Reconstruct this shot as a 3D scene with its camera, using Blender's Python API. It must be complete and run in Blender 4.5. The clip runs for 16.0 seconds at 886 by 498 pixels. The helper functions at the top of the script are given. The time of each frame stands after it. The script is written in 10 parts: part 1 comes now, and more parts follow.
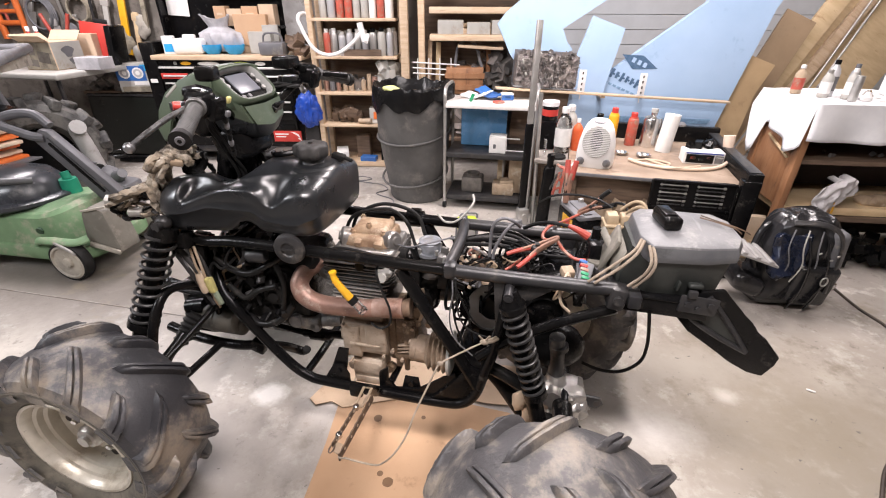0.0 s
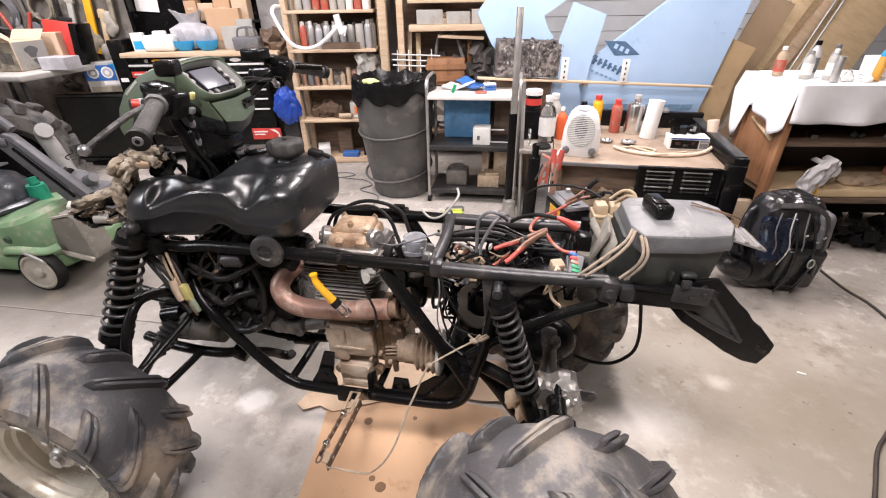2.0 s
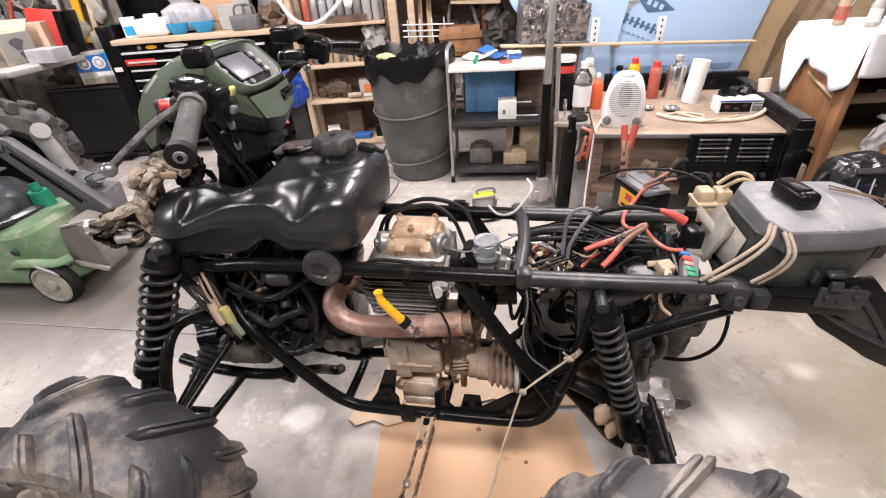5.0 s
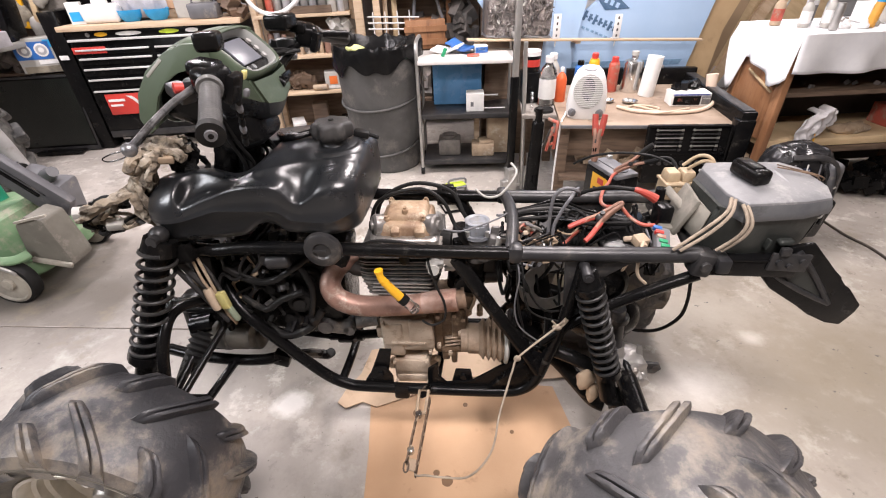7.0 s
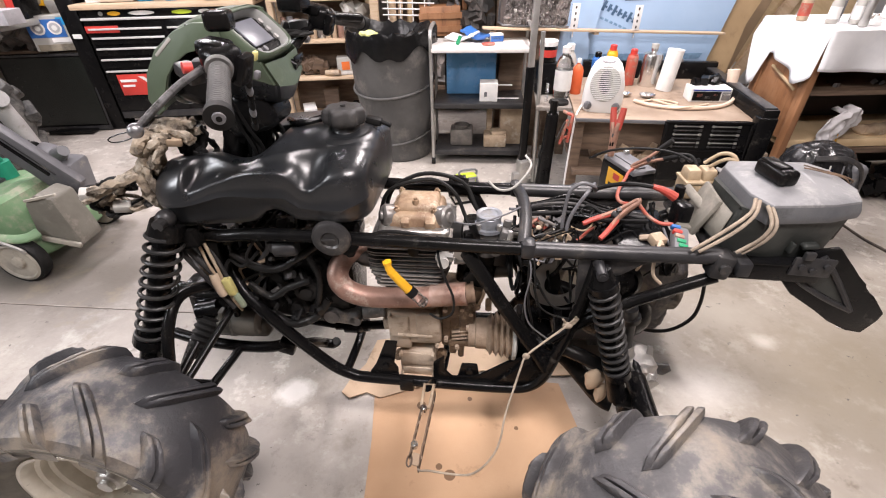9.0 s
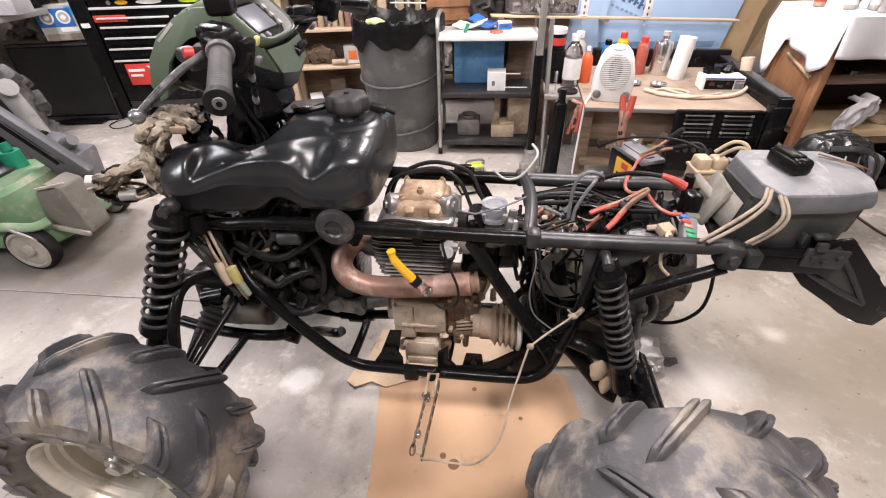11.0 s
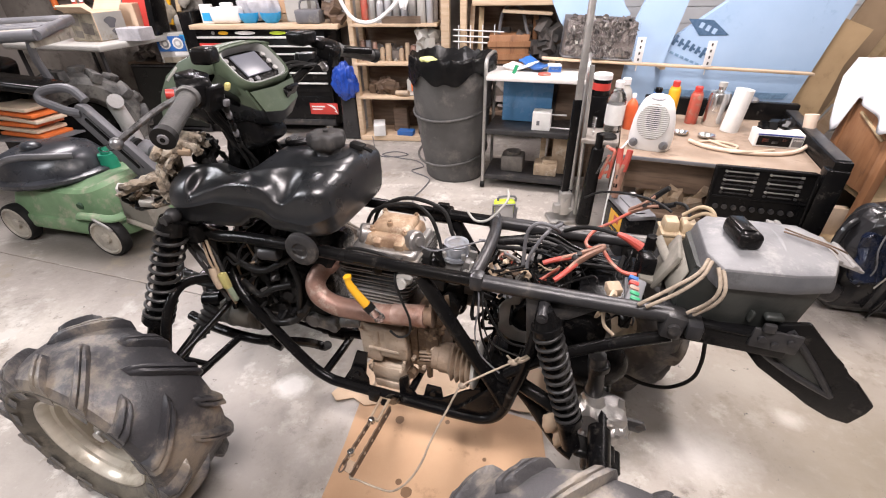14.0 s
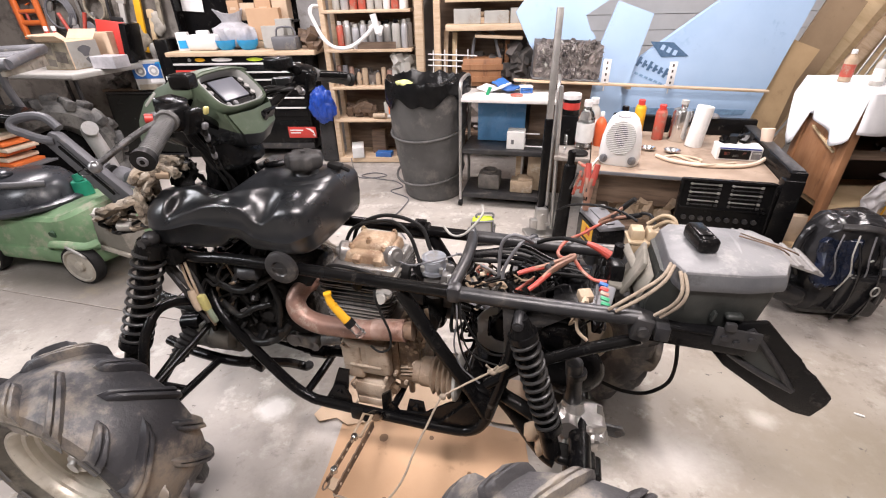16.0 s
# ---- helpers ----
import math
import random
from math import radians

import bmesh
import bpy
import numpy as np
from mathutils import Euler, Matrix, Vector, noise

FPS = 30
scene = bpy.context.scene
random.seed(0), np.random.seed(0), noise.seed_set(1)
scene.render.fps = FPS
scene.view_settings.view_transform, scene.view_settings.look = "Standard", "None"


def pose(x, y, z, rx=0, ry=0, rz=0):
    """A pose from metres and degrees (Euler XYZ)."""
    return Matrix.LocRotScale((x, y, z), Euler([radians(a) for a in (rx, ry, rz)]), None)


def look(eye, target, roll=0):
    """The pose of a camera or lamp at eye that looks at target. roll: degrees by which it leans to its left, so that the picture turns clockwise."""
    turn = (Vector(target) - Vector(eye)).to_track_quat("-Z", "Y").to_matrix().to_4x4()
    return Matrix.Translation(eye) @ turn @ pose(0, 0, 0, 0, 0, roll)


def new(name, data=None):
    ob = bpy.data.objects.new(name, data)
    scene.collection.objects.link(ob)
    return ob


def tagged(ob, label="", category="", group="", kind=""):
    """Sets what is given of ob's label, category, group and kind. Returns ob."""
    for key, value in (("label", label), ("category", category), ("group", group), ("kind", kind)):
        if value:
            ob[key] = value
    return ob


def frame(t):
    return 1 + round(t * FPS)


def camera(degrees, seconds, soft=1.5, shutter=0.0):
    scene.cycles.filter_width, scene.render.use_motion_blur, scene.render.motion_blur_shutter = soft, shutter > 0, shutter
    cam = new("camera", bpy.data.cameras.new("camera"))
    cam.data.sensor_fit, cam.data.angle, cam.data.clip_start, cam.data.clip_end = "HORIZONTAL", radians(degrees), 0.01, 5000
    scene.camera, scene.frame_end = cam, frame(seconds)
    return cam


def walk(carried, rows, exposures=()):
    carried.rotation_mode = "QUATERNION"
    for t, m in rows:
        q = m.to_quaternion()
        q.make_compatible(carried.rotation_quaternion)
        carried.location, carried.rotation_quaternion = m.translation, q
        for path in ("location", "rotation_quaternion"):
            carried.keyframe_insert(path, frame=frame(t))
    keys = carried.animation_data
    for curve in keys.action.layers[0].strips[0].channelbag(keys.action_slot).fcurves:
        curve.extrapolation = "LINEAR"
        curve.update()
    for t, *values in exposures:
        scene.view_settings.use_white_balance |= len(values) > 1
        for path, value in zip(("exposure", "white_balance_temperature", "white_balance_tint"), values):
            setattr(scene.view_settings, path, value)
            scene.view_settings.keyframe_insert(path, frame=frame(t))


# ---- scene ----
cam = camera(89.7, 16.0, soft=1.1)
PATH = [
    (0, (0.064, 0.055, 1.372), (0.008, 1.81, 0.415), 0.2),
    (0.5, (0.096, 0.052, 1.372), (0.091, 1.817, 0.432), -0.7),
    (1, (0.089, 0.066, 1.366), (0.114, 1.826, 0.416), -0.6),
    (1.5, (0.078, 0.08, 1.359), (0.102, 1.834, 0.398), -0.5),
    (2, (0.071, 0.1, 1.358), (0.068, 1.842, 0.374), -1.0),
    (2.5, (0.048, 0.21, 1.344), (-0.013, 1.937, 0.338), -1.7),
    (3, (0.049, 0.346, 1.327), (-0.106, 2.054, 0.299), -3.2),
    (3.5, (0.053, 0.39, 1.322), (-0.141, 2.084, 0.276), -3.8),
    (3.7, (0.042, 0.398, 1.323), (-0.168, 2.085, 0.271), -4.2),
    (5.8, (-0.172, 0.226, 1.355), (-0.042, 1.894, 0.258), -3.6),
    (6, (-0.177, 0.223, 1.355), (-0.028, 1.887, 0.255), -3.2),
    (6.5, (-0.188, 0.217, 1.354), (-0.029, 1.878, 0.251), -2.7),
    (7, (-0.197, 0.224, 1.352), (-0.039, 1.88, 0.243), -2.4),
    (7.5, (-0.2, 0.23, 1.345), (-0.047, 1.882, 0.228), -2.0),
    (8, (-0.206, 0.241, 1.341), (-0.06, 1.886, 0.211), -1.7),
    (8.5, (-0.202, 0.246, 1.343), (-0.064, 1.885, 0.206), -1.4),
    (9, (-0.203, 0.248, 1.343), (-0.079, 1.884, 0.199), -1.2),
    (9.5, (-0.2, 0.251, 1.334), (-0.096, 1.881, 0.181), -1.2),
    (12, (-0.188, 0.252, 1.335), (-0.131, 1.866, 0.156), -2.6),
    (12.5, (-0.104, 0.263, 1.343), (-0.136, 1.886, 0.176), -2.6),
    (13, (0.023, 0.242, 1.352), (-0.124, 1.881, 0.215), 0.2),
    (13.5, (0.073, 0.226, 1.364), (-0.151, 1.891, 0.279), 0.5),
    (14, (0.088, 0.224, 1.379), (-0.141, 1.897, 0.308), -1.1),
    (14.5, (0.096, 0.217, 1.383), (-0.124, 1.899, 0.324), -0.7),
    (15, (0.099, 0.205, 1.382), (-0.081, 1.905, 0.344), -1.1),
    (15.5, (0.102, 0.194, 1.382), (-0.051, 1.909, 0.364), -1.1),
    (16, (0.104, 0.19, 1.382), (-0.049, 1.918, 0.387), -1.4),
]
walk(cam, [(t, look(eye, target, roll)) for t, eye, target, roll in PATH])

# ---- light: area lamps added above the view for the workshop's unseen ceiling tubes ----
world = bpy.data.worlds.new("world")
scene.world = world
world.use_nodes = True
world.node_tree.nodes["Background"].inputs[0].default_value = (0.9, 0.95, 1.0, 1)
world.node_tree.nodes["Background"].inputs[1].default_value = 0.15


def area_lamp(x, y, z, sx, sy, watts, colour, aim=None):
    data = bpy.data.lights.new("shop_light", "AREA")
    data.shape, data.size, data.size_y = "RECTANGLE", sx, sy
    data.energy, data.color = watts, colour
    ob = new("shop_light", data)
    ob.matrix_world = look((x, y, z), aim) if aim else pose(x, y, z)
    return ob


WARM = (1.0, 0.905, 0.905)
area_lamp(-1.2, 3.0, 2.62, 0.25, 1.25, 62, (0.985, 0.91, 0.95))
area_lamp(0.8, 2.5, 2.62, 0.25, 1.25, 84, WARM)
area_lamp(0.2, 0.2, 2.62, 1.25, 0.25, 90, WARM)
area_lamp(2.7, 3.0, 2.62, 0.25, 1.25, 35, WARM)
area_lamp(-3.2, 3.3, 2.62, 0.25, 1.25, 84, (0.985, 0.91, 0.95))
area_lamp(-2.8, 0.3, 2.5, 0.5, 1.2, 76, (0.92, 0.93, 0.98), (-0.6, 1.3, 0.8))

# ---- tools for meshes ----
def rnd(a, b):
    return random.uniform(a, b)


class Shape:
    """Collects geometry for one mesh."""

    def __init__(self):
        self.bm = bmesh.new()

    def box(self, centre, size, turn=(0, 0, 0), bevel=0.0, seg=2, taper=None):
        m = pose(*centre, *turn) @ Matrix.Diagonal((*size, 1))
        got = bmesh.ops.create_cube(self.bm, size=1.0)
        if taper:
            for v in got["verts"]:
                if v.co.z > 0:
                    v.co.x *= taper[0]
                    v.co.y *= taper[1]
        bmesh.ops.transform(self.bm, matrix=m, verts=got["verts"])
        if bevel:
            edges = list({e for v in got["verts"] for e in v.link_edges})
            bmesh.ops.bevel(self.bm, geom=edges, offset=bevel, segments=seg, affect="EDGES", profile=0.5)
        return self

    def rod(self, a, b, r, r2=None, seg=14, cap=True):
        a, b = Vector(a), Vector(b)
        d = b - a
        turn = d.to_track_quat("Z", "Y").to_matrix().to_4x4()
        m = Matrix.Translation((a + b) / 2) @ turn
        bmesh.ops.create_cone(self.bm, cap_ends=cap, segments=seg, radius1=r, radius2=r if r2 is None else r2, depth=d.length, matrix=m)
        return self

    def ball(self, c, r, scale=(1, 1, 1), seg=16, rings=10):
        m = Matrix.Translation(c) @ Matrix.Diagonal((*scale, 1))
        bmesh.ops.create_uvsphere(self.bm, u_segments=seg, v_segments=rings, radius=r, matrix=m)
        return self

    def lathe(self, profile, seg=32, m=Matrix()):
        """profile: (radius, height) pairs, turned round z."""
        rows = []
        for r, z in profile:
            if r < 1e-5:
                rows.append([self.bm.verts.new(m @ Vector((0, 0, z)))])
            else:
                rows.append([self.bm.verts.new(m @ Vector((r * math.cos(2 * math.pi * i / seg), r * math.sin(2 * math.pi * i / seg), z))) for i in range(seg)])
        for p, q in zip(rows, rows[1:]):
            for i in range(seg):
                j = (i + 1) % seg
                if len(p) == 1 and len(q) == 1:
                    continue
                if len(p) == 1:
                    self.bm.faces.new((p[0], q[j], q[i]))
                elif len(q) == 1:
                    self.bm.faces.new((p[i], p[j], q[0]))
                else:
                    self.bm.faces.new((p[i], p[j], q[j], q[i]))
        return self

    def sweep(self, points, r, seg=10, smooth=6, flat=1.0, taper=None):
        """A round bar along points; smooth: steps of a curve between two of them (0: straight bends)."""
        pts = curve(points, smooth)
        rows = []
        up = None
        for i, p in enumerate(pts):
            d = (pts[min(i + 1, len(pts) - 1)] - pts[max(i - 1, 0)])
            if d.length < 1e-9:
                d = Vector((0, 0, 1))
            d.normalize()
            if up is None:
                up = d.orthogonal().normalized()
            up = up - d * up.dot(d)
            if up.length < 1e-6:
                up = d.orthogonal()
            up.normalize()
            side = d.cross(up)
            rr = r if taper is None else r + (taper - r) * i / (len(pts) - 1)
            rows.append([self.bm.verts.new(p + up * (rr * math.cos(2 * math.pi * k / seg)) + side * (rr * flat * math.sin(2 * math.pi * k / seg))) for k in range(seg)])
        for p, q in zip(rows, rows[1:]):
            for k in range(seg):
                self.bm.faces.new((p[k], p[(k + 1) % seg], q[(k + 1) % seg], q[k]))
        self.bm.faces.new(rows[0][::-1])
        self.bm.faces.new(rows[-1])
        return self

    def helix(self, a, b, radius, wire, turns, seg=8, step=16, radius2=None):
        a, b = Vector(a), Vector(b)
        q = (b - a).to_track_quat("Z", "Y")
        n = int(turns * step)
        pts = []
        for i in range(n + 1):
            f = i / n
            ang = 2 * math.pi * turns * f
            rr = radius if radius2 is None else radius + (radius2 - radius) * f
            pts.append(a + (b - a) * f + q @ Vector((rr * math.cos(ang), rr * math.sin(ang), 0)))
        return self.sweep(pts, wire, seg, 0)

    def prism(self, outline, depth, m=Matrix(), bevel=0.0):
        """outline: (x, y) pairs, raised along z by depth, then placed by m."""
        low = [self.bm.verts.new(m @ Vector((x, y, 0))) for x, y in outline]
        high = [self.bm.verts.new(m @ Vector((x, y, depth))) for x, y in outline]
        n = len(low)
        faces = [self.bm.faces.new(low[::-1]), self.bm.faces.new(high)]
        for i in range(n):
            faces.append(self.bm.faces.new((low[i], low[(i + 1) % n], high[(i + 1) % n], high[i])))
        if bevel:
            edges = list({e for f in faces for e in f.edges})
            bmesh.ops.bevel(self.bm, geom=edges, offset=bevel, segments=2, affect="EDGES", profile=0.5)
        return self

    def grid(self, rows, close=False):
        """A sheet from rows of points."""
        vs = [[self.bm.verts.new(p) for p in row] for row in rows]
        for p, q in zip(vs, vs[1:]):
            n = len(p)
            for i in range(n if close else n - 1):
                self.bm.faces.new((p[i], p[(i + 1) % n], q[(i + 1) % n], q[i]))
        return vs

    def move(self, m):
        bmesh.ops.transform(self.bm, matrix=m, verts=self.bm.verts[:])
        return self


def curve(points, steps):
    pts = [Vector(p) for p in points]
    if steps < 1 or len(pts) < 3:
        return pts
    out = []
    for i in range(len(pts) - 1):
        p0, p1, p2, p3 = pts[max(i - 1, 0)], pts[i], pts[i + 1], pts[min(i + 2, len(pts) - 1)]
        for k in range(steps):
            t = k / steps
            out.append(0.5 * (2 * p1 + (p2 - p0) * t + (2 * p0 - 5 * p1 + 4 * p2 - p3) * t * t + (3 * p1 - p0 - 3 * p2 + p3) * t ** 3))
    out.append(pts[-1])
    return out


def mesh_of(name, shape, material, sharp=35):
    bm = shape.bm
    bmesh.ops.recalc_face_normals(bm, faces=bm.faces[:])
    for f in bm.faces:
        f.smooth = True
    me = bpy.data.meshes.new(name)
    bm.to_mesh(me)
    bm.free()
    me.set_sharp_from_angle(angle=radians(sharp))
    for m in material if isinstance(material, (list, tuple)) else [material]:
        me.materials.append(m)
    return me


def part(name, shape, material, parent=None, label="", at=None, sharp=35):
    ob = new(name, mesh_of(name, shape, material, sharp))
    if parent is not None:
        ob.parent = parent
    if at is not None:
        ob.matrix_basis = at
    if label:
        ob["label"] = label
    return ob


def thing(name, label, category, at=Matrix(), group="", kind=""):
    ob = new(name)
    ob.empty_display_size = 0.05
    ob.matrix_basis = at
    return tagged(ob, label, category, group, kind)


def solid(name, shape, material, label, category, at=None, group="", kind="", sharp=35):
    return tagged(part(name, shape, material, None, "", at, sharp), label, category, group, kind)


def thicken(ob, t):
    s = ob.modifiers.new("thick", "SOLIDIFY")
    s.thickness = t
    return ob


# ---- materials ----
def mat(name, colour, rough=0.5, metal=0.0, second=None, amount=0.5, scale=6.0, bump=0.1, grain=60.0, third=None, third_at=0.62, third_scale=3.0, coat=0.0, stretch=None, vary=0.0):
    """Two colours mixed by noise, patches of a third, fine relief."""
    m = bpy.data.materials.new(name)
    m.use_nodes = True
    nt = m.node_tree
    bs = nt.nodes["Principled BSDF"]
    bs.inputs["Metallic"].default_value = metal
    if max(colour) < 0.013:
        bs.inputs["Specular IOR Level"].default_value = 0.16
    bs.inputs["Coat Weight"].default_value = coat
    tc = nt.nodes.new("ShaderNodeTexCoord")
    vec = tc.outputs["Object"]
    if stretch:
        mp = nt.nodes.new("ShaderNodeMapping")
        mp.inputs["Scale"].default_value = stretch
        nt.links.new(vec, mp.inputs[0])
        vec = mp.outputs[0]

    def noise_tex(s, detail=6.0, roughness=0.6):
        n = nt.nodes.new("ShaderNodeTexNoise")
        n.inputs["Scale"].default_value, n.inputs["Detail"].default_value, n.inputs["Roughness"].default_value = s, detail, roughness
        nt.links.new(vec, n.inputs["Vector"])
        return n.outputs["Fac"]

    def ramp(src, lo, hi):
        r = nt.nodes.new("ShaderNodeMapRange")
        r.inputs["From Min"].default_value, r.inputs["From Max"].default_value = lo, hi
        nt.links.new(src, r.inputs["Value"])
        return r.outputs["Result"]

    def mix(fac, a, b):
        x = nt.nodes.new("ShaderNodeMix")
        x.data_type = "RGBA"
        nt.links.new(fac, x.inputs["Factor"])
        for i, c in ((6, a), (7, b)):
            if isinstance(c, tuple):
                x.inputs[i].default_value = (*c, 1)
            else:
                nt.links.new(c, x.inputs[i])
        return x.outputs[2]

    second = second or tuple(c * 0.7 for c in colour)
    base = mix(ramp(noise_tex(scale), 0.5 - 0.16 * (1.2 - amount), 0.5 + 0.22 * (1.2 - amount)), colour, second)
    if third:
        base = mix(ramp(noise_tex(third_scale, 8.0, 0.72), third_at - 0.10, third_at + 0.03), base, third)
    if vary:
        oi = nt.nodes.new("ShaderNodeObjectInfo")
        hs = nt.nodes.new("ShaderNodeHueSaturation")
        v = nt.nodes.new("ShaderNodeMapRange")
        v.inputs["To Min"].default_value, v.inputs["To Max"].default_value = 1 - vary, 1 + vary
        nt.links.new(oi.outputs["Random"], v.inputs["Value"])
        nt.links.new(v.outputs["Result"], hs.inputs["Value"])
        nt.links.new(base, hs.inputs["Color"])
        base = hs.outputs["Color"]
    nt.links.new(base, bs.inputs["Base Color"])
    rr = nt.nodes.new("ShaderNodeMapRange")
    rr.inputs["To Min"].default_value, rr.inputs["To Max"].default_value = max(rough - 0.12, 0.03), min(rough + 0.15, 1)
    nt.links.new(noise_tex(scale * 2.3), rr.inputs["Value"])
    nt.links.new(rr.outputs["Result"], bs.inputs["Roughness"])
    if bump:
        b = nt.nodes.new("ShaderNodeBump")
        b.inputs["Strength"].default_value = bump
        b.inputs["Distance"].default_value = 0.01
        nt.links.new(noise_tex(grain, 4.0), b.inputs["Height"])
        nt.links.new(b.outputs["Normal"], bs.inputs["Normal"])
    return m


def concrete():
    m = mat("concrete", (0.425, 0.388, 0.348), 0.46, 0, (0.32, 0.292, 0.26), 0.7, 1.6, 0.12, 45, (0.255, 0.235, 0.212), 0.64, 2.6)
    nt = m.node_tree
    bs = nt.nodes["Principled BSDF"]
    old = bs.inputs["Base Color"].links[0].from_socket
    tc = nt.nodes["Texture Coordinate"]

    def spots(scale, lo, hi, colour, under):
        n = nt.nodes.new("ShaderNodeTexNoise")
        n.inputs["Scale"].default_value, n.inputs["Detail"].default_value, n.inputs["Roughness"].default_value = scale, 9.0, 0.72
        nt.links.new(tc.outputs["Object"], n.inputs["Vector"])
        r = nt.nodes.new("ShaderNodeMapRange")
        r.inputs["From Min"].default_value, r.inputs["From Max"].default_value = lo, hi
        nt.links.new(n.outputs["Fac"], r.inputs["Value"])
        x = nt.nodes.new("ShaderNodeMix")
        x.data_type = "RGBA"
        x.inputs[7].default_value = (*colour, 1)
        nt.links.new(r.outputs["Result"], x.inputs["Factor"])
        nt.links.new(under, x.inputs[6])
        return x.outputs[2]

    c = spots(1.1, 0.55, 0.72, (0.56, 0.525, 0.46), old)
    c = spots(4.0, 0.56, 0.68, (0.62, 0.60, 0.55), c)
    c = spots(2.7, 0.55, 0.70, (0.245, 0.222, 0.19), c)
    c = spots(7.0, 0.555, 0.64, (0.53, 0.50, 0.455), c)
    c = spots(9.0, 0.59, 0.68, (0.20, 0.18, 0.155), c)
    c = spots(45.0, 0.62, 0.76, (0.24, 0.22, 0.20), c)
    # the mower's shade painted as a patch, trodden dirt, and old paint splashes
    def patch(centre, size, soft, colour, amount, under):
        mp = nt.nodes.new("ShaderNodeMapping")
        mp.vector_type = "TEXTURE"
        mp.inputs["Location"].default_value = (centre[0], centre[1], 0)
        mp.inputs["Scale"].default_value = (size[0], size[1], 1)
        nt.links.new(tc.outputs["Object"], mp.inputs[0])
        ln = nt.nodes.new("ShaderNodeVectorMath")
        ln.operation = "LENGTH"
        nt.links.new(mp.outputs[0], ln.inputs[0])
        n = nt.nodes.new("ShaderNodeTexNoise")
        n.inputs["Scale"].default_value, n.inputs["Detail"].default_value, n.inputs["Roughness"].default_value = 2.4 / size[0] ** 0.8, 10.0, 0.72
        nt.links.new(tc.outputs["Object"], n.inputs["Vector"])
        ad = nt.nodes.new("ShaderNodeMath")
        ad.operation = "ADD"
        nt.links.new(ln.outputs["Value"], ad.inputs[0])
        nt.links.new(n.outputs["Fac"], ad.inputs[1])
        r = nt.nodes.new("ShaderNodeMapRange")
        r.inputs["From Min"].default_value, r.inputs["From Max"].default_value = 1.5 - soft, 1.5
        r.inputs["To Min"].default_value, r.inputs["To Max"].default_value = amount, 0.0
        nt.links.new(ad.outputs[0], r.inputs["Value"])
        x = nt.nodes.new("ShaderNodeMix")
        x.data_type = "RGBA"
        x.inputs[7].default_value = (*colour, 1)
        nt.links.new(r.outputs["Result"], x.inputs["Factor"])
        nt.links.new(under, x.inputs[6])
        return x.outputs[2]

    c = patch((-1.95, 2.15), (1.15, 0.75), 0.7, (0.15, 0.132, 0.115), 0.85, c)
    c = patch((1.40, 1.22), (1.15, 0.85), 0.9, (0.232, 0.197, 0.143), 0.88, c)
    c = patch((1.10, 1.55), (0.30, 0.16), 0.8, (0.36, 0.33, 0.28), 0.7, c)
    c = spots(3.3, 0.57, 0.66, (0.235, 0.205, 0.16), c)
    c = patch((-0.60, 1.02), (0.42, 0.30), 0.7, (0.285, 0.268, 0.25), 0.55, c)
    c = spots(24.0, 0.63, 0.67, (0.11, 0.10, 0.088), c)
    c = patch((-0.67, 1.325), (0.085, 0.07), 0.5, (0.70, 0.68, 0.65), 0.8, c)
    c = patch((0.80, 1.19), (0.20, 0.14), 0.9, (0.62, 0.59, 0.55), 0.75, c)
    c = patch((1.16, 1.38), (0.07, 0.05), 0.8, (0.55, 0.51, 0.46), 0.7, c)
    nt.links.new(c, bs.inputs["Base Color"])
    return m


def glassy(name, colour=(1, 1, 1), rough=0.05):
    m = bpy.data.materials.new(name)
    m.use_nodes = True
    bs = m.node_tree.nodes["Principled BSDF"]
    bs.inputs["Base Color"].default_value = (*colour, 1)
    bs.inputs["Roughness"].default_value = rough
    bs.inputs["Transmission Weight"].default_value = 1.0
    return m


M_FLOOR = concrete()
M_WALL = mat("painted_board", (0.33, 0.30, 0.27), 0.75, 0, (0.25, 0.22, 0.2), 0.5, 3)
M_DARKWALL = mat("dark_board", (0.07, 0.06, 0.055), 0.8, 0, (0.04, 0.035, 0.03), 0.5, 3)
M_SIDING = mat("white_siding", (0.60, 0.62, 0.64), 0.4, 0, (0.5, 0.52, 0.54), 0.5, 2, 0.03)
M_BLACK = mat("black_paint_metal", (0.0045, 0.0045, 0.005), 0.22, 0.0, (0.008, 0.0076, 0.0072), 0.5, 9, 0.08, 120, (0.06, 0.054, 0.047), 0.70, 14)
M_GREYSTEEL = mat("dusty_black_steel", (0.024, 0.024, 0.026), 0.36, 0.2, (0.046, 0.044, 0.043), 0.5, 12, 0.1, 150, (0.13, 0.115, 0.1), 0.67, 12)
M_SPRING = mat("spring_steel", (0.015, 0.015, 0.0155), 0.40, 0.0, (0.034, 0.032, 0.030), 0.5, 20, 0.05)
M_TANK = mat("black_plastic", (0.0115, 0.0125, 0.0140), 0.29, 0, (0.019, 0.0203, 0.0228), 0.65, 5, 0.05, 180, (0.06, 0.06, 0.064), 0.70, 9)
M_TANK.node_tree.nodes["Principled BSDF"].inputs["Specular IOR Level"].default_value = 0.72
M_BENCHGREY = mat("grey_worn_board", (0.26, 0.235, 0.21), 0.7, 0, (0.18, 0.16, 0.14), 0.5, 6, 0.1, 50, (0.1, 0.08, 0.06), 0.64, 8)
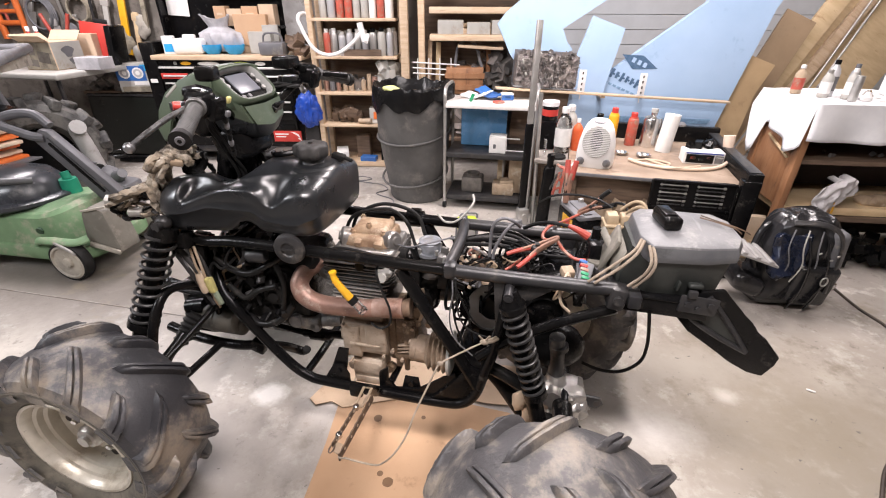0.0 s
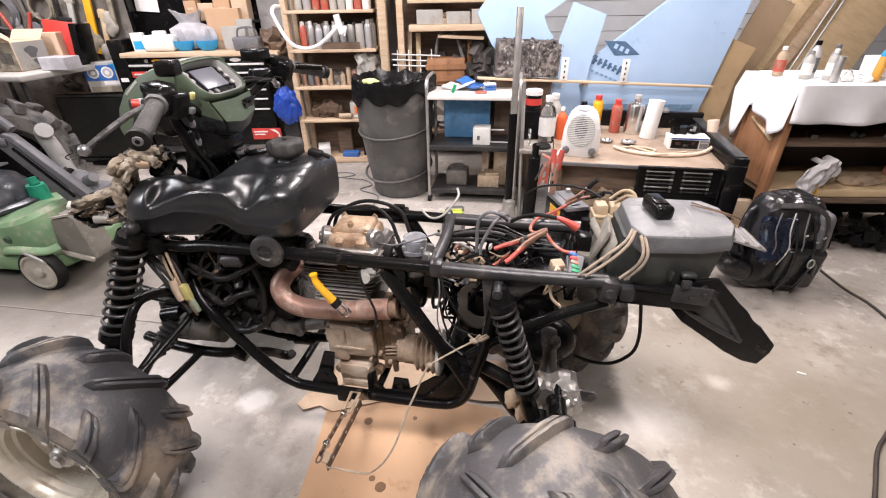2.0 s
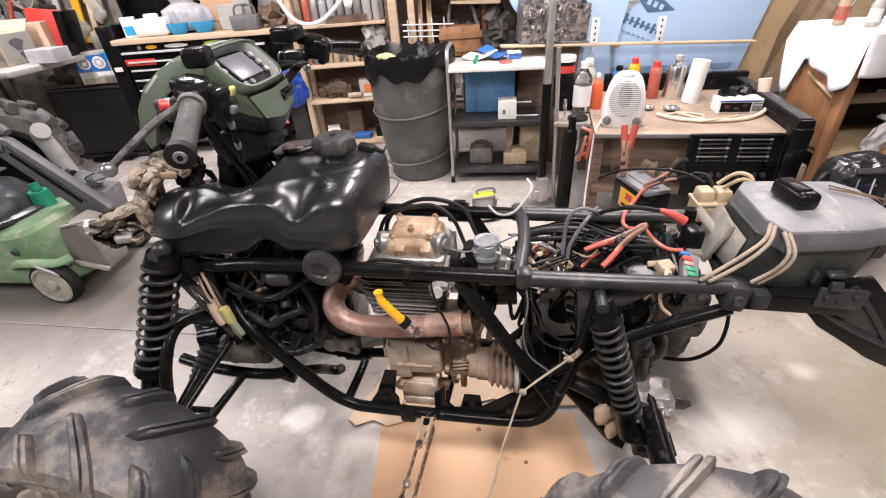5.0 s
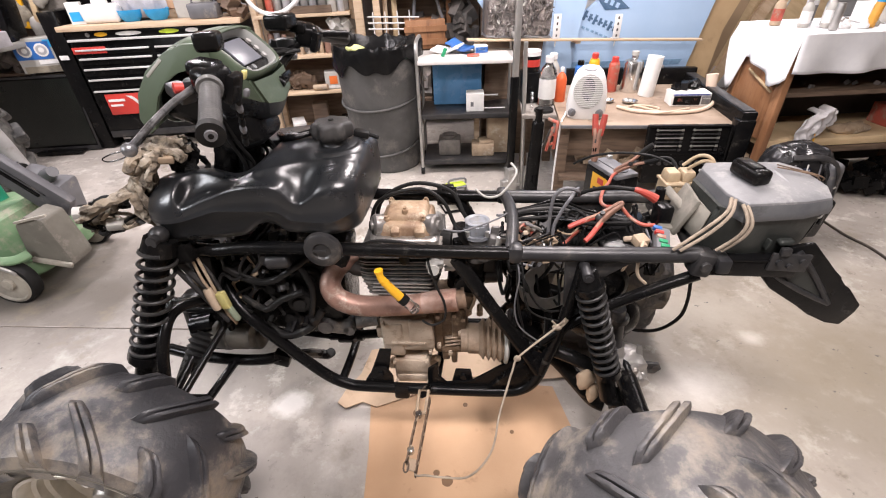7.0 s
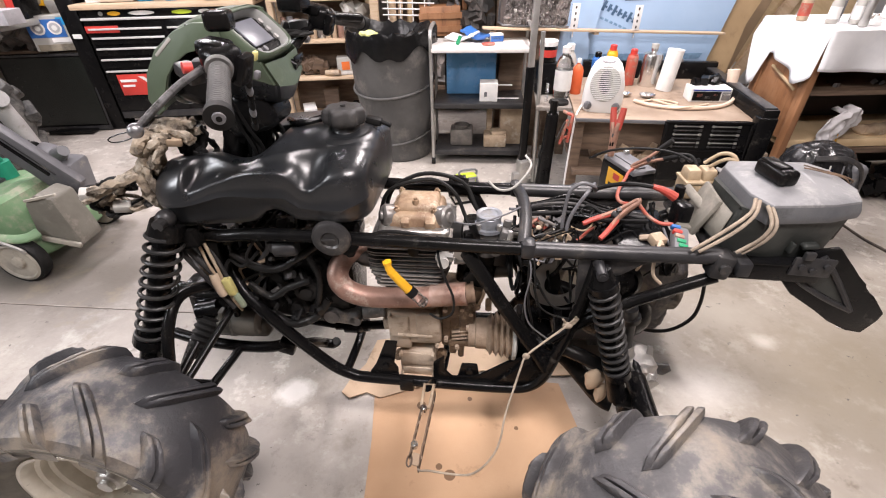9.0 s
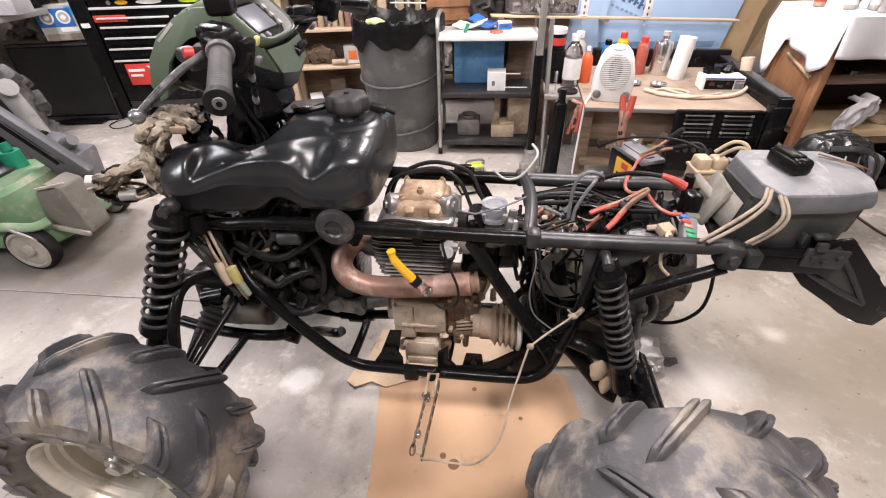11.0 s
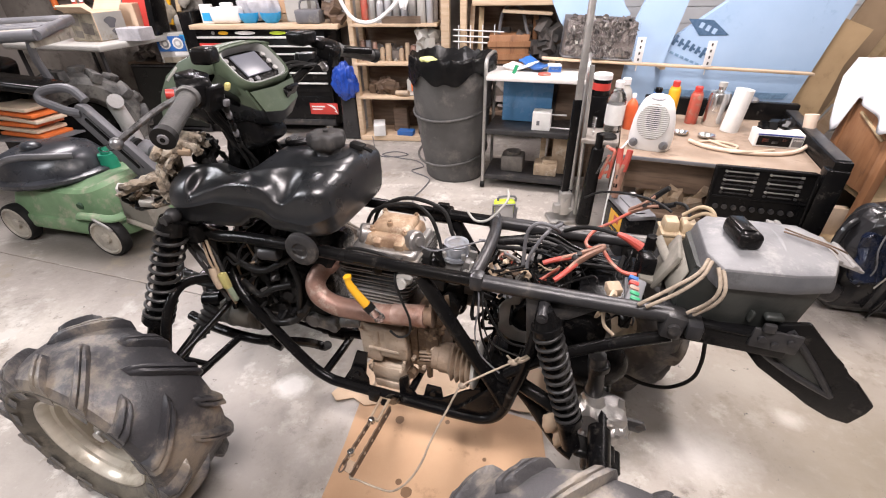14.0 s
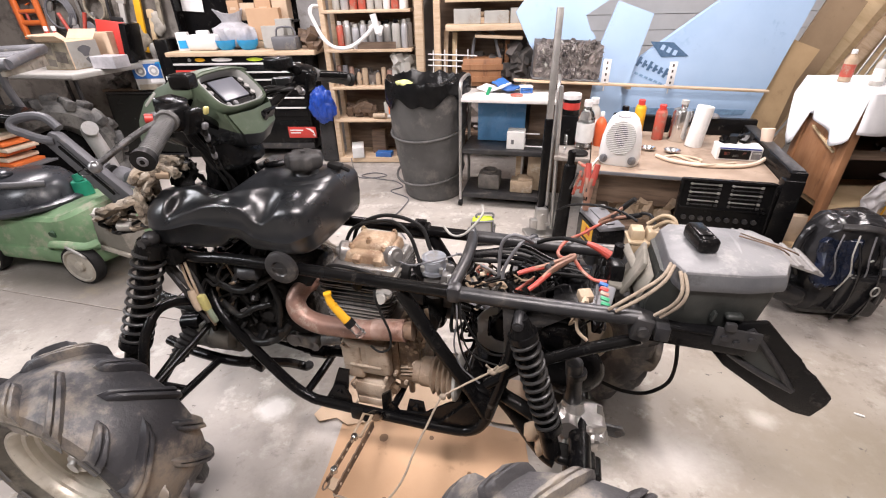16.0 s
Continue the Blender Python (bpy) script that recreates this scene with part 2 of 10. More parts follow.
M_DUSTPL = mat("dusty_pale_plastic", (0.36, 0.35, 0.34), 0.5, 0, (0.27, 0.26, 0.25), 0.5, 7, 0.08, 70, (0.18, 0.16, 0.14), 0.66, 9)
M_CORD = mat("dirty_cream_cord", (0.36, 0.295, 0.225), 0.8, 0, (0.23, 0.185, 0.14), 0.6, 30, 0.3, 160)
M_PALEYELLOW = mat("pale_yellow_plastic", (0.66, 0.60, 0.22), 0.5, 0, (0.5, 0.45, 0.2), 0.5, 20, 0.05)
M_PALEGREEN = mat("pale_green_plastic", (0.36, 0.44, 0.30), 0.5, 0, (0.26, 0.30, 0.22), 0.5, 20, 0.05)
M_PULL = mat("satin_aluminium", (0.78, 0.77, 0.75), 0.32, 0.35, (0.66, 0.65, 0.63), 0.4, 14, 0.02)
M_CARDDARK = mat("dull_brown_board", (0.33, 0.235, 0.145), 0.8, 0, (0.27, 0.19, 0.115), 0.5, 3, 0.06, 90, (0.20, 0.14, 0.085), 0.68, 6)
M_KHAKI = mat("dusty_khaki_canvas", (0.30, 0.265, 0.20), 0.85, 0, (0.20, 0.175, 0.13), 0.6, 12, 0.25, 60, (0.12, 0.105, 0.08), 0.62, 10)
M_PEGBOARD = mat("stained_tool_board", (0.20, 0.18, 0.155), 0.8, 0, (0.12, 0.105, 0.09), 0.6, 3, 0.08, 50, (0.07, 0.06, 0.05), 0.60, 5)
M_BAGPALE = mat("pale_bag_film", (0.50, 0.49, 0.51), 0.3, 0, (0.36, 0.355, 0.37), 0.5, 14, 0.1)
M_CARDTAN = mat("tan_cardboard", (0.50, 0.355, 0.20), 0.8, 0, (0.43, 0.30, 0.165), 0.5, 4, 0.06, 70, (0.33, 0.22, 0.12), 0.68, 8)
M_JOINT = mat("dirty_joint", (0.26, 0.225, 0.195), 0.9, 0, (0.36, 0.33, 0.30), 0.7, 9, 0.05)
M_LINER = mat("shiny_black_film", (0.006, 0.006, 0.0065), 0.2, 0, (0.01, 0.01, 0.01), 0.5, 10, 0.5, 22)
M_PIPEPALE = mat("scaled_pipe", (0.42, 0.30, 0.25), 0.5, 0.35, (0.26, 0.14, 0.10), 0.6, 16, 0.2, 90, (0.14, 0.08, 0.06), 0.62, 14)
M_MUDTYRE = mat("mud_caked_rubber", (0.06, 0.058, 0.055), 0.65, 0, (0.13, 0.124, 0.112), 0.7, 6, 0.3, 50, (0.022, 0.021, 0.02), 0.58, 9)
M_ARM = mat("dark_grey_plastic", (0.10, 0.098, 0.105), 0.5, 0, (0.075, 0.074, 0.08), 0.5, 7, 0.06, 90, (0.16, 0.15, 0.145), 0.68, 9)
M_COPPER = mat("worn_copper_steel", (0.36, 0.20, 0.14), 0.5, 0.25, (0.20, 0.12, 0.09), 0.6, 20, 0.15)
M_RUSTY = mat("rusty_steel", (0.20, 0.13, 0.085), 0.7, 0.2, (0.10, 0.07, 0.05), 0.6, 24, 0.2)
M_TANPL = mat("dirty_tan_plastic", (0.44, 0.34, 0.22), 0.6, 0, (0.30, 0.225, 0.14), 0.6, 18, 0.1, 90)
M_FIN = mat("dirty_cast_fin", (0.17, 0.165, 0.16), 0.5, 0.4, (0.09, 0.085, 0.08), 0.6, 18, 0.15, 90, (0.3, 0.27, 0.23), 0.64, 14)
M_CARDPALE = mat("pale_cardboard", (0.62, 0.47, 0.33), 0.8, 0, (0.52, 0.38, 0.26), 0.5, 5, 0.06, 60, (0.38, 0.26, 0.17), 0.68, 9)
M_SCRAP = mat("dark_scrap", (0.07, 0.062, 0.058), 0.6, 0.2, (0.13, 0.11, 0.10), 0.6, 12, 0.2, 60, vary=0.75)
M_LEVER = mat("scratched_alloy", (0.36, 0.36, 0.365), 0.34, 0.75, (0.20, 0.20, 0.205), 0.6, 20, 0.1, 150, (0.05, 0.048, 0.045), 0.6, 25)
M_BEIGEPL = mat("dusty_beige_plastic", (0.42, 0.385, 0.32), 0.6, 0, (0.24, 0.22, 0.19), 0.5, 8, 0.08, 90, (0.14, 0.12, 0.1), 0.66, 12)
M_GRIP = mat("dusty_grip_rubber", (0.05, 0.049, 0.048), 0.55, 0, (0.085, 0.083, 0.08), 0.6, 14, 0.15, 160, (0.14, 0.135, 0.125), 0.66, 12)
M_DUSTGREY = mat("dusty_grey_flap", (0.16, 0.15, 0.125), 0.7, 0, (0.12, 0.11, 0.09), 0.5, 6, 0.12, 70, (0.22, 0.2, 0.17), 0.64, 10)
M_COWL = mat("grey_black_cowl", (0.018, 0.020, 0.024), 0.28, 0, (0.042, 0.045, 0.052), 0.6, 5, 0.05, 90, (0.12, 0.118, 0.115), 0.66, 7)
M_MOWERDARK = mat("dark_green_plastic", (0.03, 0.075, 0.035), 0.6, 0, None, 0.4, 8, 0.06)
M_LOOM = mat("mud_stained_loom_tape", (0.33, 0.27, 0.20), 0.85, 0, (0.10, 0.08, 0.06), 0.8, 28, 0.5, 90, (0.42, 0.37, 0.30), 0.6, 22)
M_GREYRUBBER = mat("dusty_black_plastic", (0.022, 0.021, 0.021), 0.6, 0, (0.045, 0.043, 0.041), 0.6, 14, 0.15, 160, (0.1, 0.09, 0.08), 0.68, 12)
M_RUBBER = mat("dusty_rubber", (0.038, 0.038, 0.042), 0.43, 0, (0.106, 0.101, 0.102), 0.8, 6, 0.28, 60, (0.22, 0.188, 0.150), 0.595, 6)
M_REARTYRE = mat("tan_dusted_rubber", (0.058, 0.056, 0.058), 0.42, 0, (0.135, 0.127, 0.122), 0.8, 6, 0.3, 55, (0.225, 0.195, 0.158), 0.585, 6)
M_SIDEWALL = mat("dusty_tan_sidewall", (0.10, 0.092, 0.075), 0.6, 0, (0.17, 0.152, 0.12), 0.7, 8, 0.15, 60, (0.055, 0.052, 0.048), 0.62, 9)
M_GLOSSBLACK = mat("oily_black_casting", (0.0095, 0.0092, 0.0090), 0.14, 0, (0.017, 0.0165, 0.016), 0.5, 12, 0.35, 60, (0.055, 0.05, 0.044), 0.68, 14)
M_DIFFCASE = mat("dust_filmed_casting", (0.055, 0.052, 0.045), 0.5, 0, (0.10, 0.094, 0.08), 0.6, 14, 0.12, 80, (0.025, 0.024, 0.022), 0.62, 11)
M_BLACKRUBBER = mat("black_rubber", (0.008, 0.008, 0.008), 0.5, 0, (0.02, 0.0195, 0.019), 0.5, 8, 0.1)
M_ALU = mat("cast_aluminium", (0.55, 0.54, 0.52), 0.38, 0.85, (0.40, 0.38, 0.36), 0.5, 14, 0.15, 90, (0.3, 0.25, 0.2), 0.62, 9)
M_RIM = mat("dull_rim", (0.66, 0.62, 0.54), 0.30, 0.3, (0.48, 0.44, 0.36), 0.5, 8, 0.05, 60, (0.36, 0.31, 0.24), 0.63, 8)
M_MUD = mat("muddy_casting", (0.50, 0.41, 0.32), 0.60, 0.1, (0.36, 0.275, 0.20), 0.65, 11, 0.3, 80, (0.20, 0.135, 0.085), 0.66, 13)
M_MUDBOOT = mat("mud_grimed_rubber", (0.30, 0.225, 0.16), 0.6, 0, (0.20, 0.145, 0.10), 0.7, 14, 0.35, 80, (0.40, 0.32, 0.24), 0.66, 16)
M_MUDDARK = mat("oily_brown_casting", (0.20, 0.135, 0.085), 0.45, 0.1, (0.10, 0.066, 0.042), 0.7, 15, 0.4, 80, (0.38, 0.29, 0.20), 0.64, 16)
M_BOXSKIRT = mat("grey_dusted_skirt", (0.085, 0.088, 0.094), 0.42, 0, (0.125, 0.127, 0.13), 0.6, 6, 0.12, 90, (0.05, 0.052, 0.05), 0.62, 8)
M_GOLD = mat("bronze_cover", (0.40, 0.285, 0.185), 0.5, 0.1, (0.25, 0.16, 0.10), 0.7, 22, 0.25, 90, (0.56, 0.46, 0.34), 0.60, 20)
M_PIPE = mat("heat_brown_pipe", (0.34, 0.20, 0.155), 0.46, 0.4, (0.22, 0.13, 0.10), 0.5, 14, 0.1, 90, (0.45, 0.36, 0.30), 0.62, 18)
M_OLIVE = mat("olive_plastic", (0.075, 0.10, 0.065), 0.42, 0, (0.06, 0.08, 0.052), 0.5, 8, 0.05, 150, (0.14, 0.15, 0.12), 0.68, 12)
M_MOWER = mat("mower_green", (0.165, 0.275, 0.145), 0.5, 0, (0.12, 0.205, 0.105), 0.5, 7, 0.06, 90, (0.30, 0.30, 0.22), 0.62, 9)
M_TEAL = mat("teal_plastic", (0.01, 0.22, 0.13), 0.4, 0, None, 0.4, 8, 0.05)
M_GREYPL = mat("grey_plastic", (0.15, 0.15, 0.16), 0.45, 0, (0.11, 0.11, 0.115), 0.5, 6, 0.06, 120, (0.25, 0.23, 0.2), 0.66, 9)
M_LIGHTGREY = mat("light_grey_plastic", (0.42, 0.41, 0.38), 0.5, 0, (0.34, 0.33, 0.3), 0.5, 6, 0.06, 90, (0.28, 0.24, 0.19), 0.66, 9)
M_RACKBOX = mat("dirty_black_plastic", (0.022, 0.0245, 0.0225), 0.40, 0, (0.042, 0.045, 0.040), 0.6, 6, 0.1, 90, (0.10, 0.09, 0.075), 0.66, 8)
M_BOXLID = mat("dusty_lid", (0.125, 0.126, 0.132), 0.5, 0, (0.19, 0.19, 0.194), 0.7, 6, 0.15, 80, (0.30, 0.295, 0.285), 0.63, 11)
M_CAMCAP = mat("grimy_bright_alloy", (0.27, 0.26, 0.25), 0.36, 0.6, (0.22, 0.205, 0.19), 0.6, 26, 0.12, 90, (0.15, 0.12, 0.095), 0.62, 22)
M_DULLALU = mat("dull_white_metal", (0.27, 0.285, 0.31), 0.42, 0.4, (0.18, 0.19, 0.21), 0.6, 26, 0.12, 90, (0.2, 0.19, 0.18), 0.66, 24)
M_CLAMPRED = mat("faded_red_vinyl", (0.44, 0.058, 0.042), 0.5, 0, (0.34, 0.065, 0.045), 0.5, 12, 0.05, 60, (0.55, 0.3, 0.22), 0.68, 9)
M_WHITE = mat("white_plastic", (0.78, 0.77, 0.76), 0.4, 0, (0.7, 0.69, 0.67), 0.4, 5, 0.03)
M_ENAMEL = mat("white_enamel", (0.80, 0.78, 0.75), 0.35, 0, (0.7, 0.67, 0.63), 0.5, 7, 0.03, 60, (0.5, 0.42, 0.33), 0.70, 6)
M_RAG = mat("shaded_white_cotton", (0.55, 0.53, 0.53), 0.9, 0, (0.42, 0.40, 0.40), 0.6, 14, 0.3, 160)
M_CLOTH = mat("white_cloth", (0.83, 0.83, 0.84), 0.9, 0, (0.76, 0.76, 0.78), 0.5, 9, 0.2, 260)
M_FOAM = mat("blue_foam", (0.40, 0.55, 0.75), 0.7, 0, (0.36, 0.51, 0.71), 0.5, 2.5, 0.06, 200, (0.30, 0.44, 0.63), 0.7, 8)
M_INKSHADE = mat("faded_ink_and_shade", (0.16, 0.27, 0.42), 0.7, 0, (0.24, 0.40, 0.58), 0.5, 40, 0.02)
M_FOAMINK = mat("foam_ink", (0.05, 0.11, 0.2), 0.7, 0, (0.09, 0.16, 0.27), 0.5, 60, 0.0)
M_PINE = mat("pine", (0.60, 0.46, 0.32), 0.6, 0, (0.50, 0.36, 0.23), 0.6, 5, 0.1, 50, (0.36, 0.25, 0.16), 0.68, 6, stretch=(1, 8, 8), vary=0.12)
M_OLDWOOD = mat("old_brown_wood", (0.33, 0.165, 0.08), 0.5, 0, (0.25, 0.115, 0.052), 0.5, 3.5, 0.10, 40, (0.17, 0.08, 0.04), 0.66, 5, stretch=(5, 5, 1), vary=0.12)
M_DARKWOOD = mat("dark_wood", (0.17, 0.115, 0.078), 0.65, 0, (0.10, 0.066, 0.044), 0.6, 5, 0.12, 50, None, stretch=(1, 8, 8), vary=0.15)
M_PLY = mat("plywood", (0.62, 0.475, 0.29), 0.6, 0, (0.53, 0.39, 0.225), 0.6, 4, 0.08, 60, (0.40, 0.25, 0.13), 0.68, 5, stretch=(1, 1, 5), vary=0.12)
M_CARD = mat("cardboard", (0.53, 0.345, 0.21), 0.8, 0, (0.47, 0.295, 0.172), 0.55, 2.4, 0.08, 120, (0.30, 0.18, 0.10), 0.70, 7)
M_BENCH = mat("bench_board", (0.36, 0.275, 0.205), 0.55, 0, (0.27, 0.20, 0.145), 0.7, 4, 0.08, 90, (0.16, 0.11, 0.075), 0.64, 5)
M_CHROME = mat("bright_steel", (0.72, 0.72, 0.71), 0.2, 1.0, (0.6, 0.6, 0.59), 0.4, 14, 0.03)
M_GALV = mat("galvanised_steel", (0.50, 0.49, 0.47), 0.42, 0.8, (0.38, 0.37, 0.35), 0.5, 10, 0.08, 60, (0.35, 0.27, 0.2), 0.7, 9)
M_RED = mat("red_plastic", (0.55, 0.045, 0.035), 0.4, 0, (0.44, 0.04, 0.03), 0.4, 8, 0.04)
M_REDDIRTY = mat("worn_red_paint", (0.46, 0.09, 0.06), 0.45, 0.1, (0.34, 0.09, 0.06), 0.5, 14, 0.08, 90, (0.34, 0.25, 0.19), 0.6, 14)
M_ORANGE = mat("orange_plastic", (0.75, 0.17, 0.035), 0.45, 0, None, 0.3, 8, 0.04)
M_YELLOW = mat("yellow_plastic", (0.78, 0.42, 0.02), 0.4, 0, (0.66, 0.34, 0.02), 0.4, 9, 0.04)
M_LIME = mat("lime_plastic", (0.58, 0.74, 0.05), 0.4, 0, None, 0.3, 9, 0.04)
M_BLUE = mat("blue_plastic", (0.03, 0.14, 0.42), 0.45, 0, (0.03, 0.1, 0.32), 0.4, 9, 0.05)
M_DUSTPALE = mat("pale_worn_bezel", (0.36, 0.365, 0.355), 0.35, 0, (0.27, 0.275, 0.265), 0.5, 8, 0.04)
M_TARP = mat("blue_bag", (0.013, 0.06, 0.36), 0.30, 0, (0.006, 0.03, 0.19), 0.5, 12, 0.2, 40)
M_CYAN = mat("bright_blue_plastic", (0.03, 0.36, 0.72), 0.4, 0, None, 0.3, 9, 0.03)
M_TAN = mat("dirty_tan_wire", (0.42, 0.32, 0.22), 0.7, 0, (0.3, 0.22, 0.15), 0.6, 14, 0.15, 90, (0.5, 0.43, 0.34), 0.64, 12)
M_CREAM = mat("cream_cable", (0.62, 0.5, 0.38), 0.55, 0, (0.5, 0.39, 0.28), 0.5, 10, 0.06)
M_GREEN = mat("green_plastic", (0.02, 0.30, 0.13), 0.4, 0, None, 0.3, 9, 0.03)
M_PAPER = mat("white_paper", (0.8, 0.79, 0.76), 0.85, 0, None, 0.2, 6, 0.03)
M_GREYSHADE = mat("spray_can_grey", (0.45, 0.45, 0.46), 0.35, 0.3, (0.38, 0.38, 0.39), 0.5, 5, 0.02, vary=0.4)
M_BAGBLACK = mat("black_nylon", (0.0135, 0.0135, 0.014), 0.19, 0, (0.022, 0.022, 0.024), 0.4, 10, 0.2, 22)
M_CAN = mat("grey_bin_plastic", (0.085, 0.083, 0.08), 0.65, 0, (0.06, 0.058, 0.056), 0.6, 5, 0.2, 60, (0.13, 0.12, 0.11), 0.62, 7)
M_SCREEN = mat("dark_screen", (0.012, 0.014, 0.012), 0.22, 0, None, 0.3, 3, 0.0)
M_LCD = mat("lcd_panel", (0.14, 0.145, 0.17), 0.30, 0, (0.11, 0.115, 0.135), 0.4, 5, 0.0)
M_GLASS = glassy("clear_plastic", (0.92, 0.94, 0.95), 0.12)
M_MULTI = mat("mixed_scrap", (0.10, 0.095, 0.09), 0.6, 0.2, (0.22, 0.19, 0.17), 0.6, 12, 0.2, 60, vary=0.7)

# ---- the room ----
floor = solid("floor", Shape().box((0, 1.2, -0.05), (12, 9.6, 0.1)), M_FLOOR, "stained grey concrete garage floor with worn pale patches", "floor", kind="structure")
solid("ceiling", Shape().box((0, 1.2, 2.75), (12, 9.6, 0.1)), M_WALL, "plain pale boarded garage ceiling", "ceiling", kind="structure")
BACK = 4.86
wall_back = solid("wall_north", Shape().box((0, BACK + 0.1, 1.35), (12, 0.2, 2.7)), M_WALL, "garage back wall clad in pale ribbed siding", "wall", kind="structure")
solid("wall_south", Shape().box((0, -3.5, 1.35), (12, 0.2, 2.7)), M_WALL, "plain pale garage wall", "wall", kind="structure")
solid("wall_west", Shape().box((-5.9, 0.5, 1.35), (0.2, 7.7, 2.7)), M_WALL, "plain pale garage wall", "wall", kind="structure")
solid("wall_east", Shape().box((5.4, 0.5, 1.35), (0.2, 7.7, 2.7)), M_WALL, "plain pale garage wall", "wall", kind="structure")
# lapped siding boards on the back wall
board = mesh_of("siding_board", Shape().prism([(0, 0), (0.030, 0.004), (0.022, 0.129), (0, 0.129)], 5.4, Matrix(((0, 0, 1, 0), (-1, 0, 0, 0), (0, 1, 0, 0), (0, 0, 0, 1)))), M_SIDING)
for i in range(20):
    ob = new("siding_board", board)
    ob.parent = wall_back
    ob.location = (-0.2, BACK, 0.02 + 0.129 * i)
# saw-cut joint in the slab
solid("floor_joint", Shape().box((-2.0, 1.94, 0.0022), (3.2, 0.004, 0.004), (0, 0, -10)), M_JOINT, "thin dark joint sawn in the concrete floor", "floor joint", kind="structure")

# ---- the stripped quad bike ----
# local axes: x towards its tail, y to its far side, z up
QUAD = pose(-0.1, 1.25, 0, 0, 0, -10.5)
quad = thing("quad_bike", "stripped black four-wheel quad bike with bare tube frame and muddy engine", "quad bike", QUAD)
NEAR, FAR = -0.158, 0.132


def qpart(name, shape, material, label="", parent=None, at=None, sharp=35):
    return part(name, shape, material, parent or quad, label, at, sharp)


# frame tubes, both sides
for v, s in ((NEAR, -1), (FAR, 1)):
    sh = Shape().sweep([(-0.64, v + 0.03 * -s, 0.752), (-0.55, v, 0.762), (-0.45, v, 0.771), (-0.27, v, 0.770), (0.0, v, 0.763), (0.19, v, 0.760), (0.42, v, 0.758), (0.60, v, 0.760)], 0.0168, 14, 4)
    rail = qpart("frame_rail", sh, M_BLACK, "dusty black tube rail")
    part("rail_sleeve", Shape().sweep([(0.175, v, 0.760), (0.40, v, 0.758), (0.60, v, 0.760)], 0.0186, 14, 2), M_GREYSTEEL, rail)
    qpart("lower_rail", Shape().sweep([(-0.60, v * 0.55, 0.66), (-0.565, v * 0.85, 0.59), (-0.512, v, 0.531), (-0.456, v, 0.452), (-0.398, v, 0.377), (-0.340, v, 0.312), (-0.292, v, 0.282), (-0.24, v, 0.272), (0.0, v, 0.266), (0.16, v, 0.266), (0.225, v, 0.278), (0.265, v, 0.325), (0.29, v, 0.42), (0.312, v, 0.51), (0.333, v, 0.64), (0.345, v, 0.75)], 0.0165, 14, 4), M_BLACK)
    qpart("frame_strut", Shape().sweep([(0.045, v, 0.745), (0.138, v, 0.585), (0.228, v, 0.44), (0.272, v, 0.36)], 0.0185, 12, 3, 0.7), M_BLACK)
    qpart("tail_strut", Shape().sweep([(0.27, v, 0.475), (0.36, v, 0.56), (0.45, v, 0.62), (0.53, v, 0.665), (0.61, v, 0.705)], 0.0145, 12, 3), M_BLACK)
    # tail section: box channel with clamp plates
    tail = qpart("tail_channel", Shape().box((0.70, v, 0.735), (0.23, 0.03, 0.052), (0, 1.5, 0), 0.006).box((0.70, v - 0.014, 0.756), (0.22, 0.008, 0.006), (0, 1.5, 0), 0.002), M_BLACK)
    part("clamp_block", Shape().box((0.605, v, 0.742), (0.042, 0.05, 0.06), (0, 8, 0), 0.008).rod((0.605, v - 0.034, 0.745), (0.605, v + 0.034, 0.745), 0.012), M_GREYSTEEL, tail)
    part("clamp_block", Shape().box((0.642, v - 0.01, 0.748), (0.03, 0.05, 0.036), (0, 0, 0), 0.005), M_GREYSTEEL, tail)
    part("mount_plate", Shape().box((0.785, v - 0.016, 0.752), (0.085, 0.008, 0.046), (0, 3, 0), 0.003).rod((0.76, v - 0.026, 0.755), (0.76, v, 0.755), 0.007).rod((0.785, v - 0.026, 0.745), (0.785, v, 0.745), 0.007).rod((0.81, v - 0.026, 0.757), (0.81, v, 0.757), 0.007).box((0.765, v - 0.02, 0.783), (0.022, 0.012, 0.02), (0, 0, 0), 0.004), M_GREYSTEEL, tail)
    qpart("rail_gusset", Shape().prism([(0.30, 0.745), (0.46, 0.745), (0.40, 0.70), (0.345, 0.69), (0.325, 0.60), (0.312, 0.60)], 0.012, Matrix(((1, 0, 0, 0), (0, 0, -1, v + 0.006), (0, 1, 0, 0), (0, 0, 0, 1))), 0.002), M_GREYSTEEL)
    qpart("lower_gusset", Shape().prism([(0.12, 0.272), (0.24, 0.285), (0.275, 0.35), (0.29, 0.42), (0.25, 0.44), (0.18, 0.34)], 0.010, Matrix(((1, 0, 0, 0), (0, 0, -1, v + 0.005), (0, 1, 0, 0), (0, 0, 0, 1))), 0.002), M_BLACK)
for u, z, r, m in ((0.182, 0.767, 0.0155, M_GREYSTEEL), (0.60, 0.745, 0.014, M_GREYSTEEL), (-0.46, 0.765, 0.014, M_BLACK), (-0.30, 0.285, 0.013, M_BLACK), (0.20, 0.268, 0.013, M_BLACK), (0.30, 0.45, 0.014, M_BLACK), (-0.02, 0.262, 0.012, M_BLACK)):
    qpart("cross_bar", Shape().sweep([(u - 0.008, NEAR, z), (u + 0.002, -0.05, z + 0.010), (u, 0.05, z + 0.010), (u - 0.012, FAR, z)], r, 12, 3), m)
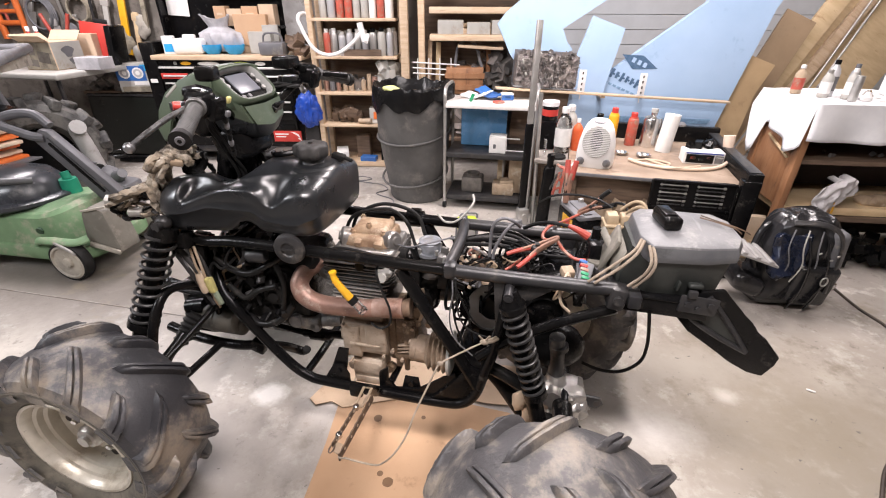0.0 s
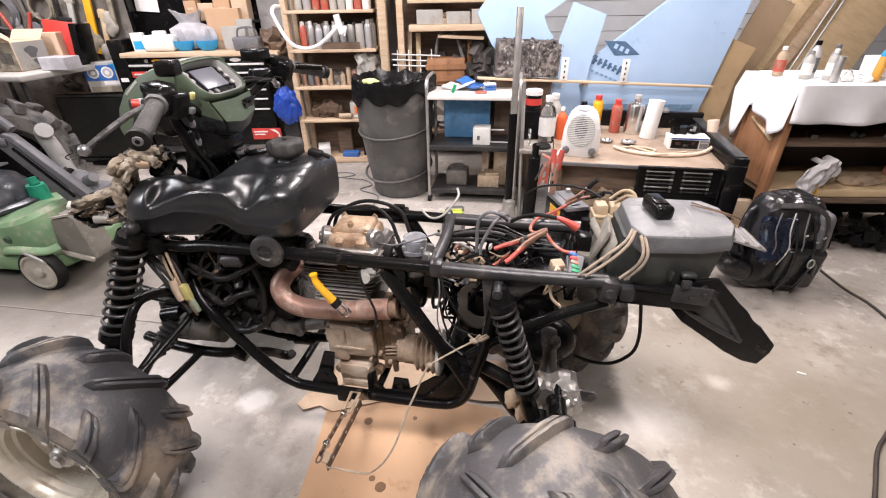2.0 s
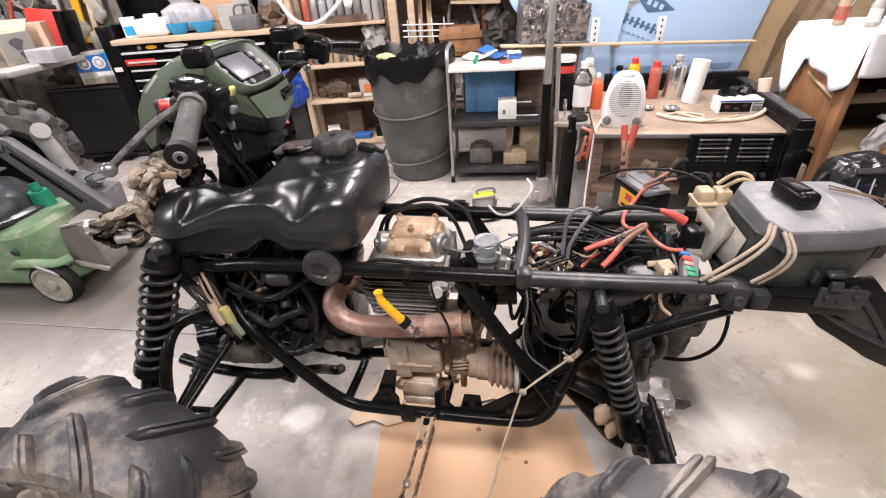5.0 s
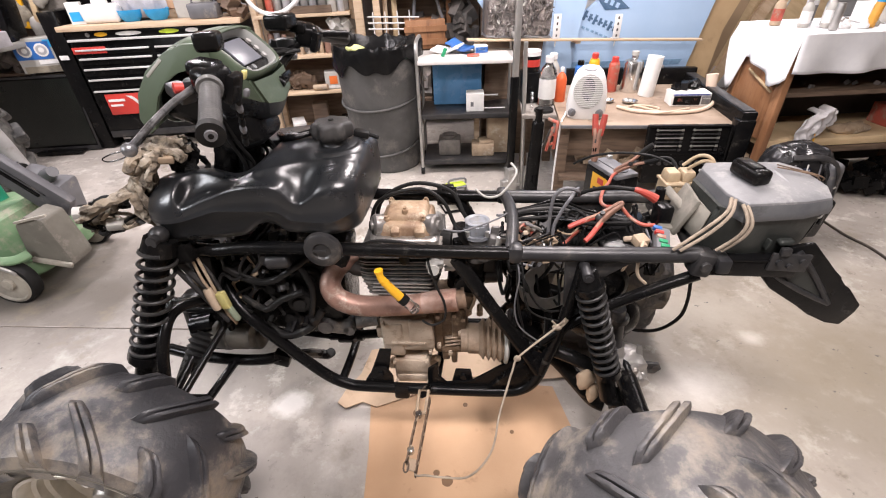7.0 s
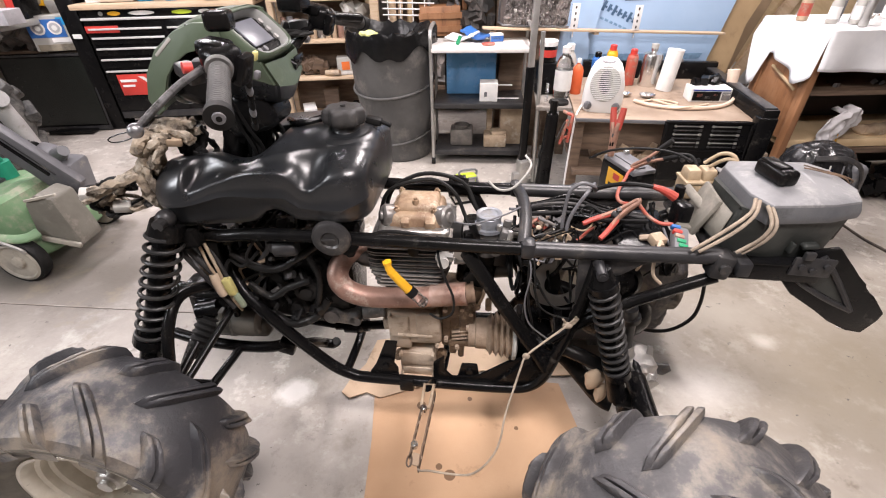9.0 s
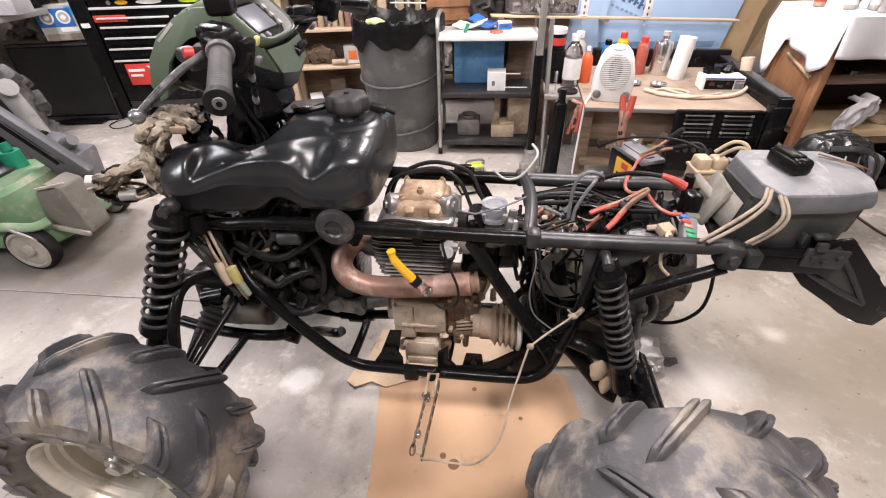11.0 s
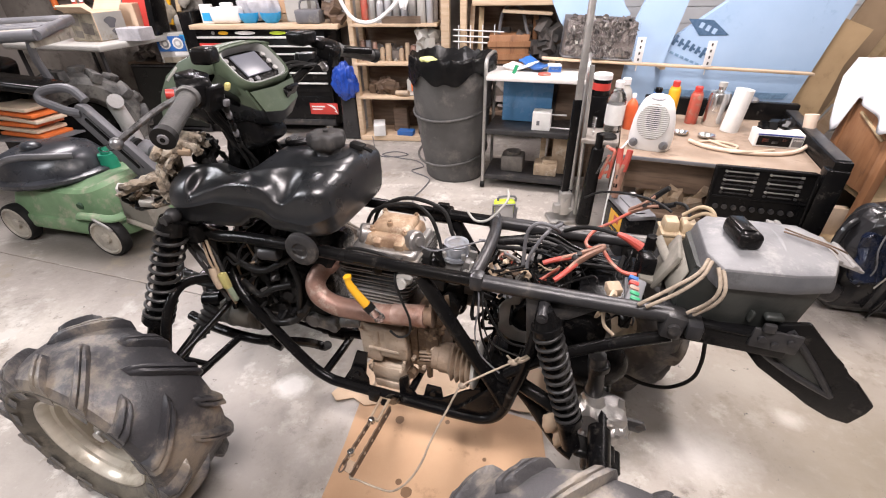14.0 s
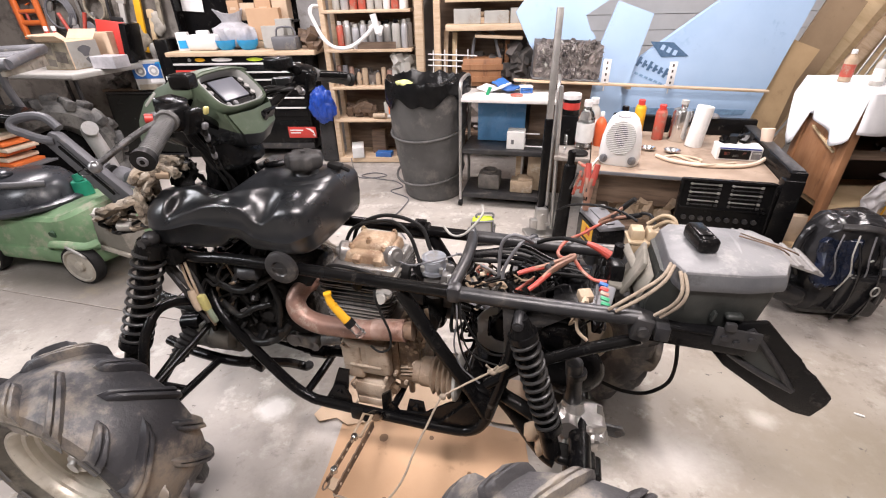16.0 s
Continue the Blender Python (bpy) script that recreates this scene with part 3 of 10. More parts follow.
# joint collars where the cross bar meets the rail
qpart("rail_collar", Shape().box((0.184, NEAR, 0.762), (0.036, 0.042, 0.044), (0, 0, 0), 0.012), M_GREYSTEEL)
qpart("rail_collar", Shape().box((0.165, FAR, 0.765), (0.03, 0.042, 0.044), (0, 0, 0), 0.012), M_GREYSTEEL)
qpart("rail_clamp", Shape().rod((-0.02, FAR, 0.762), (0.035, FAR, 0.762), 0.027).box((0.01, FAR, 0.79), (0.035, 0.02, 0.014), (0, 0, 0), 0.003), M_BLACK)

# front bulkhead behind the shocks
qpart("front_bracket", Shape().box((-0.63, NEAR - 0.01, 0.765), (0.075, 0.05, 0.05), (0, -8, 0), 0.008).box((-0.60, NEAR + 0.01, 0.70), (0.05, 0.02, 0.09), (0, 10, 0), 0.004), M_BLACK)
qpart("front_bracket", Shape().box((-0.63, FAR + 0.01, 0.765), (0.075, 0.05, 0.05), (0, -8, 0), 0.008).box((-0.60, FAR, 0.70), (0.05, 0.02, 0.09), (0, 10, 0), 0.004), M_BLACK)
qpart("front_cross_member", Shape().sweep([(-0.86, -0.10, 0.35), (-0.76, -0.115, 0.338), (-0.64, -0.12, 0.33), (-0.545, -0.12, 0.335), (-0.49, -0.12, 0.355)], 0.017, 12, 3).box((-0.49, -0.12, 0.345), (0.05, 0.03, 0.05), (0, 20, 0), 0.006), M_BLACK)
qpart("front_cross_member", Shape().sweep([(-0.86, 0.10, 0.35), (-0.76, 0.10, 0.338), (-0.64, 0.10, 0.33), (-0.545, 0.10, 0.335), (-0.49, 0.10, 0.355)], 0.017, 12, 3), M_BLACK)

# suspension arms, shocks and wheels
for s, off in ((-1, 0.0), (1, -0.012)):
    def y(v):
        return v if s < 0 else -v + off
    arm = qpart("lower_arm", Shape().sweep([(-0.64, y(-0.125), 0.330), (-0.665, y(-0.23), 0.312), (-0.70, y(-0.36), 0.285)], 0.0125, 10, 3), M_BLACK)
    part("arm_tube", Shape().sweep([(-0.79, y(-0.12), 0.345), (-0.77, y(-0.23), 0.32), (-0.735, y(-0.36), 0.287)], 0.0125, 10, 3), M_BLACK, arm)
    part("arm_brace", Shape().sweep([(-0.668, y(-0.245), 0.309), (-0.765, y(-0.25), 0.312)], 0.0095, 10, 0), M_BLACK, arm)
    qpart("upper_arm", Shape().sweep([(-0.58, y(-0.13), 0.575), (-0.64, y(-0.15), 0.592), (-0.672, y(-0.20), 0.610), (-0.677, y(-0.25), 0.605), (-0.680, y(-0.30), 0.55), (-0.686, y(-0.335), 0.46), (-0.70, y(-0.36), 0.39)], 0.0145, 12, 4), M_BLACK)
    boot = Shape()
    prof = []
    for i in range(7):
        prof += [(0.043 - 0.0028 * i, 0.017 * i), (0.033 - 0.0024 * i, 0.017 * i + 0.0085)]
    boot.lathe([(0.0, -0.005)] + prof + [(0.014, 0.121), (0.0, 0.122)], 18, look((-0.693, y(-0.125), 0.450), (-0.735, y(-0.235), 0.360)) @ pose(0, 0, 0, 180, 0, 0))
    qpart("axle_boot", boot, M_BLACKRUBBER)
    qpart("half_shaft", Shape().rod((-0.70, y(-0.14), 0.44), (-0.755, y(-0.42), 0.305), 0.012), M_BLACK)
    top, low, foot = (-0.640, y(-0.20), 0.815), (-0.745, y(-0.275), 0.525), (-0.785, y(-0.305), 0.405)
    shock = qpart("front_shock", Shape().rod(top, low, 0.026).rod(low, foot, 0.026).rod((-0.638, y(-0.198), 0.822), (-0.650, y(-0.208), 0.788), 0.036, 0.04), M_BLACK)
    part("coil_spring", Shape().helix((-0.648, y(-0.207), 0.795), low, 0.0385, 0.0050, 9.5), M_SPRING, shock)
    part("spring_seat", Shape().rod((-0.743, y(-0.274), 0.53), (-0.752, y(-0.28), 0.508), 0.043), M_BLACK, shock)
    part("shock_bolt", Shape().rod((-0.635, y(-0.235), 0.832), (-0.635, y(-0.16), 0.832), 0.013).ball((-0.637, y(-0.2), 0.832), 0.022), M_GREYSTEEL, shock)
    top, low, foot = (0.352, y(-0.197), 0.715), (0.438, y(-0.206), 0.425), (0.458, y(-0.205), 0.318)
    shock = qpart("rear_shock", Shape().rod(top, foot, 0.024).rod((0.345, y(-0.195), 0.743), (0.353, y(-0.197), 0.703), 0.018, 0.031).rod((0.353, y(-0.197), 0.703), (0.358, y(-0.198), 0.688), 0.0355), M_BLACK)
    part("coil_spring", Shape().helix((0.356, y(-0.198), 0.690), low, 0.0315, 0.0046, 11, radius2=0.030), M_SPRING, shock)
    part("shock_bolt", Shape().rod((0.343, y(-0.222), 0.736), (0.343, y(-0.16), 0.736), 0.0125).rod((0.343, y(-0.226), 0.736), (0.343, y(-0.16), 0.736), 0.0075, 0.0075, 6), M_GREYSTEEL, shock)
    part("spring_seat", Shape().rod((0.436, y(-0.206), 0.432), (0.442, y(-0.206), 0.412), 0.034), M_BLACK, shock)


def wheel(name, centre, side, radius, width, rim_r, lugs, out_at, in_at, rubber=M_RUBBER):
    """A mud tyre on a deep dished rim; side -1 shows its outer face to the near side.
    Long and short bars take turns; out_at, in_at: degrees of the first long bar's shoulder end on the outer and the inner edge."""
    at = pose(*centre) @ (pose(0, 0, 0, 90, 0, 0) if side < 0 else pose(0, 0, 0, -90, 0, 0))
    h = width / 2
    c = radius - 0.020
    crown = [(0.0, 0.002), (0.3, 0.0), (0.66, -0.007), (0.9, -0.020), (1.0, -0.038), (1.1, -0.060)]
    prof = [(rim_r + 0.004, -h * 0.70), (rim_r + 0.03, -h * 0.86), (rim_r + 0.07, -h * 0.99), (c - 0.042, -h * 1.0), (c - 0.020, -h * 0.90), (c - 0.007, -h * 0.66), (c, -h * 0.3), (c + 0.002, 0), (c, h * 0.3), (c - 0.007, h * 0.66), (c - 0.020, h * 0.90), (c - 0.042, h * 1.0), (rim_r + 0.07, h * 0.99), (rim_r + 0.03, h * 0.86), (rim_r + 0.004, h * 0.70), (rim_r - 0.012, h * 0.5), (rim_r - 0.012, -h * 0.5), (rim_r + 0.004, -h * 0.70)]
    hold = thing_part(name, at)
    tyre = part("tyre", Shape().lathe(prof, 72), rubber, hold)
    part("sidewall", Shape().lathe([(rim_r + 0.003, h * 0.72), (rim_r + 0.012, h * 0.79), (rim_r + 0.030, h * 0.885), (rim_r + 0.052, h * 0.965), (rim_r + 0.068, h * 1.0), (rim_r + 0.072, h * 0.985)], 72), M_SIDEWALL, tyre, "dust-tan sidewall of the tyre")
    wear = random.Random(int(radius * 1000) + int(centre[1] * 100))
    step = 2 * math.pi / lugs
    for i in range(lugs):
        for k, first in ((1, out_at), (-1, in_at)):
            end = radians(first) + i * step + wear.uniform(-0.012, 0.012)
            f0 = (-0.06 if i % 2 == 0 else 0.40) + wear.uniform(-0.03, 0.03)
            rows = []
            for n in range(15):
                g = n / 14
                f = f0 + (1.0 - f0) * g
                a = end + 0.40 * max(0.0, 1.0 - f) ** 1.1
                rise = (0.021 + 0.009 * max(0.0, f) ** 2) * min(1.0, 0.12 + 5.5 * g)
                base = c + lerp_pairs(crown, abs(f))
                wd = 0.0215 * (0.70 + 0.30 * min(1.0, 6 * g) + 0.12 * g)
                t = Vector((-math.sin(a), math.cos(a), 0))
                out = Vector((math.cos(a), math.sin(a), 0))
                slot = 0.50 if 1 < n else 0.9
                row = []
                for q, up in ((-1.12, -0.9), (-0.92, 0.45), (-0.70, 0.95), (-0.42, 1.0), (-0.16, 0.96), (0.0, slot), (0.16, 0.96), (0.42, 1.0), (0.70, 0.95), (0.92, 0.45), (1.12, -0.9)):
                    lift = rise * up * (1 + wear.uniform(-0.05, 0.05))
                    row.append(out * (base + lift) + t * wd * q + Vector((0, 0, k * h * f)))
                rows.append(row)
            foot = [p * 1.0 for p in rows[-1]]
            rows.append([Vector((p.x * 0.935, p.y * 0.935, k * h * 0.985)) for p in foot])
            if side > 0:
                rows = [[Vector((p.x, -p.y, p.z)) for p in row] for row in rows]
            s = Shape()
            vs = s.grid(rows)
            s.bm.faces.new(vs[0])
            s.bm.faces.new(vs[-1])
            part("tread_lug", s, rubber, tyre, sharp=50)
    R = rim_r
    rim = part("rim", Shape().lathe([(R + 0.014, h * 0.76), (R + 0.010, h * 0.82), (R + 0.002, h * 0.82), (R - 0.006, h * 0.74), (R - 0.008, h * 0.60), (R - 0.016, h * 0.56), (R - 0.018, h * 0.42), (R - 0.027, h * 0.38), (R - 0.030, h * 0.16), (R - 0.045, h * 0.06), (R * 0.60, h * 0.10), (R * 0.52, h * 0.20), (R * 0.34, h * 0.22), (0.038, h * 0.22), (0.030, h * 0.05), (R - 0.03, -h * 0.1), (R - 0.014, -h * 0.5), (R + 0.012, -h * 0.72)], 64), M_RIM, hold, "cream-silver dished rim dulled by dust")
    for i in range(4):
        a = math.pi / 4 + i * math.pi / 2
        part("wheel_nut", Shape().rod((0.058 * math.cos(a), 0.058 * math.sin(a), h * 0.2), (0.058 * math.cos(a), 0.058 * math.sin(a), h * 0.40), 0.0115, 0.009, 6), M_CHROME, rim)
        b = a + math.pi / 4
        part("rim_slot", Shape().rod((R * 0.70 * math.cos(b), R * 0.70 * math.sin(b), h * 0.02), (R * 0.70 * math.cos(b), R * 0.70 * math.sin(b), h * 0.112), 0.012, 0.012, 14), M_DARKWALL, rim)
    part("hub_cap", Shape().lathe([(0.037, h * 0.15), (0.036, h * 0.42), (0.030, h * 0.50), (0.020, h * 0.52), (0.018, h * 0.60), (0.0, h * 0.61)], 24), M_ALU, rim, "bright cast hub end")
    return hold


def lerp_pairs(table, x):
    for (x0, y0), (x1, y1) in zip(table, table[1:]):
        if x <= x1:
            return y0 + (y1 - y0) * max(0.0, x - x0) / (x1 - x0)
    return table[-1][1]


def thing_part(name, at):
    ob = new(name, mesh_of(name, Shape().rod((0, 0, -0.05), (0, 0, 0.02), 0.04, 0.04, 20), M_BLACK))
    ob.parent = quad
    ob.matrix_basis = at
    return ob


wheel("front_wheel", (-0.775, -0.4775, 0.302), -1, 0.300, 0.240, 0.163, 14, 61.5, 33.5)
wheel("front_wheel", (-0.755, 0.42, 0.302), 1, 0.300, 0.21, 0.163, 14, 20, 42)
wheel("rear_wheel", (0.50, -0.555, 0.312), -1, 0.310, 0.25, 0.140, 14, 55.0, 89.4, M_REARTYRE)
wheel("rear_wheel", (0.51, 0.385, 0.302), 1, 0.300, 0.26, 0.140, 14, 15, 41, M_REARTYRE)

# rear axle: cast hub carrier, axle tube, swing arm
qpart("axle_tube", Shape().rod((0.53, -0.42, 0.302), (0.53, 0.36, 0.302), 0.03), M_BLACK)
s = Shape().box((0.540, -0.055, 0.318), (0.12, 0.10, 0.105), (6, 8, 10), 0.022, 3).box((0.575, -0.075, 0.290), (0.075, 0.07, 0.085), (10, -14, 25), 0.018, 3).box((0.490, -0.070, 0.335), (0.06, 0.06, 0.07), (0, 18, -12), 0.014, 3).rod((0.505, -0.12, 0.345), (0.505, -0.02, 0.345), 0.030, 0.026).rod((0.515, -0.05, 0.36), (0.512, -0.045, 0.392), 0.034, 0.030, 18).box((0.555, -0.113, 0.335), (0.022, 0.022, 0.055), (0, 12, 0), 0.007).rod((0.60, -0.10, 0.285), (0.60, -0.05, 0.290), 0.020, 0.022)
bmesh.ops.subdivide_edges(s.bm, edges=[e for e in s.bm.edges if e.calc_length() > 0.03], cuts=2, use_grid_fill=True)
for v in s.bm.verts:
    v.co += Vector((noise.noise(v.co * 45), noise.noise(v.co * 45 + Vector((5, 0, 0))), noise.noise(v.co * 45 + Vector((0, 7, 0))))) * 0.007
s.move(Matrix.Translation((-0.006, 0, -0.034)))
hub = qpart("hub_carrier", s, M_ALU, "rough cast aluminium hub carrier", sharp=28)
part("clevis_plate", Shape().prism([(0.0, -0.020), (0.052, -0.024), (0.070, -0.004), (0.060, 0.018), (0.0, 0.022)], 0.012, Matrix(((1, 0, 0, 0.592), (0, 0, -1, -0.045), (0, 1, 0, 0.268), (0, 0, 0, 1))), 0.003), M_GREYSTEEL, hub)
part("carrier_hole", Shape().rod((0.642, -0.0595, 0.268), (0.642, -0.0555, 0.268), 0.010), M_DARKWALL, hub)
part("cast_fin", Shape().prism([(0.0, 0.09), (0.016, 0.085), (0.040, -0.02), (0.060, -0.045), (0.030, -0.045), (0.012, -0.01)], 0.006, Matrix(((1, 0, 0, 0.570), (0, 0, -1, -0.05), (0, 1, 0, 0.275), (0, 0, 0, 1))), 0.002), M_GALV, hub)
for k in range(4):
    part("carrier_bolt", Shape().rod((0.495 + 0.028 * k, -0.122, 0.255 + 0.035 * (k % 2)), (0.495 + 0.028 * k, -0.09, 0.255 + 0.035 * (k % 2)), 0.008, 0.008, 6), M_GALV, hub)
s = Shape().ball((0.402, -0.166, 0.338), 0.032, (0.8, 0.6, 1.2), 18, 12).ball((0.426, -0.170, 0.290), 0.026, (0.7, 0.6, 1.5), 18, 12)
for v in s.bm.verts:
    v.co += Vector((noise.noise(v.co * 50), 0, noise.noise(v.co * 50 + Vector((3, 0, 0))))) * 0.012
part("mud_cake", s, M_CARDPALE, hub, "lump of dried tan mud")
s = Shape().sweep([(0.300, -0.09, 0.375), (0.345, -0.11, 0.340), (0.395, -0.13, 0.285), (0.445, -0.14, 0.225), (0.475, -0.15, 0.215)], 0.025, 12, 4, 0.75).box((0.525, -0.150, 0.245), (0.11, 0.06, 0.030), (0, 8, 0), 0.010, 3).box((0.535, -0.15, 0.205), (0.075, 0.05, 0.07), (0, 4, 0), 0.014, 3).rod((0.585, -0.18, 0.215), (0.585, -0.12, 0.215), 0.015).sweep([(0.28, -0.10, 0.40), (0.36, -0.14, 0.40), (0.44, -0.15, 0.36)], 0.020, 12, 3)
qpart("swing_arm", s, M_GLOSSBLACK, "oily black swing arm")
qpart("swing_arm", Shape().box((0.40, 0.19, 0.345), (0.19, 0.05, 0.045), (0, 14, -8), 0.012, 3), M_BLACK)
qpart("rear_differential", Shape().ball((0.47, 0.02, 0.42), 0.09, (1.3, 0.9, 0.9)).rod((0.25, 0.02, 0.43), (0.45, 0.02, 0.42), 0.04), M_BLACK)

# engine
eng = qpart("engine_block", Shape().box((-0.100, -0.03, 0.444), (0.150, 0.18, 0.118), (0, 0, 0), 0.010, 3).box((-0.142, -0.112, 0.430), (0.062, 0.022, 0.128), (0, 0, 0), 0.007, 3).box((-0.060, -0.117, 0.452), (0.070, 0.016, 0.105), (0, 0, 0), 0.006, 3).box((-0.098, -0.04, 0.510), (0.12, 0.12, 0.03), (0, 0, 0), 0.01).box((-0.098, -0.125, 0.424), (0.10, 0.010, 0.010), (0, 0, 0), 0.004).box((-0.185, -0.06, 0.42), (0.03, 0.05, 0.045), (0, 0, 0), 0.008), M_MUD, "crankcase caked in dry tan mud")
part("oil_sump", Shape().box((-0.098, -0.075, 0.302), (0.108, 0.085, 0.105), (0, 0, 0), 0.012, 3).box((-0.098, -0.118, 0.322), (0.100, 0.008, 0.050), (0, 0, 0), 0.004).box((-0.098, -0.116, 0.268), (0.092, 0.012, 0.030), (0, 0, 0), 0.005), M_MUD, eng)
# dark recessed column beside the crankcase, with its webs and bolts
col = part("gear_casing", Shape().box((0.020, -0.03, 0.445), (0.098, 0.13, 0.185), (0, 0, 0), 0.012, 3).box((0.046, -0.098, 0.470), (0.040, 0.014, 0.120), (0, 0, 0), 0.005).box((-0.012, -0.095, 0.452), (0.024, 0.010, 0.165), (0, 0, 0), 0.004).box((0.03, -0.09, 0.380), (0.075, 0.03, 0.022), (0, -6, 0), 0.006), M_MUDDARK, eng, "oil-browned recessed gear casing")
for z in (0.400, 0.414, 0.428):
    part("casing_web", Shape().box((0.028, -0.100, z), (0.050, 0.014, 0.005), (0, -12, 0), 0.002), M_MUDBOOT, col)
for x, z in ((0.034, 0.520), (0.058, 0.505), (0.050, 0.452), (-0.012, 0.515), (-0.012, 0.40), (0.062, 0.388), (0.02, 0.372)):
    part("case_bolt", Shape().rod((x, -0.116, z), (x, -0.09, z), 0.0065, 0.0065, 6), M_MUD, eng)
for x, z in ((-0.165, 0.495), (-0.036, 0.498), (-0.163, 0.385), (-0.036, 0.390), (-0.145, 0.345), (-0.05, 0.345), (-0.145, 0.26), (-0.05, 0.26)):
    part("case_bolt", Shape().rod((x, -0.131, z), (x, -0.10, z), 0.0055, 0.0055, 6), M_MUD, eng)
part("drain_bolt", Shape().rod((-0.030, -0.10, 0.312), (-0.026, -0.075, 0.312), 0.016, 0.016, 6), M_MUDDARK, eng)
part("drain_bolt", Shape().rod((-0.165, -0.10, 0.300), (-0.155, -0.075, 0.300), 0.014, 0.014, 6), M_MUDDARK, eng)
part("casing_lug", Shape().rod((0.030, -0.09, 0.372), (0.030, -0.09, 0.318), 0.011, 0.009, 10).box((0.006, -0.09, 0.350), (0.022, 0.02, 0.04), (0, 0, 0), 0.005), M_MUDDARK, eng)
prof = [(0.040, 0.0), (0.040, 0.018), (0.044, 0.022), (0.044, 0.050)]
for i in range(4):
    prof += [(0.060 - 0.003 * (3 - i), 0.056 + 0.016 * i), (0.067 - 0.002 * (3 - i), 0.062 + 0.016 * i), (0.056 - 0.003 * (3 - i), 0.069 + 0.016 * i)]
prof += [(0.062, 0.122), (0.062, 0.126), (0.03, 0.127), (0.0, 0.127)]
part("shaft_boot", Shape().lathe([(0.0, 0.0)] + prof, 28, pose(0.052, -0.10, 0.424, 0, 90, 0)), M_MUDBOOT, eng, "ribbed rubber shaft boot caked in mud")
part("boot_clip", Shape().lathe([(0.064, 0), (0.070, 0.003), (0.070, 0.010), (0.052, 0.016), (0.030, 0.017), (0.0, 0.017)], 28, pose(0.172, -0.10, 0.424, 0, 90, 0)), M_LIGHTGREY, eng, "pale worn boot plate")
cyl = qpart("cylinder", Shape().box((-0.10, -0.01, 0.61), (0.16, 0.17, 0.19), (0, 0, 0), 0.02), M_GREYSTEEL)
rows = [(-0.103, -0.118), (-0.085, -0.125), (0.070, -0.125), (0.094, -0.112), (0.104, -0.085), (0.104, 0.10), (-0.103, 0.10)]
fin = mesh_of("cooling_fin", Shape().prism(rows, 0.0036), M_FIN)
for i in range(11):
    ob = new("cooling_fin", fin)
    ob.parent = cyl
    ob.location = (-0.100, -0.008, 0.610 + 0.0112 * i)
    ob.scale = (0.86 + 0.14 * min(1, i / 4), 1 - 0.02 * (i % 3), 1)
bright = mesh_of("fin_edge", Shape().box((0, 0, 0), (0.150, 0.003, 0.0026)), M_GALV)
for i in range(4):
    ob = new("fin_edge", bright)
    ob.parent = cyl
    ob.location = (-0.105 + 0.003 * i, -0.1335, 0.6118 + 0.0112 * i)
part("exhaust_port", Shape().lathe([(0.0, 0.030), (0.026, 0.028), (0.032, 0.018), (0.033, 0.0), (0.030, -0.03)], 22, pose(-0.222, -0.05, 0.645, 0, -80, 0)), M_FIN, cyl, "dull alloy exhaust port")
part("sensor_plug", Shape().rod((-0.010, -0.165, 0.712), (-0.010, -0.125, 0.705), 0.014, 0.016, 14).box((-0.008, -0.145, 0.716), (0.044, 0.020, 0.016), (0, 0, 0), 0.005), M_LIGHTGREY, cyl)
part("banjo_fitting", Shape().rod((0.022, -0.11, 0.700), (0.022, -0.085, 0.700), 0.013, 0.013, 6).box((0.030, -0.095, 0.685), (0.022, 0.02, 0.04), (0, 12, 0), 0.005).rod((0.012, -0.10, 0.672), (0.040, -0.10, 0.676), 0.008), M_GALV, cyl)
part("cover_bolt", Shape().rod((-0.085, -0.136, 0.722), (-0.085, -0.118, 0.720), 0.014, 0.016, 14), M_BLACK, cyl)
head = qpart("cylinder_head", Shape().box((-0.088, 0.0, 0.725), (0.17, 0.16, 0.04), (0, 0, 0), 0.012, 3).box((-0.172, -0.05, 0.72), (0.03, 0.05, 0.05), (0, 0, 0), 0.012), M_ALU, "oily cast cylinder head")
for x, turn in ((-0.170, -78), (-0.014, 78)):
    part("cam_cap", Shape().lathe([(0.0, 0.016), (0.012, 0.016), (0.014, 0.010), (0.024, 0.009), (0.029, 0.004), (0.030, -0.010), (0.026, -0.03)], 22, pose(x, -0.035, 0.762, 0, turn, 24 if turn < 0 else -24)), M_CAMCAP, head, "round alloy cam cap")
cover = part("valve_cover", Shape().box((-0.090, 0.005, 0.756), (0.142, 0.135, 0.040), (0, 0, 0), 0.012, 3, (0.94, 0.9)).box((-0.090, 0.012, 0.780), (0.120, 0.100, 0.028), (0, 0, 0), 0.011, 3, (0.86, 0.8)).box((-0.115, -0.050, 0.750), (0.026, 0.036, 0.042), (20, 0, 0), 0.008).box((-0.052, -0.050, 0.750), (0.030, 0.036, 0.042), (20, 0, 0), 0.008), M_GOLD, head, "bronze painted valve cover")
for x, yy, z in ((-0.140, -0.035, 0.778), (-0.042, -0.035, 0.778), (-0.140, 0.055, 0.785), (-0.045, 0.055, 0.785), (-0.092, -0.020, 0.796)):
    part("cover_bolt", Shape().rod((x, yy, z - 0.02), (x, yy, z + 0.006), 0.009, 0.0085, 12).rod((x, yy, z), (x, yy, z + 0.012), 0.0052, 0.0052, 6), M_GOLD, head)
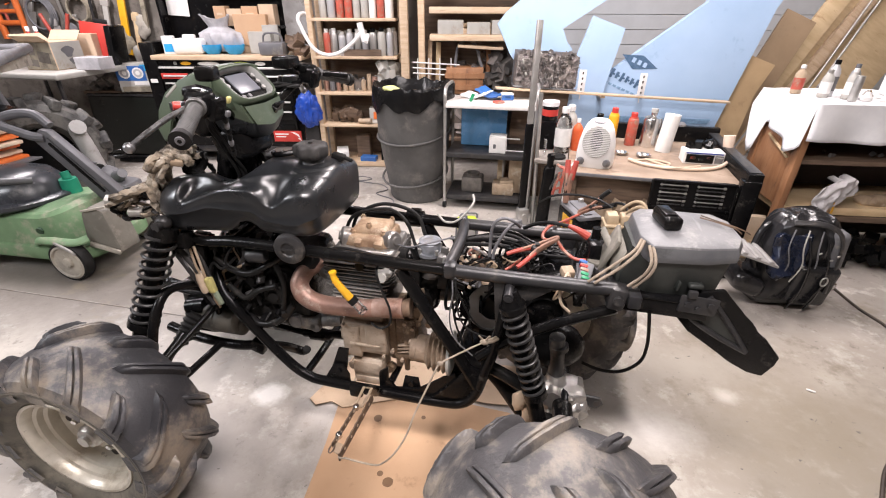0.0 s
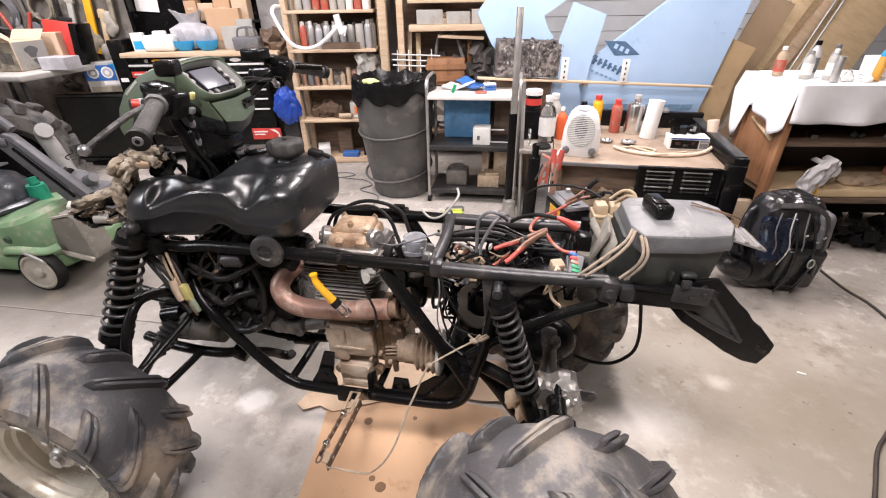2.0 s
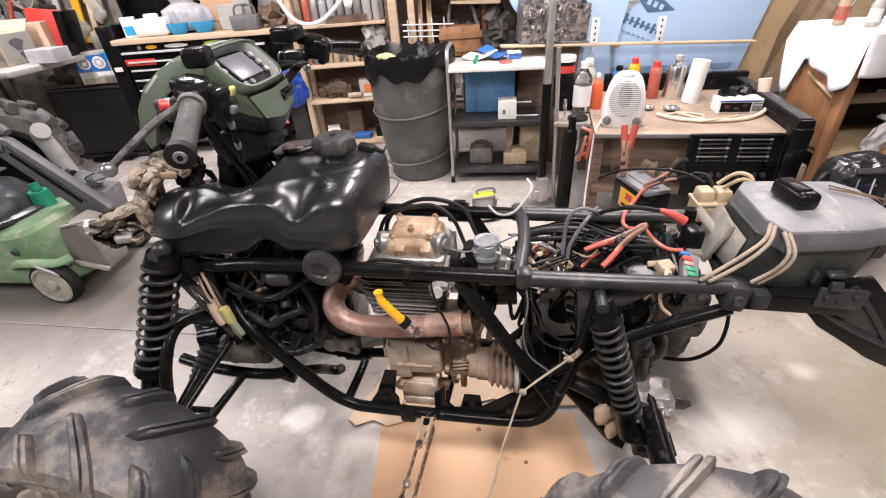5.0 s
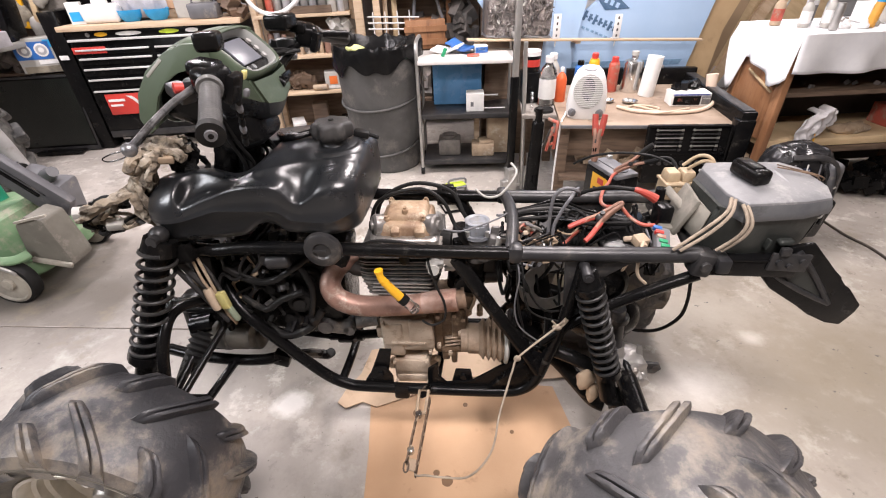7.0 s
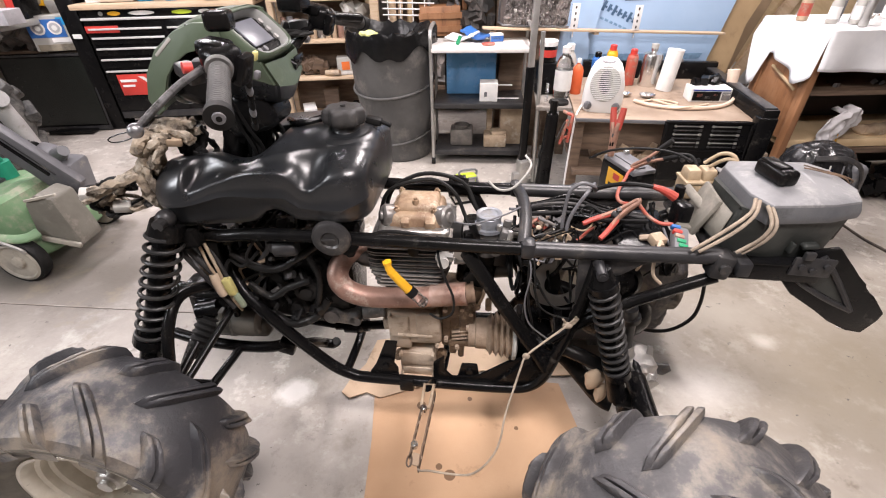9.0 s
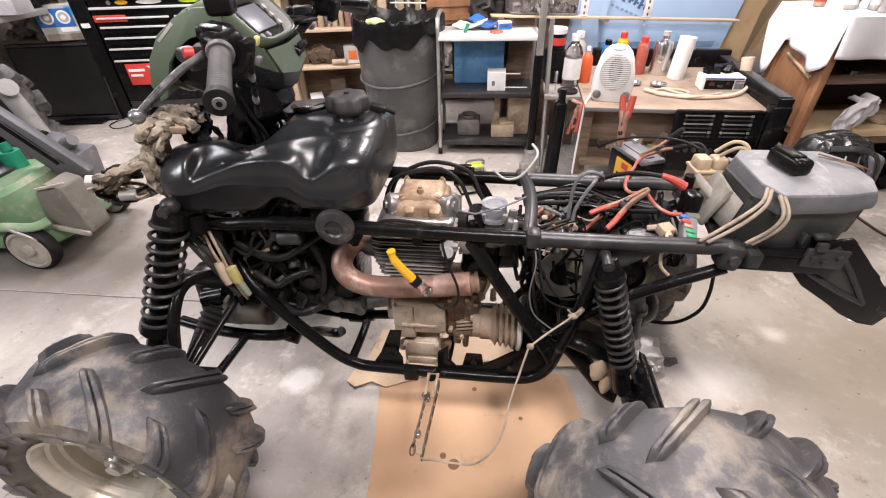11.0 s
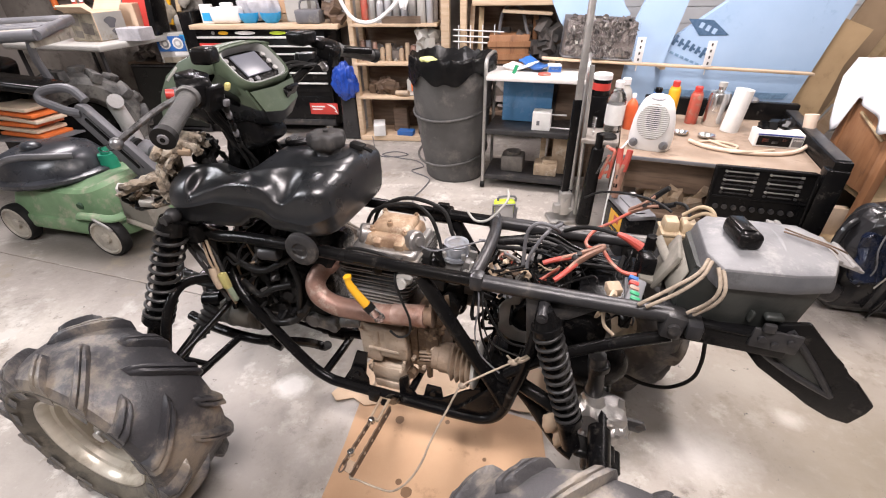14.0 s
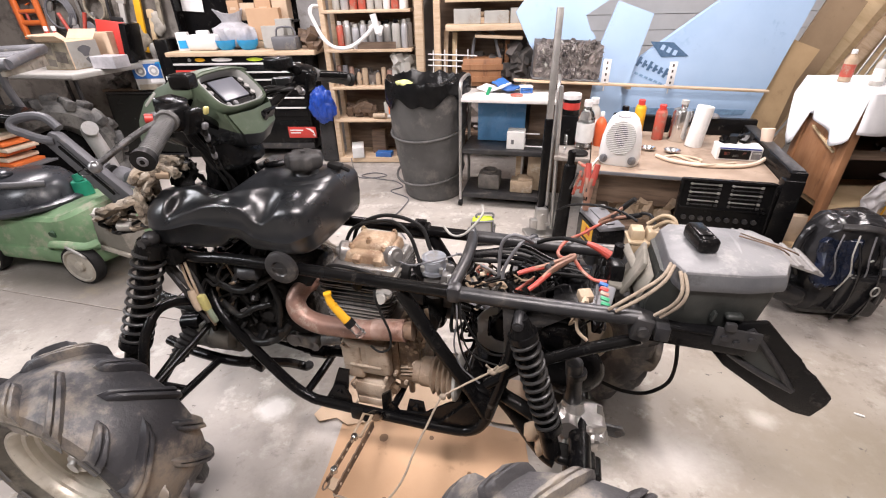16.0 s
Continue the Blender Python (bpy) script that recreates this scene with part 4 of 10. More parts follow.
pipe = qpart("exhaust_pipe", Shape().sweep([(-0.20, -0.03, 0.668), (-0.245, -0.05, 0.674), (-0.280, -0.09, 0.658), (-0.291, -0.122, 0.632), (-0.277, -0.136, 0.602), (-0.240, -0.142, 0.583), (-0.19, -0.142, 0.576), (-0.10, -0.142, 0.582), (0.0, -0.142, 0.596), (0.046, -0.142, 0.603)], 0.0280, 20, 5), M_PIPE, "heat-browned steel exhaust header")
part("pipe_sleeve", Shape().rod((-0.045, -0.142, 0.590), (0.046, -0.142, 0.6035), 0.0295, 0.0305, 20), M_PIPEPALE, pipe, "scaled pale pipe sleeve")
part("pipe_stub", Shape().rod((0.044, -0.142, 0.603), (0.060, -0.140, 0.605), 0.0255, 0.025, 20).rod((0.058, -0.140, 0.605), (0.066, -0.139, 0.606), 0.029, 0.029, 20), M_RUSTY, pipe)
# dark castings, bracket and hose between cylinder and strut
s = Shape().box((0.070, 0.035, 0.610), (0.110, 0.11, 0.200), (0, 6, 0), 0.025, 3).rod((0.070, -0.05, 0.56), (0.070, 0.02, 0.56), 0.040, 0.044, 24).rod((0.095, -0.03, 0.66), (0.095, 0.03, 0.66), 0.028, 0.03, 20).box((0.045, -0.03, 0.655), (0.05, 0.05, 0.07), (0, 0, 0), 0.01)
qpart("starter_housing", s, M_GLOSSBLACK, "oily black starter housing behind the cylinder")
qpart("cable_stay", Shape().sweep([(0.085, -0.085, 0.640), (0.092, -0.095, 0.600), (0.088, -0.098, 0.560), (0.078, -0.098, 0.530)], 0.0065, 10, 4, 0.5), M_TAN, "dirty tan flat cable stay")
qpart("clip_bracket", Shape().box((0.070, -0.08, 0.545), (0.03, 0.02, 0.05), (0, 10, 0), 0.005).rod((0.070, -0.10, 0.52), (0.070, -0.07, 0.52), 0.013, 0.013, 12).rod((0.104, -0.095, 0.512), (0.104, -0.06, 0.512), 0.010, 0.010, 6), M_MUDDARK)
carb = qpart("carburettor", Shape().rod((0.095, -0.02, 0.65), (0.095, -0.02, 0.735), 0.03).box((0.095, -0.02, 0.70), (0.075, 0.07, 0.05), (0, 0, 10), 0.01).rod((0.065, -0.058, 0.715), (0.065, -0.03, 0.715), 0.014).box((0.140, -0.035, 0.735), (0.022, 0.012, 0.05), (0, 8, 0), 0.004).rod((0.03, -0.02, 0.705), (0.16, -0.02, 0.705), 0.022).rod((0.115, -0.075, 0.69), (0.115, -0.02, 0.69), 0.016).box((0.13, -0.055, 0.715), (0.02, 0.03, 0.06), (0, 15, 0), 0.004), M_FIN, "dirty carburettor body")
part("throttle_cam", Shape().box((0.060, -0.055, 0.735), (0.018, 0.02, 0.05), (0, -20, 0), 0.004).box((0.048, -0.045, 0.712), (0.03, 0.03, 0.03), (0, 0, 20), 0.006), M_BLACK, carb)
part("float_plug", Shape().rod((0.130, -0.075, 0.70), (0.130, -0.03, 0.70), 0.018, 0.018, 18), M_BLACK, carb)
part("fuel_banjo", Shape().rod((0.135, -0.085, 0.715), (0.135, -0.055, 0.715), 0.010, 0.010, 6).box((0.148, -0.065, 0.725), (0.014, 0.014, 0.045), (0, 6, 0), 0.004), M_GALV, carb)
part("carburettor_top", Shape().lathe([(0.0, 0.042), (0.027, 0.042), (0.031, 0.038), (0.032, 0.012), (0.039, 0.010), (0.040, 0.002), (0.034, 0.0), (0.0, 0.0)], 30, pose(0.095, -0.025, 0.728)), M_DULLALU, carb, "bright round carburettor cap")
for k in range(4):
    part("cap_screw", Shape().rod((0.095 + 0.036 * math.cos(0.8 + k * 1.571), -0.025 + 0.036 * math.sin(0.8 + k * 1.571), 0.738), (0.095 + 0.036 * math.cos(0.8 + k * 1.571), -0.025 + 0.036 * math.sin(0.8 + k * 1.571), 0.753), 0.006, 0.006, 8), M_GALV, carb)
part("cap_rim", Shape().lathe([(0.030, 0.041), (0.033, 0.0445), (0.028, 0.0455), (0.022, 0.043)], 30, pose(0.095, -0.025, 0.728)), M_DULLALU, carb)
part("intake_boot", Shape().sweep([(0.03, -0.02, 0.705), (-0.02, -0.01, 0.70), (-0.04, 0.0, 0.70)], 0.028, 16, 3), M_BLACKRUBBER, carb)
yellow = part("plug_lead_boot", Shape().sweep([(-0.135, -0.199, 0.733), (-0.131, -0.202, 0.716), (-0.115, -0.203, 0.692), (-0.088, -0.203, 0.657)], 0.0078, 14, 5, taper=0.0118).rod((-0.136, -0.199, 0.737), (-0.135, -0.199, 0.731), 0.0105, 0.0105, 16), M_YELLOW, head, "yellow spark plug cap")
part("boot_rib", Shape().rod((-0.129, -0.2025, 0.712), (-0.127, -0.2025, 0.709), 0.0105, 0.0105, 16).rod((-0.123, -0.203, 0.704), (-0.121, -0.203, 0.701), 0.0108, 0.0108, 16), M_YELLOW, yellow)
part("boot_collar", Shape().rod((-0.089, -0.203, 0.659), (-0.077, -0.203, 0.645), 0.0140, 0.0135, 16), M_BLACKRUBBER, yellow, "black rubber collar")
part("plug_lead_end", Shape().rod((-0.077, -0.203, 0.645), (-0.052, -0.202, 0.617), 0.0128, 0.0120, 16).rod((-0.060, -0.203, 0.626), (-0.057, -0.203, 0.622), 0.0145, 0.0145, 16), M_GLASS, head)
qpart("drive_shaft", Shape().rod((-0.62, -0.02, 0.375), (-0.36, -0.04, 0.36), 0.010).rod((-0.36, -0.04, 0.36), (-0.20, -0.05, 0.385), 0.014).rod((-0.33, -0.04, 0.362), (-0.28, -0.045, 0.369), 0.022).rod((-0.27, -0.045, 0.371), (-0.255, -0.045, 0.373), 0.019), M_BLACK)
qpart("engine_mount", Shape().prism([(-0.235, 0.262), (-0.15, 0.262), (-0.15, 0.31), (-0.168, 0.35), (-0.20, 0.35), (-0.235, 0.29)], 0.008, Matrix(((1, 0, 0, 0), (0, 0, -1, -0.145), (0, 1, 0, 0), (0, 0, 0, 1))), 0.002).rod((-0.184, -0.16, 0.325), (-0.184, -0.145, 0.325), 0.009), M_BLACK)
qpart("engine_mount", Shape().prism([(0.02, 0.262), (0.09, 0.262), (0.08, 0.33), (0.035, 0.33)], 0.008, Matrix(((1, 0, 0, 0), (0, 0, -1, -0.13), (0, 1, 0, 0), (0, 0, 0, 1))), 0.002).rod((0.058, -0.15, 0.31), (0.058, -0.13, 0.31), 0.009), M_BLACK)

# fuel tank
def curve_table(table, x):
    """A smooth curve through a table's values."""
    if x <= table[0][0]:
        return table[0][1]
    if x >= table[-1][0]:
        return table[-1][1]
    i = max(j for j in range(len(table) - 1) if table[j][0] <= x)
    (x1, y1), (x2, y2) = table[i], table[i + 1]
    x0, y0 = table[i - 1] if i else (2 * x1 - x2, 2 * y1 - y2)
    x3, y3 = table[i + 2] if i + 2 < len(table) else (2 * x2 - x1, 2 * y2 - y1)
    f, w = (x - x1) / (x2 - x1), x2 - x1
    a, b = (y2 - y0) / (x2 - x0) * w, (y3 - y1) / (x3 - x1) * w
    return (2 * f ** 3 - 3 * f ** 2 + 1) * y1 + (f ** 3 - 2 * f ** 2 + f) * a + (3 * f ** 2 - 2 * f ** 3) * y2 + (f ** 3 - f ** 2) * b


def tank_rows():
    top = [(-0.70, 0.892), (-0.65, 0.911), (-0.616, 0.918), (-0.58, 0.910), (-0.54, 0.903), (-0.495, 0.903), (-0.466, 0.918), (-0.42, 0.952), (-0.38, 0.982), (-0.33, 0.990), (-0.25, 0.991), (-0.18, 0.984), (-0.14, 0.975)]
    upper = [(-0.70, 0.915), (-0.65, 0.934), (-0.60, 0.944), (-0.564, 0.947), (-0.531, 0.949), (-0.502, 0.943), (-0.467, 0.938), (-0.438, 0.944), (-0.414, 0.955), (-0.38, 0.966), (-0.34, 0.972), (-0.26, 0.972), (-0.20, 0.974), (-0.14, 0.966)]
    lower = [(-0.70, 0.893), (-0.62, 0.897), (-0.58, 0.893), (-0.55, 0.900), (-0.52, 0.913), (-0.49, 0.924), (-0.455, 0.938), (-0.422, 0.946), (-0.386, 0.950), (-0.351, 0.949), (-0.333, 0.940), (-0.319, 0.920), (-0.306, 0.909), (-0.292, 0.908), (-0.27, 0.923), (-0.25, 0.938), (-0.222, 0.952), (-0.19, 0.958), (-0.14, 0.955)]
    seams = [(-0.70, 0.846), (-0.64, 0.852), (-0.572, 0.859), (-0.53, 0.871), (-0.489, 0.884), (-0.42, 0.887), (-0.350, 0.886), (-0.336, 0.876), (-0.320, 0.861), (-0.233, 0.857), (-0.20, 0.868), (-0.153, 0.882)]
    bottom = [(-0.70, 0.822), (-0.66, 0.804), (-0.619, 0.792), (-0.56, 0.794), (-0.50, 0.800), (-0.44, 0.812), (-0.405, 0.836), (-0.381, 0.845), (-0.358, 0.838), (-0.335, 0.819), (-0.305, 0.814), (-0.25, 0.812), (-0.19, 0.818), (-0.14, 0.835)]
    half = [(-0.70, 0.168), (-0.63, 0.174), (-0.595, 0.175), (-0.57, 0.170), (-0.53, 0.168), (-0.47, 0.174), (-0.4, 0.177), (-0.35, 0.176), (-0.32, 0.171), (-0.295, 0.169), (-0.25, 0.172), (-0.2, 0.171), (-0.14, 0.164)]
    inset = [(-0.70, 0.05), (-0.62, 0.046), (-0.585, 0.048), (-0.555, 0.062), (-0.51, 0.060), (-0.45, 0.046), (-0.39, 0.046), (-0.34, 0.054), (-0.30, 0.066), (-0.26, 0.070), (-0.22, 0.066), (-0.14, 0.06)]
    swell = [(-0.70, 0.016), (-0.62, 0.016), (-0.592, 0.012), (-0.572, -0.006), (-0.54, -0.012), (-0.48, -0.009), (-0.40, -0.007), (-0.34, -0.009), (-0.30, -0.010), (-0.265, -0.004), (-0.235, 0.010), (-0.20, 0.014), (-0.14, 0.014)]
    round_ = [(-0.70, 0.030), (-0.62, 0.030), (-0.585, 0.020), (-0.55, 0.010), (-0.30, 0.009), (-0.26, 0.014), (-0.22, 0.026), (-0.14, 0.028)]
    rows = []
    n, a, e = 120, -0.694, -0.172
    for i in range(n + 1):
        w = i / n
        u = a + (e - a) * (0.5 - 0.5 * math.cos(math.pi * w)) * 0.5 + (e - a) * w * 0.5
        t, s1, s2, seam, b, h, k, g, r = (curve_table(q, u) for q in (top, upper, lower, seams, bottom, half, inset, swell, round_))
        fore, aft = min(1, (u - a) / 0.085), min(1, (e - u) / 0.055)
        rf, ra = math.sqrt(max(0, 1 - (1 - fore) ** 2.1)), math.sqrt(max(0, 1 - (1 - aft) ** 2.2))
        h *= (0.50 + 0.50 * rf) * (0.76 + 0.24 * ra)
        mid = 0.868
        shut = (0.52 + 0.48 * rf) * (0.82 + 0.18 * ra)
        t, s1, s2, b, seam = (mid + (q - mid) * shut for q in (t, s1, s2, b, seam))
        k, r = min(k, h * 0.5), r * shut
        base = s2 - r
        side = [(-h * 0.6, b), (-h * 0.84, b + 0.003), (-h * 0.945, b + 0.012), (-h + 0.003, b + 0.030)]
        low = max(seam, b + 0.034)
        side += [(-h, low), (-h - 0.0030, low + 0.0025), (-h - 0.0030, low + 0.005), (-h, low + 0.009)]
        base = max(base, low + 0.012)
        side += [(-h - 0.001, 0.5 * (low + 0.009 + base))]
        soft = max(0.0, min(1.0, (g + 0.006) / 0.016))
        soft = soft * soft * (3 - 2 * soft)
        ledge = []
        for f in (0.0, 0.22, 0.45, 0.68, 0.88):
            ledge.append((-h + 0.9 * r * (1 - math.cos(f * math.pi / 2)), base + (s2 - base) * math.sin(f * math.pi / 2)))
        p0, p1 = (-h + 0.9 * r, s2), (-h + k + 0.9 * r * 0.5, s1 - 0.004)
        d = Vector((p1[1] - p0[1], p0[0] - p1[0])).normalized()
        ledge.append(p0)
        for f in (0.16, 0.33, 0.5, 0.67, 0.84):
            bow = min(g, 0.0) * shut * math.sin(math.pi * f) ** 0.8
            ledge.append((p0[0] + (p1[0] - p0[0]) * f - d[0] * bow, p0[1] + (p1[1] - p0[1]) * f - d[1] * bow))
        for q, (x, z) in enumerate(ledge):
            f = q / len(ledge) * 1.35
            x2, z2 = -h + (p1[0] + h) * (1 - math.cos(f)) / (1 - math.cos(1.35)), base + (p1[1] - base) * math.sin(f) / math.sin(1.35)
            side.append((x + (x2 - x) * soft, z + (z2 - z) * soft))
        side += [p1, (p1[0] + 0.004, s1 - 0.0008), (p1[0] + 0.010, s1 + 0.001), (p1[0] + 0.022, s1 + 0.001)]
        q0 = p1[0] + 0.022
        for f in (0.25, 0.5, 0.75):
            side.append((q0 * (1 - f), s1 + 0.001 + (t - s1 - 0.001) * (3 * f * f - 2 * f ** 3 if t < s1 else 1 - (1 - f) ** 2)))
        cap = t + 0.002 if u < -0.45 else 9.0
        ring = [(0.0, b - 0.001)] + side + [(0.0, t)] + [(-v, min(z, cap - 0.40 * max(0.0, -v - 0.01) if cap < 1 else z)) for v, z in reversed(side)]
        rows.append([Vector((u, v - 0.016, z)) for v, z in ring])
    for j, d in ((0, -0.006), (-1, 0.0035)):
        c = sum(rows[j], Vector()) / len(rows[j])
        extra = [c + (q - c) * 0.6 + Vector((d, 0, 0)) for q in rows[j]]
        rows = [extra] + rows if j == 0 else rows + [extra]
    return rows


s = Shape()
vs = s.grid(tank_rows(), True)
s.bm.faces.new(vs[0])
s.bm.faces.new(vs[-1])
tank = qpart("fuel_tank", s, M_TANK, "moulded black plastic fuel tank with flowing creases", sharp=180)
part("filler_neck", Shape().lathe([(0.070, -0.008), (0.062, 0.0), (0.054, 0.002), (0.040, -0.002), (0.034, 0.0), (0.033, 0.02)], 40, pose(-0.244, -0.026, 0.980)), M_TANK, tank, sharp=180)
s = Shape()
rows = []
for r, z in ((0.022, 0.047), (0.037, 0.047), (0.0425, 0.044), (0.0450, 0.039), (0.0465, 0.026), (0.0455, 0.016), (0.040, 0.010), (0.031, 0.006), (0.030, -0.004)):
    rows.append([Vector(((r * (1 + 0.095 * math.cos(7 * b) * min(1, r / 0.045))) * math.cos(b), (r * (1 + 0.095 * math.cos(7 * b) * min(1, r / 0.045))) * math.sin(b), z)) for b in [2 * math.pi * i / 84 for i in range(84)]])
vs = s.grid(rows, True)
s.bm.faces.new(vs[0])
s.bm.faces.new(vs[-1])
s.lathe([(0.006, 0.048), (0.006, 0.052), (0.002, 0.053), (0, 0.053)], 12, pose(0, 0, 0))
part("filler_cap", s, M_GREYRUBBER, tank, "lobed dusty black filler cap", pose(-0.244, -0.026, 0.990), 60)
part("vent_nipple", Shape().box((-0.192, 0.035, 0.985), (0.040, 0.028, 0.018), (0, 12, 0), 0.006).rod((-0.18, 0.034, 0.985), (-0.150, 0.028, 0.976), 0.005), M_BLACKRUBBER, tank)
for k in range(6):
    part("raised_mark", Shape().box((-0.196 + 0.004 * k, -0.158 + 0.014 * k, 0.862), (0.003, 0.009, 0.013), (0, -4, 38), 0.001), M_GREYPL, tank)
qpart("round_reflector", Shape().lathe([(0.0, 0.010), (0.018, 0.010), (0.022, 0.014), (0.038, 0.014), (0.044, 0.010), (0.046, 0.0), (0.0, 0.0)], 32, pose(-0.264, -0.18, 0.784, 90, 0, 0)).box((-0.268, -0.196, 0.787), (0.03, 0.003, 0.004)).rod((-0.272, -0.18, 0.775), (-0.272, -0.15, 0.772), 0.02), M_GREYSTEEL, "round dark plastic mounting boss")

# handlebar, controls and head
qpart("steering_column", Shape().rod((-0.565, -0.045, 0.80), (-0.455, -0.05, 1.10), 0.028).rod((-0.525, 0.015, 0.80), (-0.425, 0.01, 1.10), 0.032).box((-0.495, -0.02, 0.985), (0.06, 0.10, 0.05), (0, 20, 0), 0.012).box((-0.43, -0.01, 1.085), (0.09, 0.14, 0.06), (0, 14, 0), 0.014), M_BLACK)
bar = qpart("handlebar", Shape().sweep([(-0.285, -0.43, 1.150), (-0.34, -0.30, 1.182), (-0.37, -0.21, 1.168), (-0.405, -0.10, 1.115), (-0.41, -0.01, 1.105), (-0.405, 0.08, 1.115), (-0.37, 0.19, 1.168), (-0.335, 0.24, 1.182), (-0.277, 0.33, 1.168)], 0.0115, 12, 5), M_BLACK)
for sgn in (-1, 1):
    def g(v):
        return v if sgn < 0 else -v - 0.07
    a, b = Vector((-0.282, g(-0.437), 1.150)), Vector((-0.338, g(-0.31), 1.184))
    grip = part("grip", Shape().rod(a, b, 0.0160, 0.0154, 20).rod(a + (b - a) * 0.93, b, 0.020, 0.021, 20), M_GRIP, bar, "knurled dusty rubber grip")
    part("grip_flange", Shape().rod(a - (b - a) * 0.03, a + (b - a) * 0.07, 0.0200, 0.0194, 24), M_BLACKRUBBER, grip)
    for i in range(22):
        f = 0.10 + 0.037 * i
        part("grip_rib", Shape().rod(a + (b - a) * f, a + (b - a) * (f + 0.02), 0.0167 - 0.0009 * f, 0.0167 - 0.0009 * f, 16), M_GRIP, grip)
    part("bar_end", Shape().rod(a - (b - a) * 0.05, a - (b - a) * 0.02, 0.0085, 0.0095, 16), M_GREYPL, grip)
    part("end_bore", Shape().rod(a - (b - a) * 0.054, a - (b - a) * 0.045, 0.0042, 0.0042, 12), M_BLACK, grip)
    part("switch_housing", Shape().box((-0.348, g(-0.280), 1.186), (0.056, 0.055, 0.055), (10, 12, 20 * sgn), 0.016, 3).box((-0.36, g(-0.270), 1.206), (0.045, 0.05, 0.024), (0, 10, 0), 0.008).box((-0.322, g(-0.268), 1.172), (0.018, 0.042, 0.05), (0, 20, 0), 0.006), M_BLACK, bar)
    lever = part("brake_lever", Shape().sweep([(-0.385, g(-0.275), 1.176), (-0.408, g(-0.315), 1.160), (-0.427, g(-0.36), 1.138), (-0.442, g(-0.40), 1.116)], 0.0082, 10, 4, 0.7).ball((-0.442, g(-0.404), 1.115), 0.0115), M_LEVER, bar, "scratched dark alloy brake lever")
    part("lever_perch", Shape().box((-0.395, g(-0.25), 1.17), (0.045, 0.035, 0.03), (0, 0, 20), 0.006).box((-0.42, g(-0.265), 1.165), (0.05, 0.03, 0.022), (0, 20, 30 * sgn), 0.006), M_GREYSTEEL, bar)
part("switch_button", Shape().box((-0.314, -0.235, 1.186), (0.008, 0.012, 0.016), (0, 20, 0), 0.003), M_PALEYELLOW, bar)
part("switch_button", Shape().rod((-0.40, -0.285, 1.178), (-0.41, -0.295, 1.18), 0.009), M_RED, bar)
part("switch_button", Shape().box((-0.308, -0.255, 1.160), (0.009, 0.013, 0.014), (0, 20, 0), 0.003), M_GREYPL, bar)
part("reservoir", Shape().box((-0.378, -0.205, 1.236), (0.043, 0.042, 0.032), (0, 0, 10), 0.008, 3), M_BLACK, bar)
part("reservoir", Shape().box((-0.385, 0.15, 1.225), (0.06, 0.06, 0.035), (0, 0, -10), 0.008, 3), M_BLACK, bar)


GAUGE = pose(-0.397, -0.05, 1.190, 0, 45, 0) @ pose(0, 0, 0, 0, 0, 90)
outer = [(0.083 * math.copysign(abs(math.cos(a)) ** 0.5, math.cos(a)), 0.052 * math.copysign(abs(math.sin(a)) ** 0.5, math.sin(a))) for a in [2 * math.pi * i / 40 for i in range(40)]]
# olive rim round the gauge
s = Shape()
s.grid([[GAUGE @ Vector((x * k, y2 * k2, z)) for x, y2 in outer] for k, k2, z in ((0.98, 0.96, -0.03), (1.07, 1.10, -0.028), (1.09, 1.13, -0.004), (1.07, 1.10, 0.012), (1.02, 1.03, 0.016), (0.97, 0.95, 0.008))], True)
pod = qpart("headlight_pod", s, M_OLIVE, "olive green plastic headlight pod with gauge", sharp=50)
# faceted chin below the rim
s = Shape()
rings = [[(-0.352, -0.138, 1.150), (-0.346, -0.05, 1.146), (-0.352, 0.038, 1.150), (-0.42, 0.046, 1.19), (-0.445, -0.05, 1.20), (-0.42, -0.146, 1.19)],
         [(-0.345, -0.112, 1.102), (-0.332, -0.05, 1.090), (-0.345, 0.036, 1.106), (-0.44, 0.055, 1.13), (-0.49, -0.05, 1.14), (-0.45, -0.155, 1.15)],
         [(-0.362, -0.085, 1.066), (-0.350, -0.045, 1.056), (-0.362, 0.018, 1.064), (-0.44, 0.035, 1.075), (-0.49, -0.05, 1.07), (-0.44, -0.125, 1.085)],
         [(-0.40, -0.070, 1.050), (-0.395, -0.045, 1.048), (-0.40, 0.005, 1.050), (-0.44, 0.01, 1.05), (-0.46, -0.05, 1.05), (-0.44, -0.085, 1.05)]]
for name, some, m in (("pod_chin", rings[:2], M_OLIVE), ("pod_lower_chin", rings[1:], M_TANK)):
    s = Shape()
    vs = s.grid([[Vector(p) for p in r] for r in some], True)
    if m is M_TANK:
        s.bm.faces.new(vs[-1])
    bmesh.ops.recalc_face_normals(s.bm, faces=s.bm.faces[:])
    bmesh.ops.bevel(s.bm, geom=[e for e in s.bm.edges if not e.is_boundary], offset=0.006, segments=2, affect="EDGES")
    part(name, s, m, pod, sharp=35)
part("pod_base", Shape().box((-0.44, -0.045, 1.040), (0.12, 0.12, 0.10), (0, -20, 0), 0.025, 3).rod((-0.445, -0.045, 1.03), (-0.465, -0.03, 0.93), 0.036, 0.030, 20).box((-0.52, -0.05, 1.12), (0.10, 0.15, 0.12), (0, 20, 0), 0.03, 3), M_BLACK, pod)
part("pod_socket", Shape().rod((-0.340, 0.012, 1.122), (-0.350, 0.012, 1.128), 0.013), M_BLACK, pod)
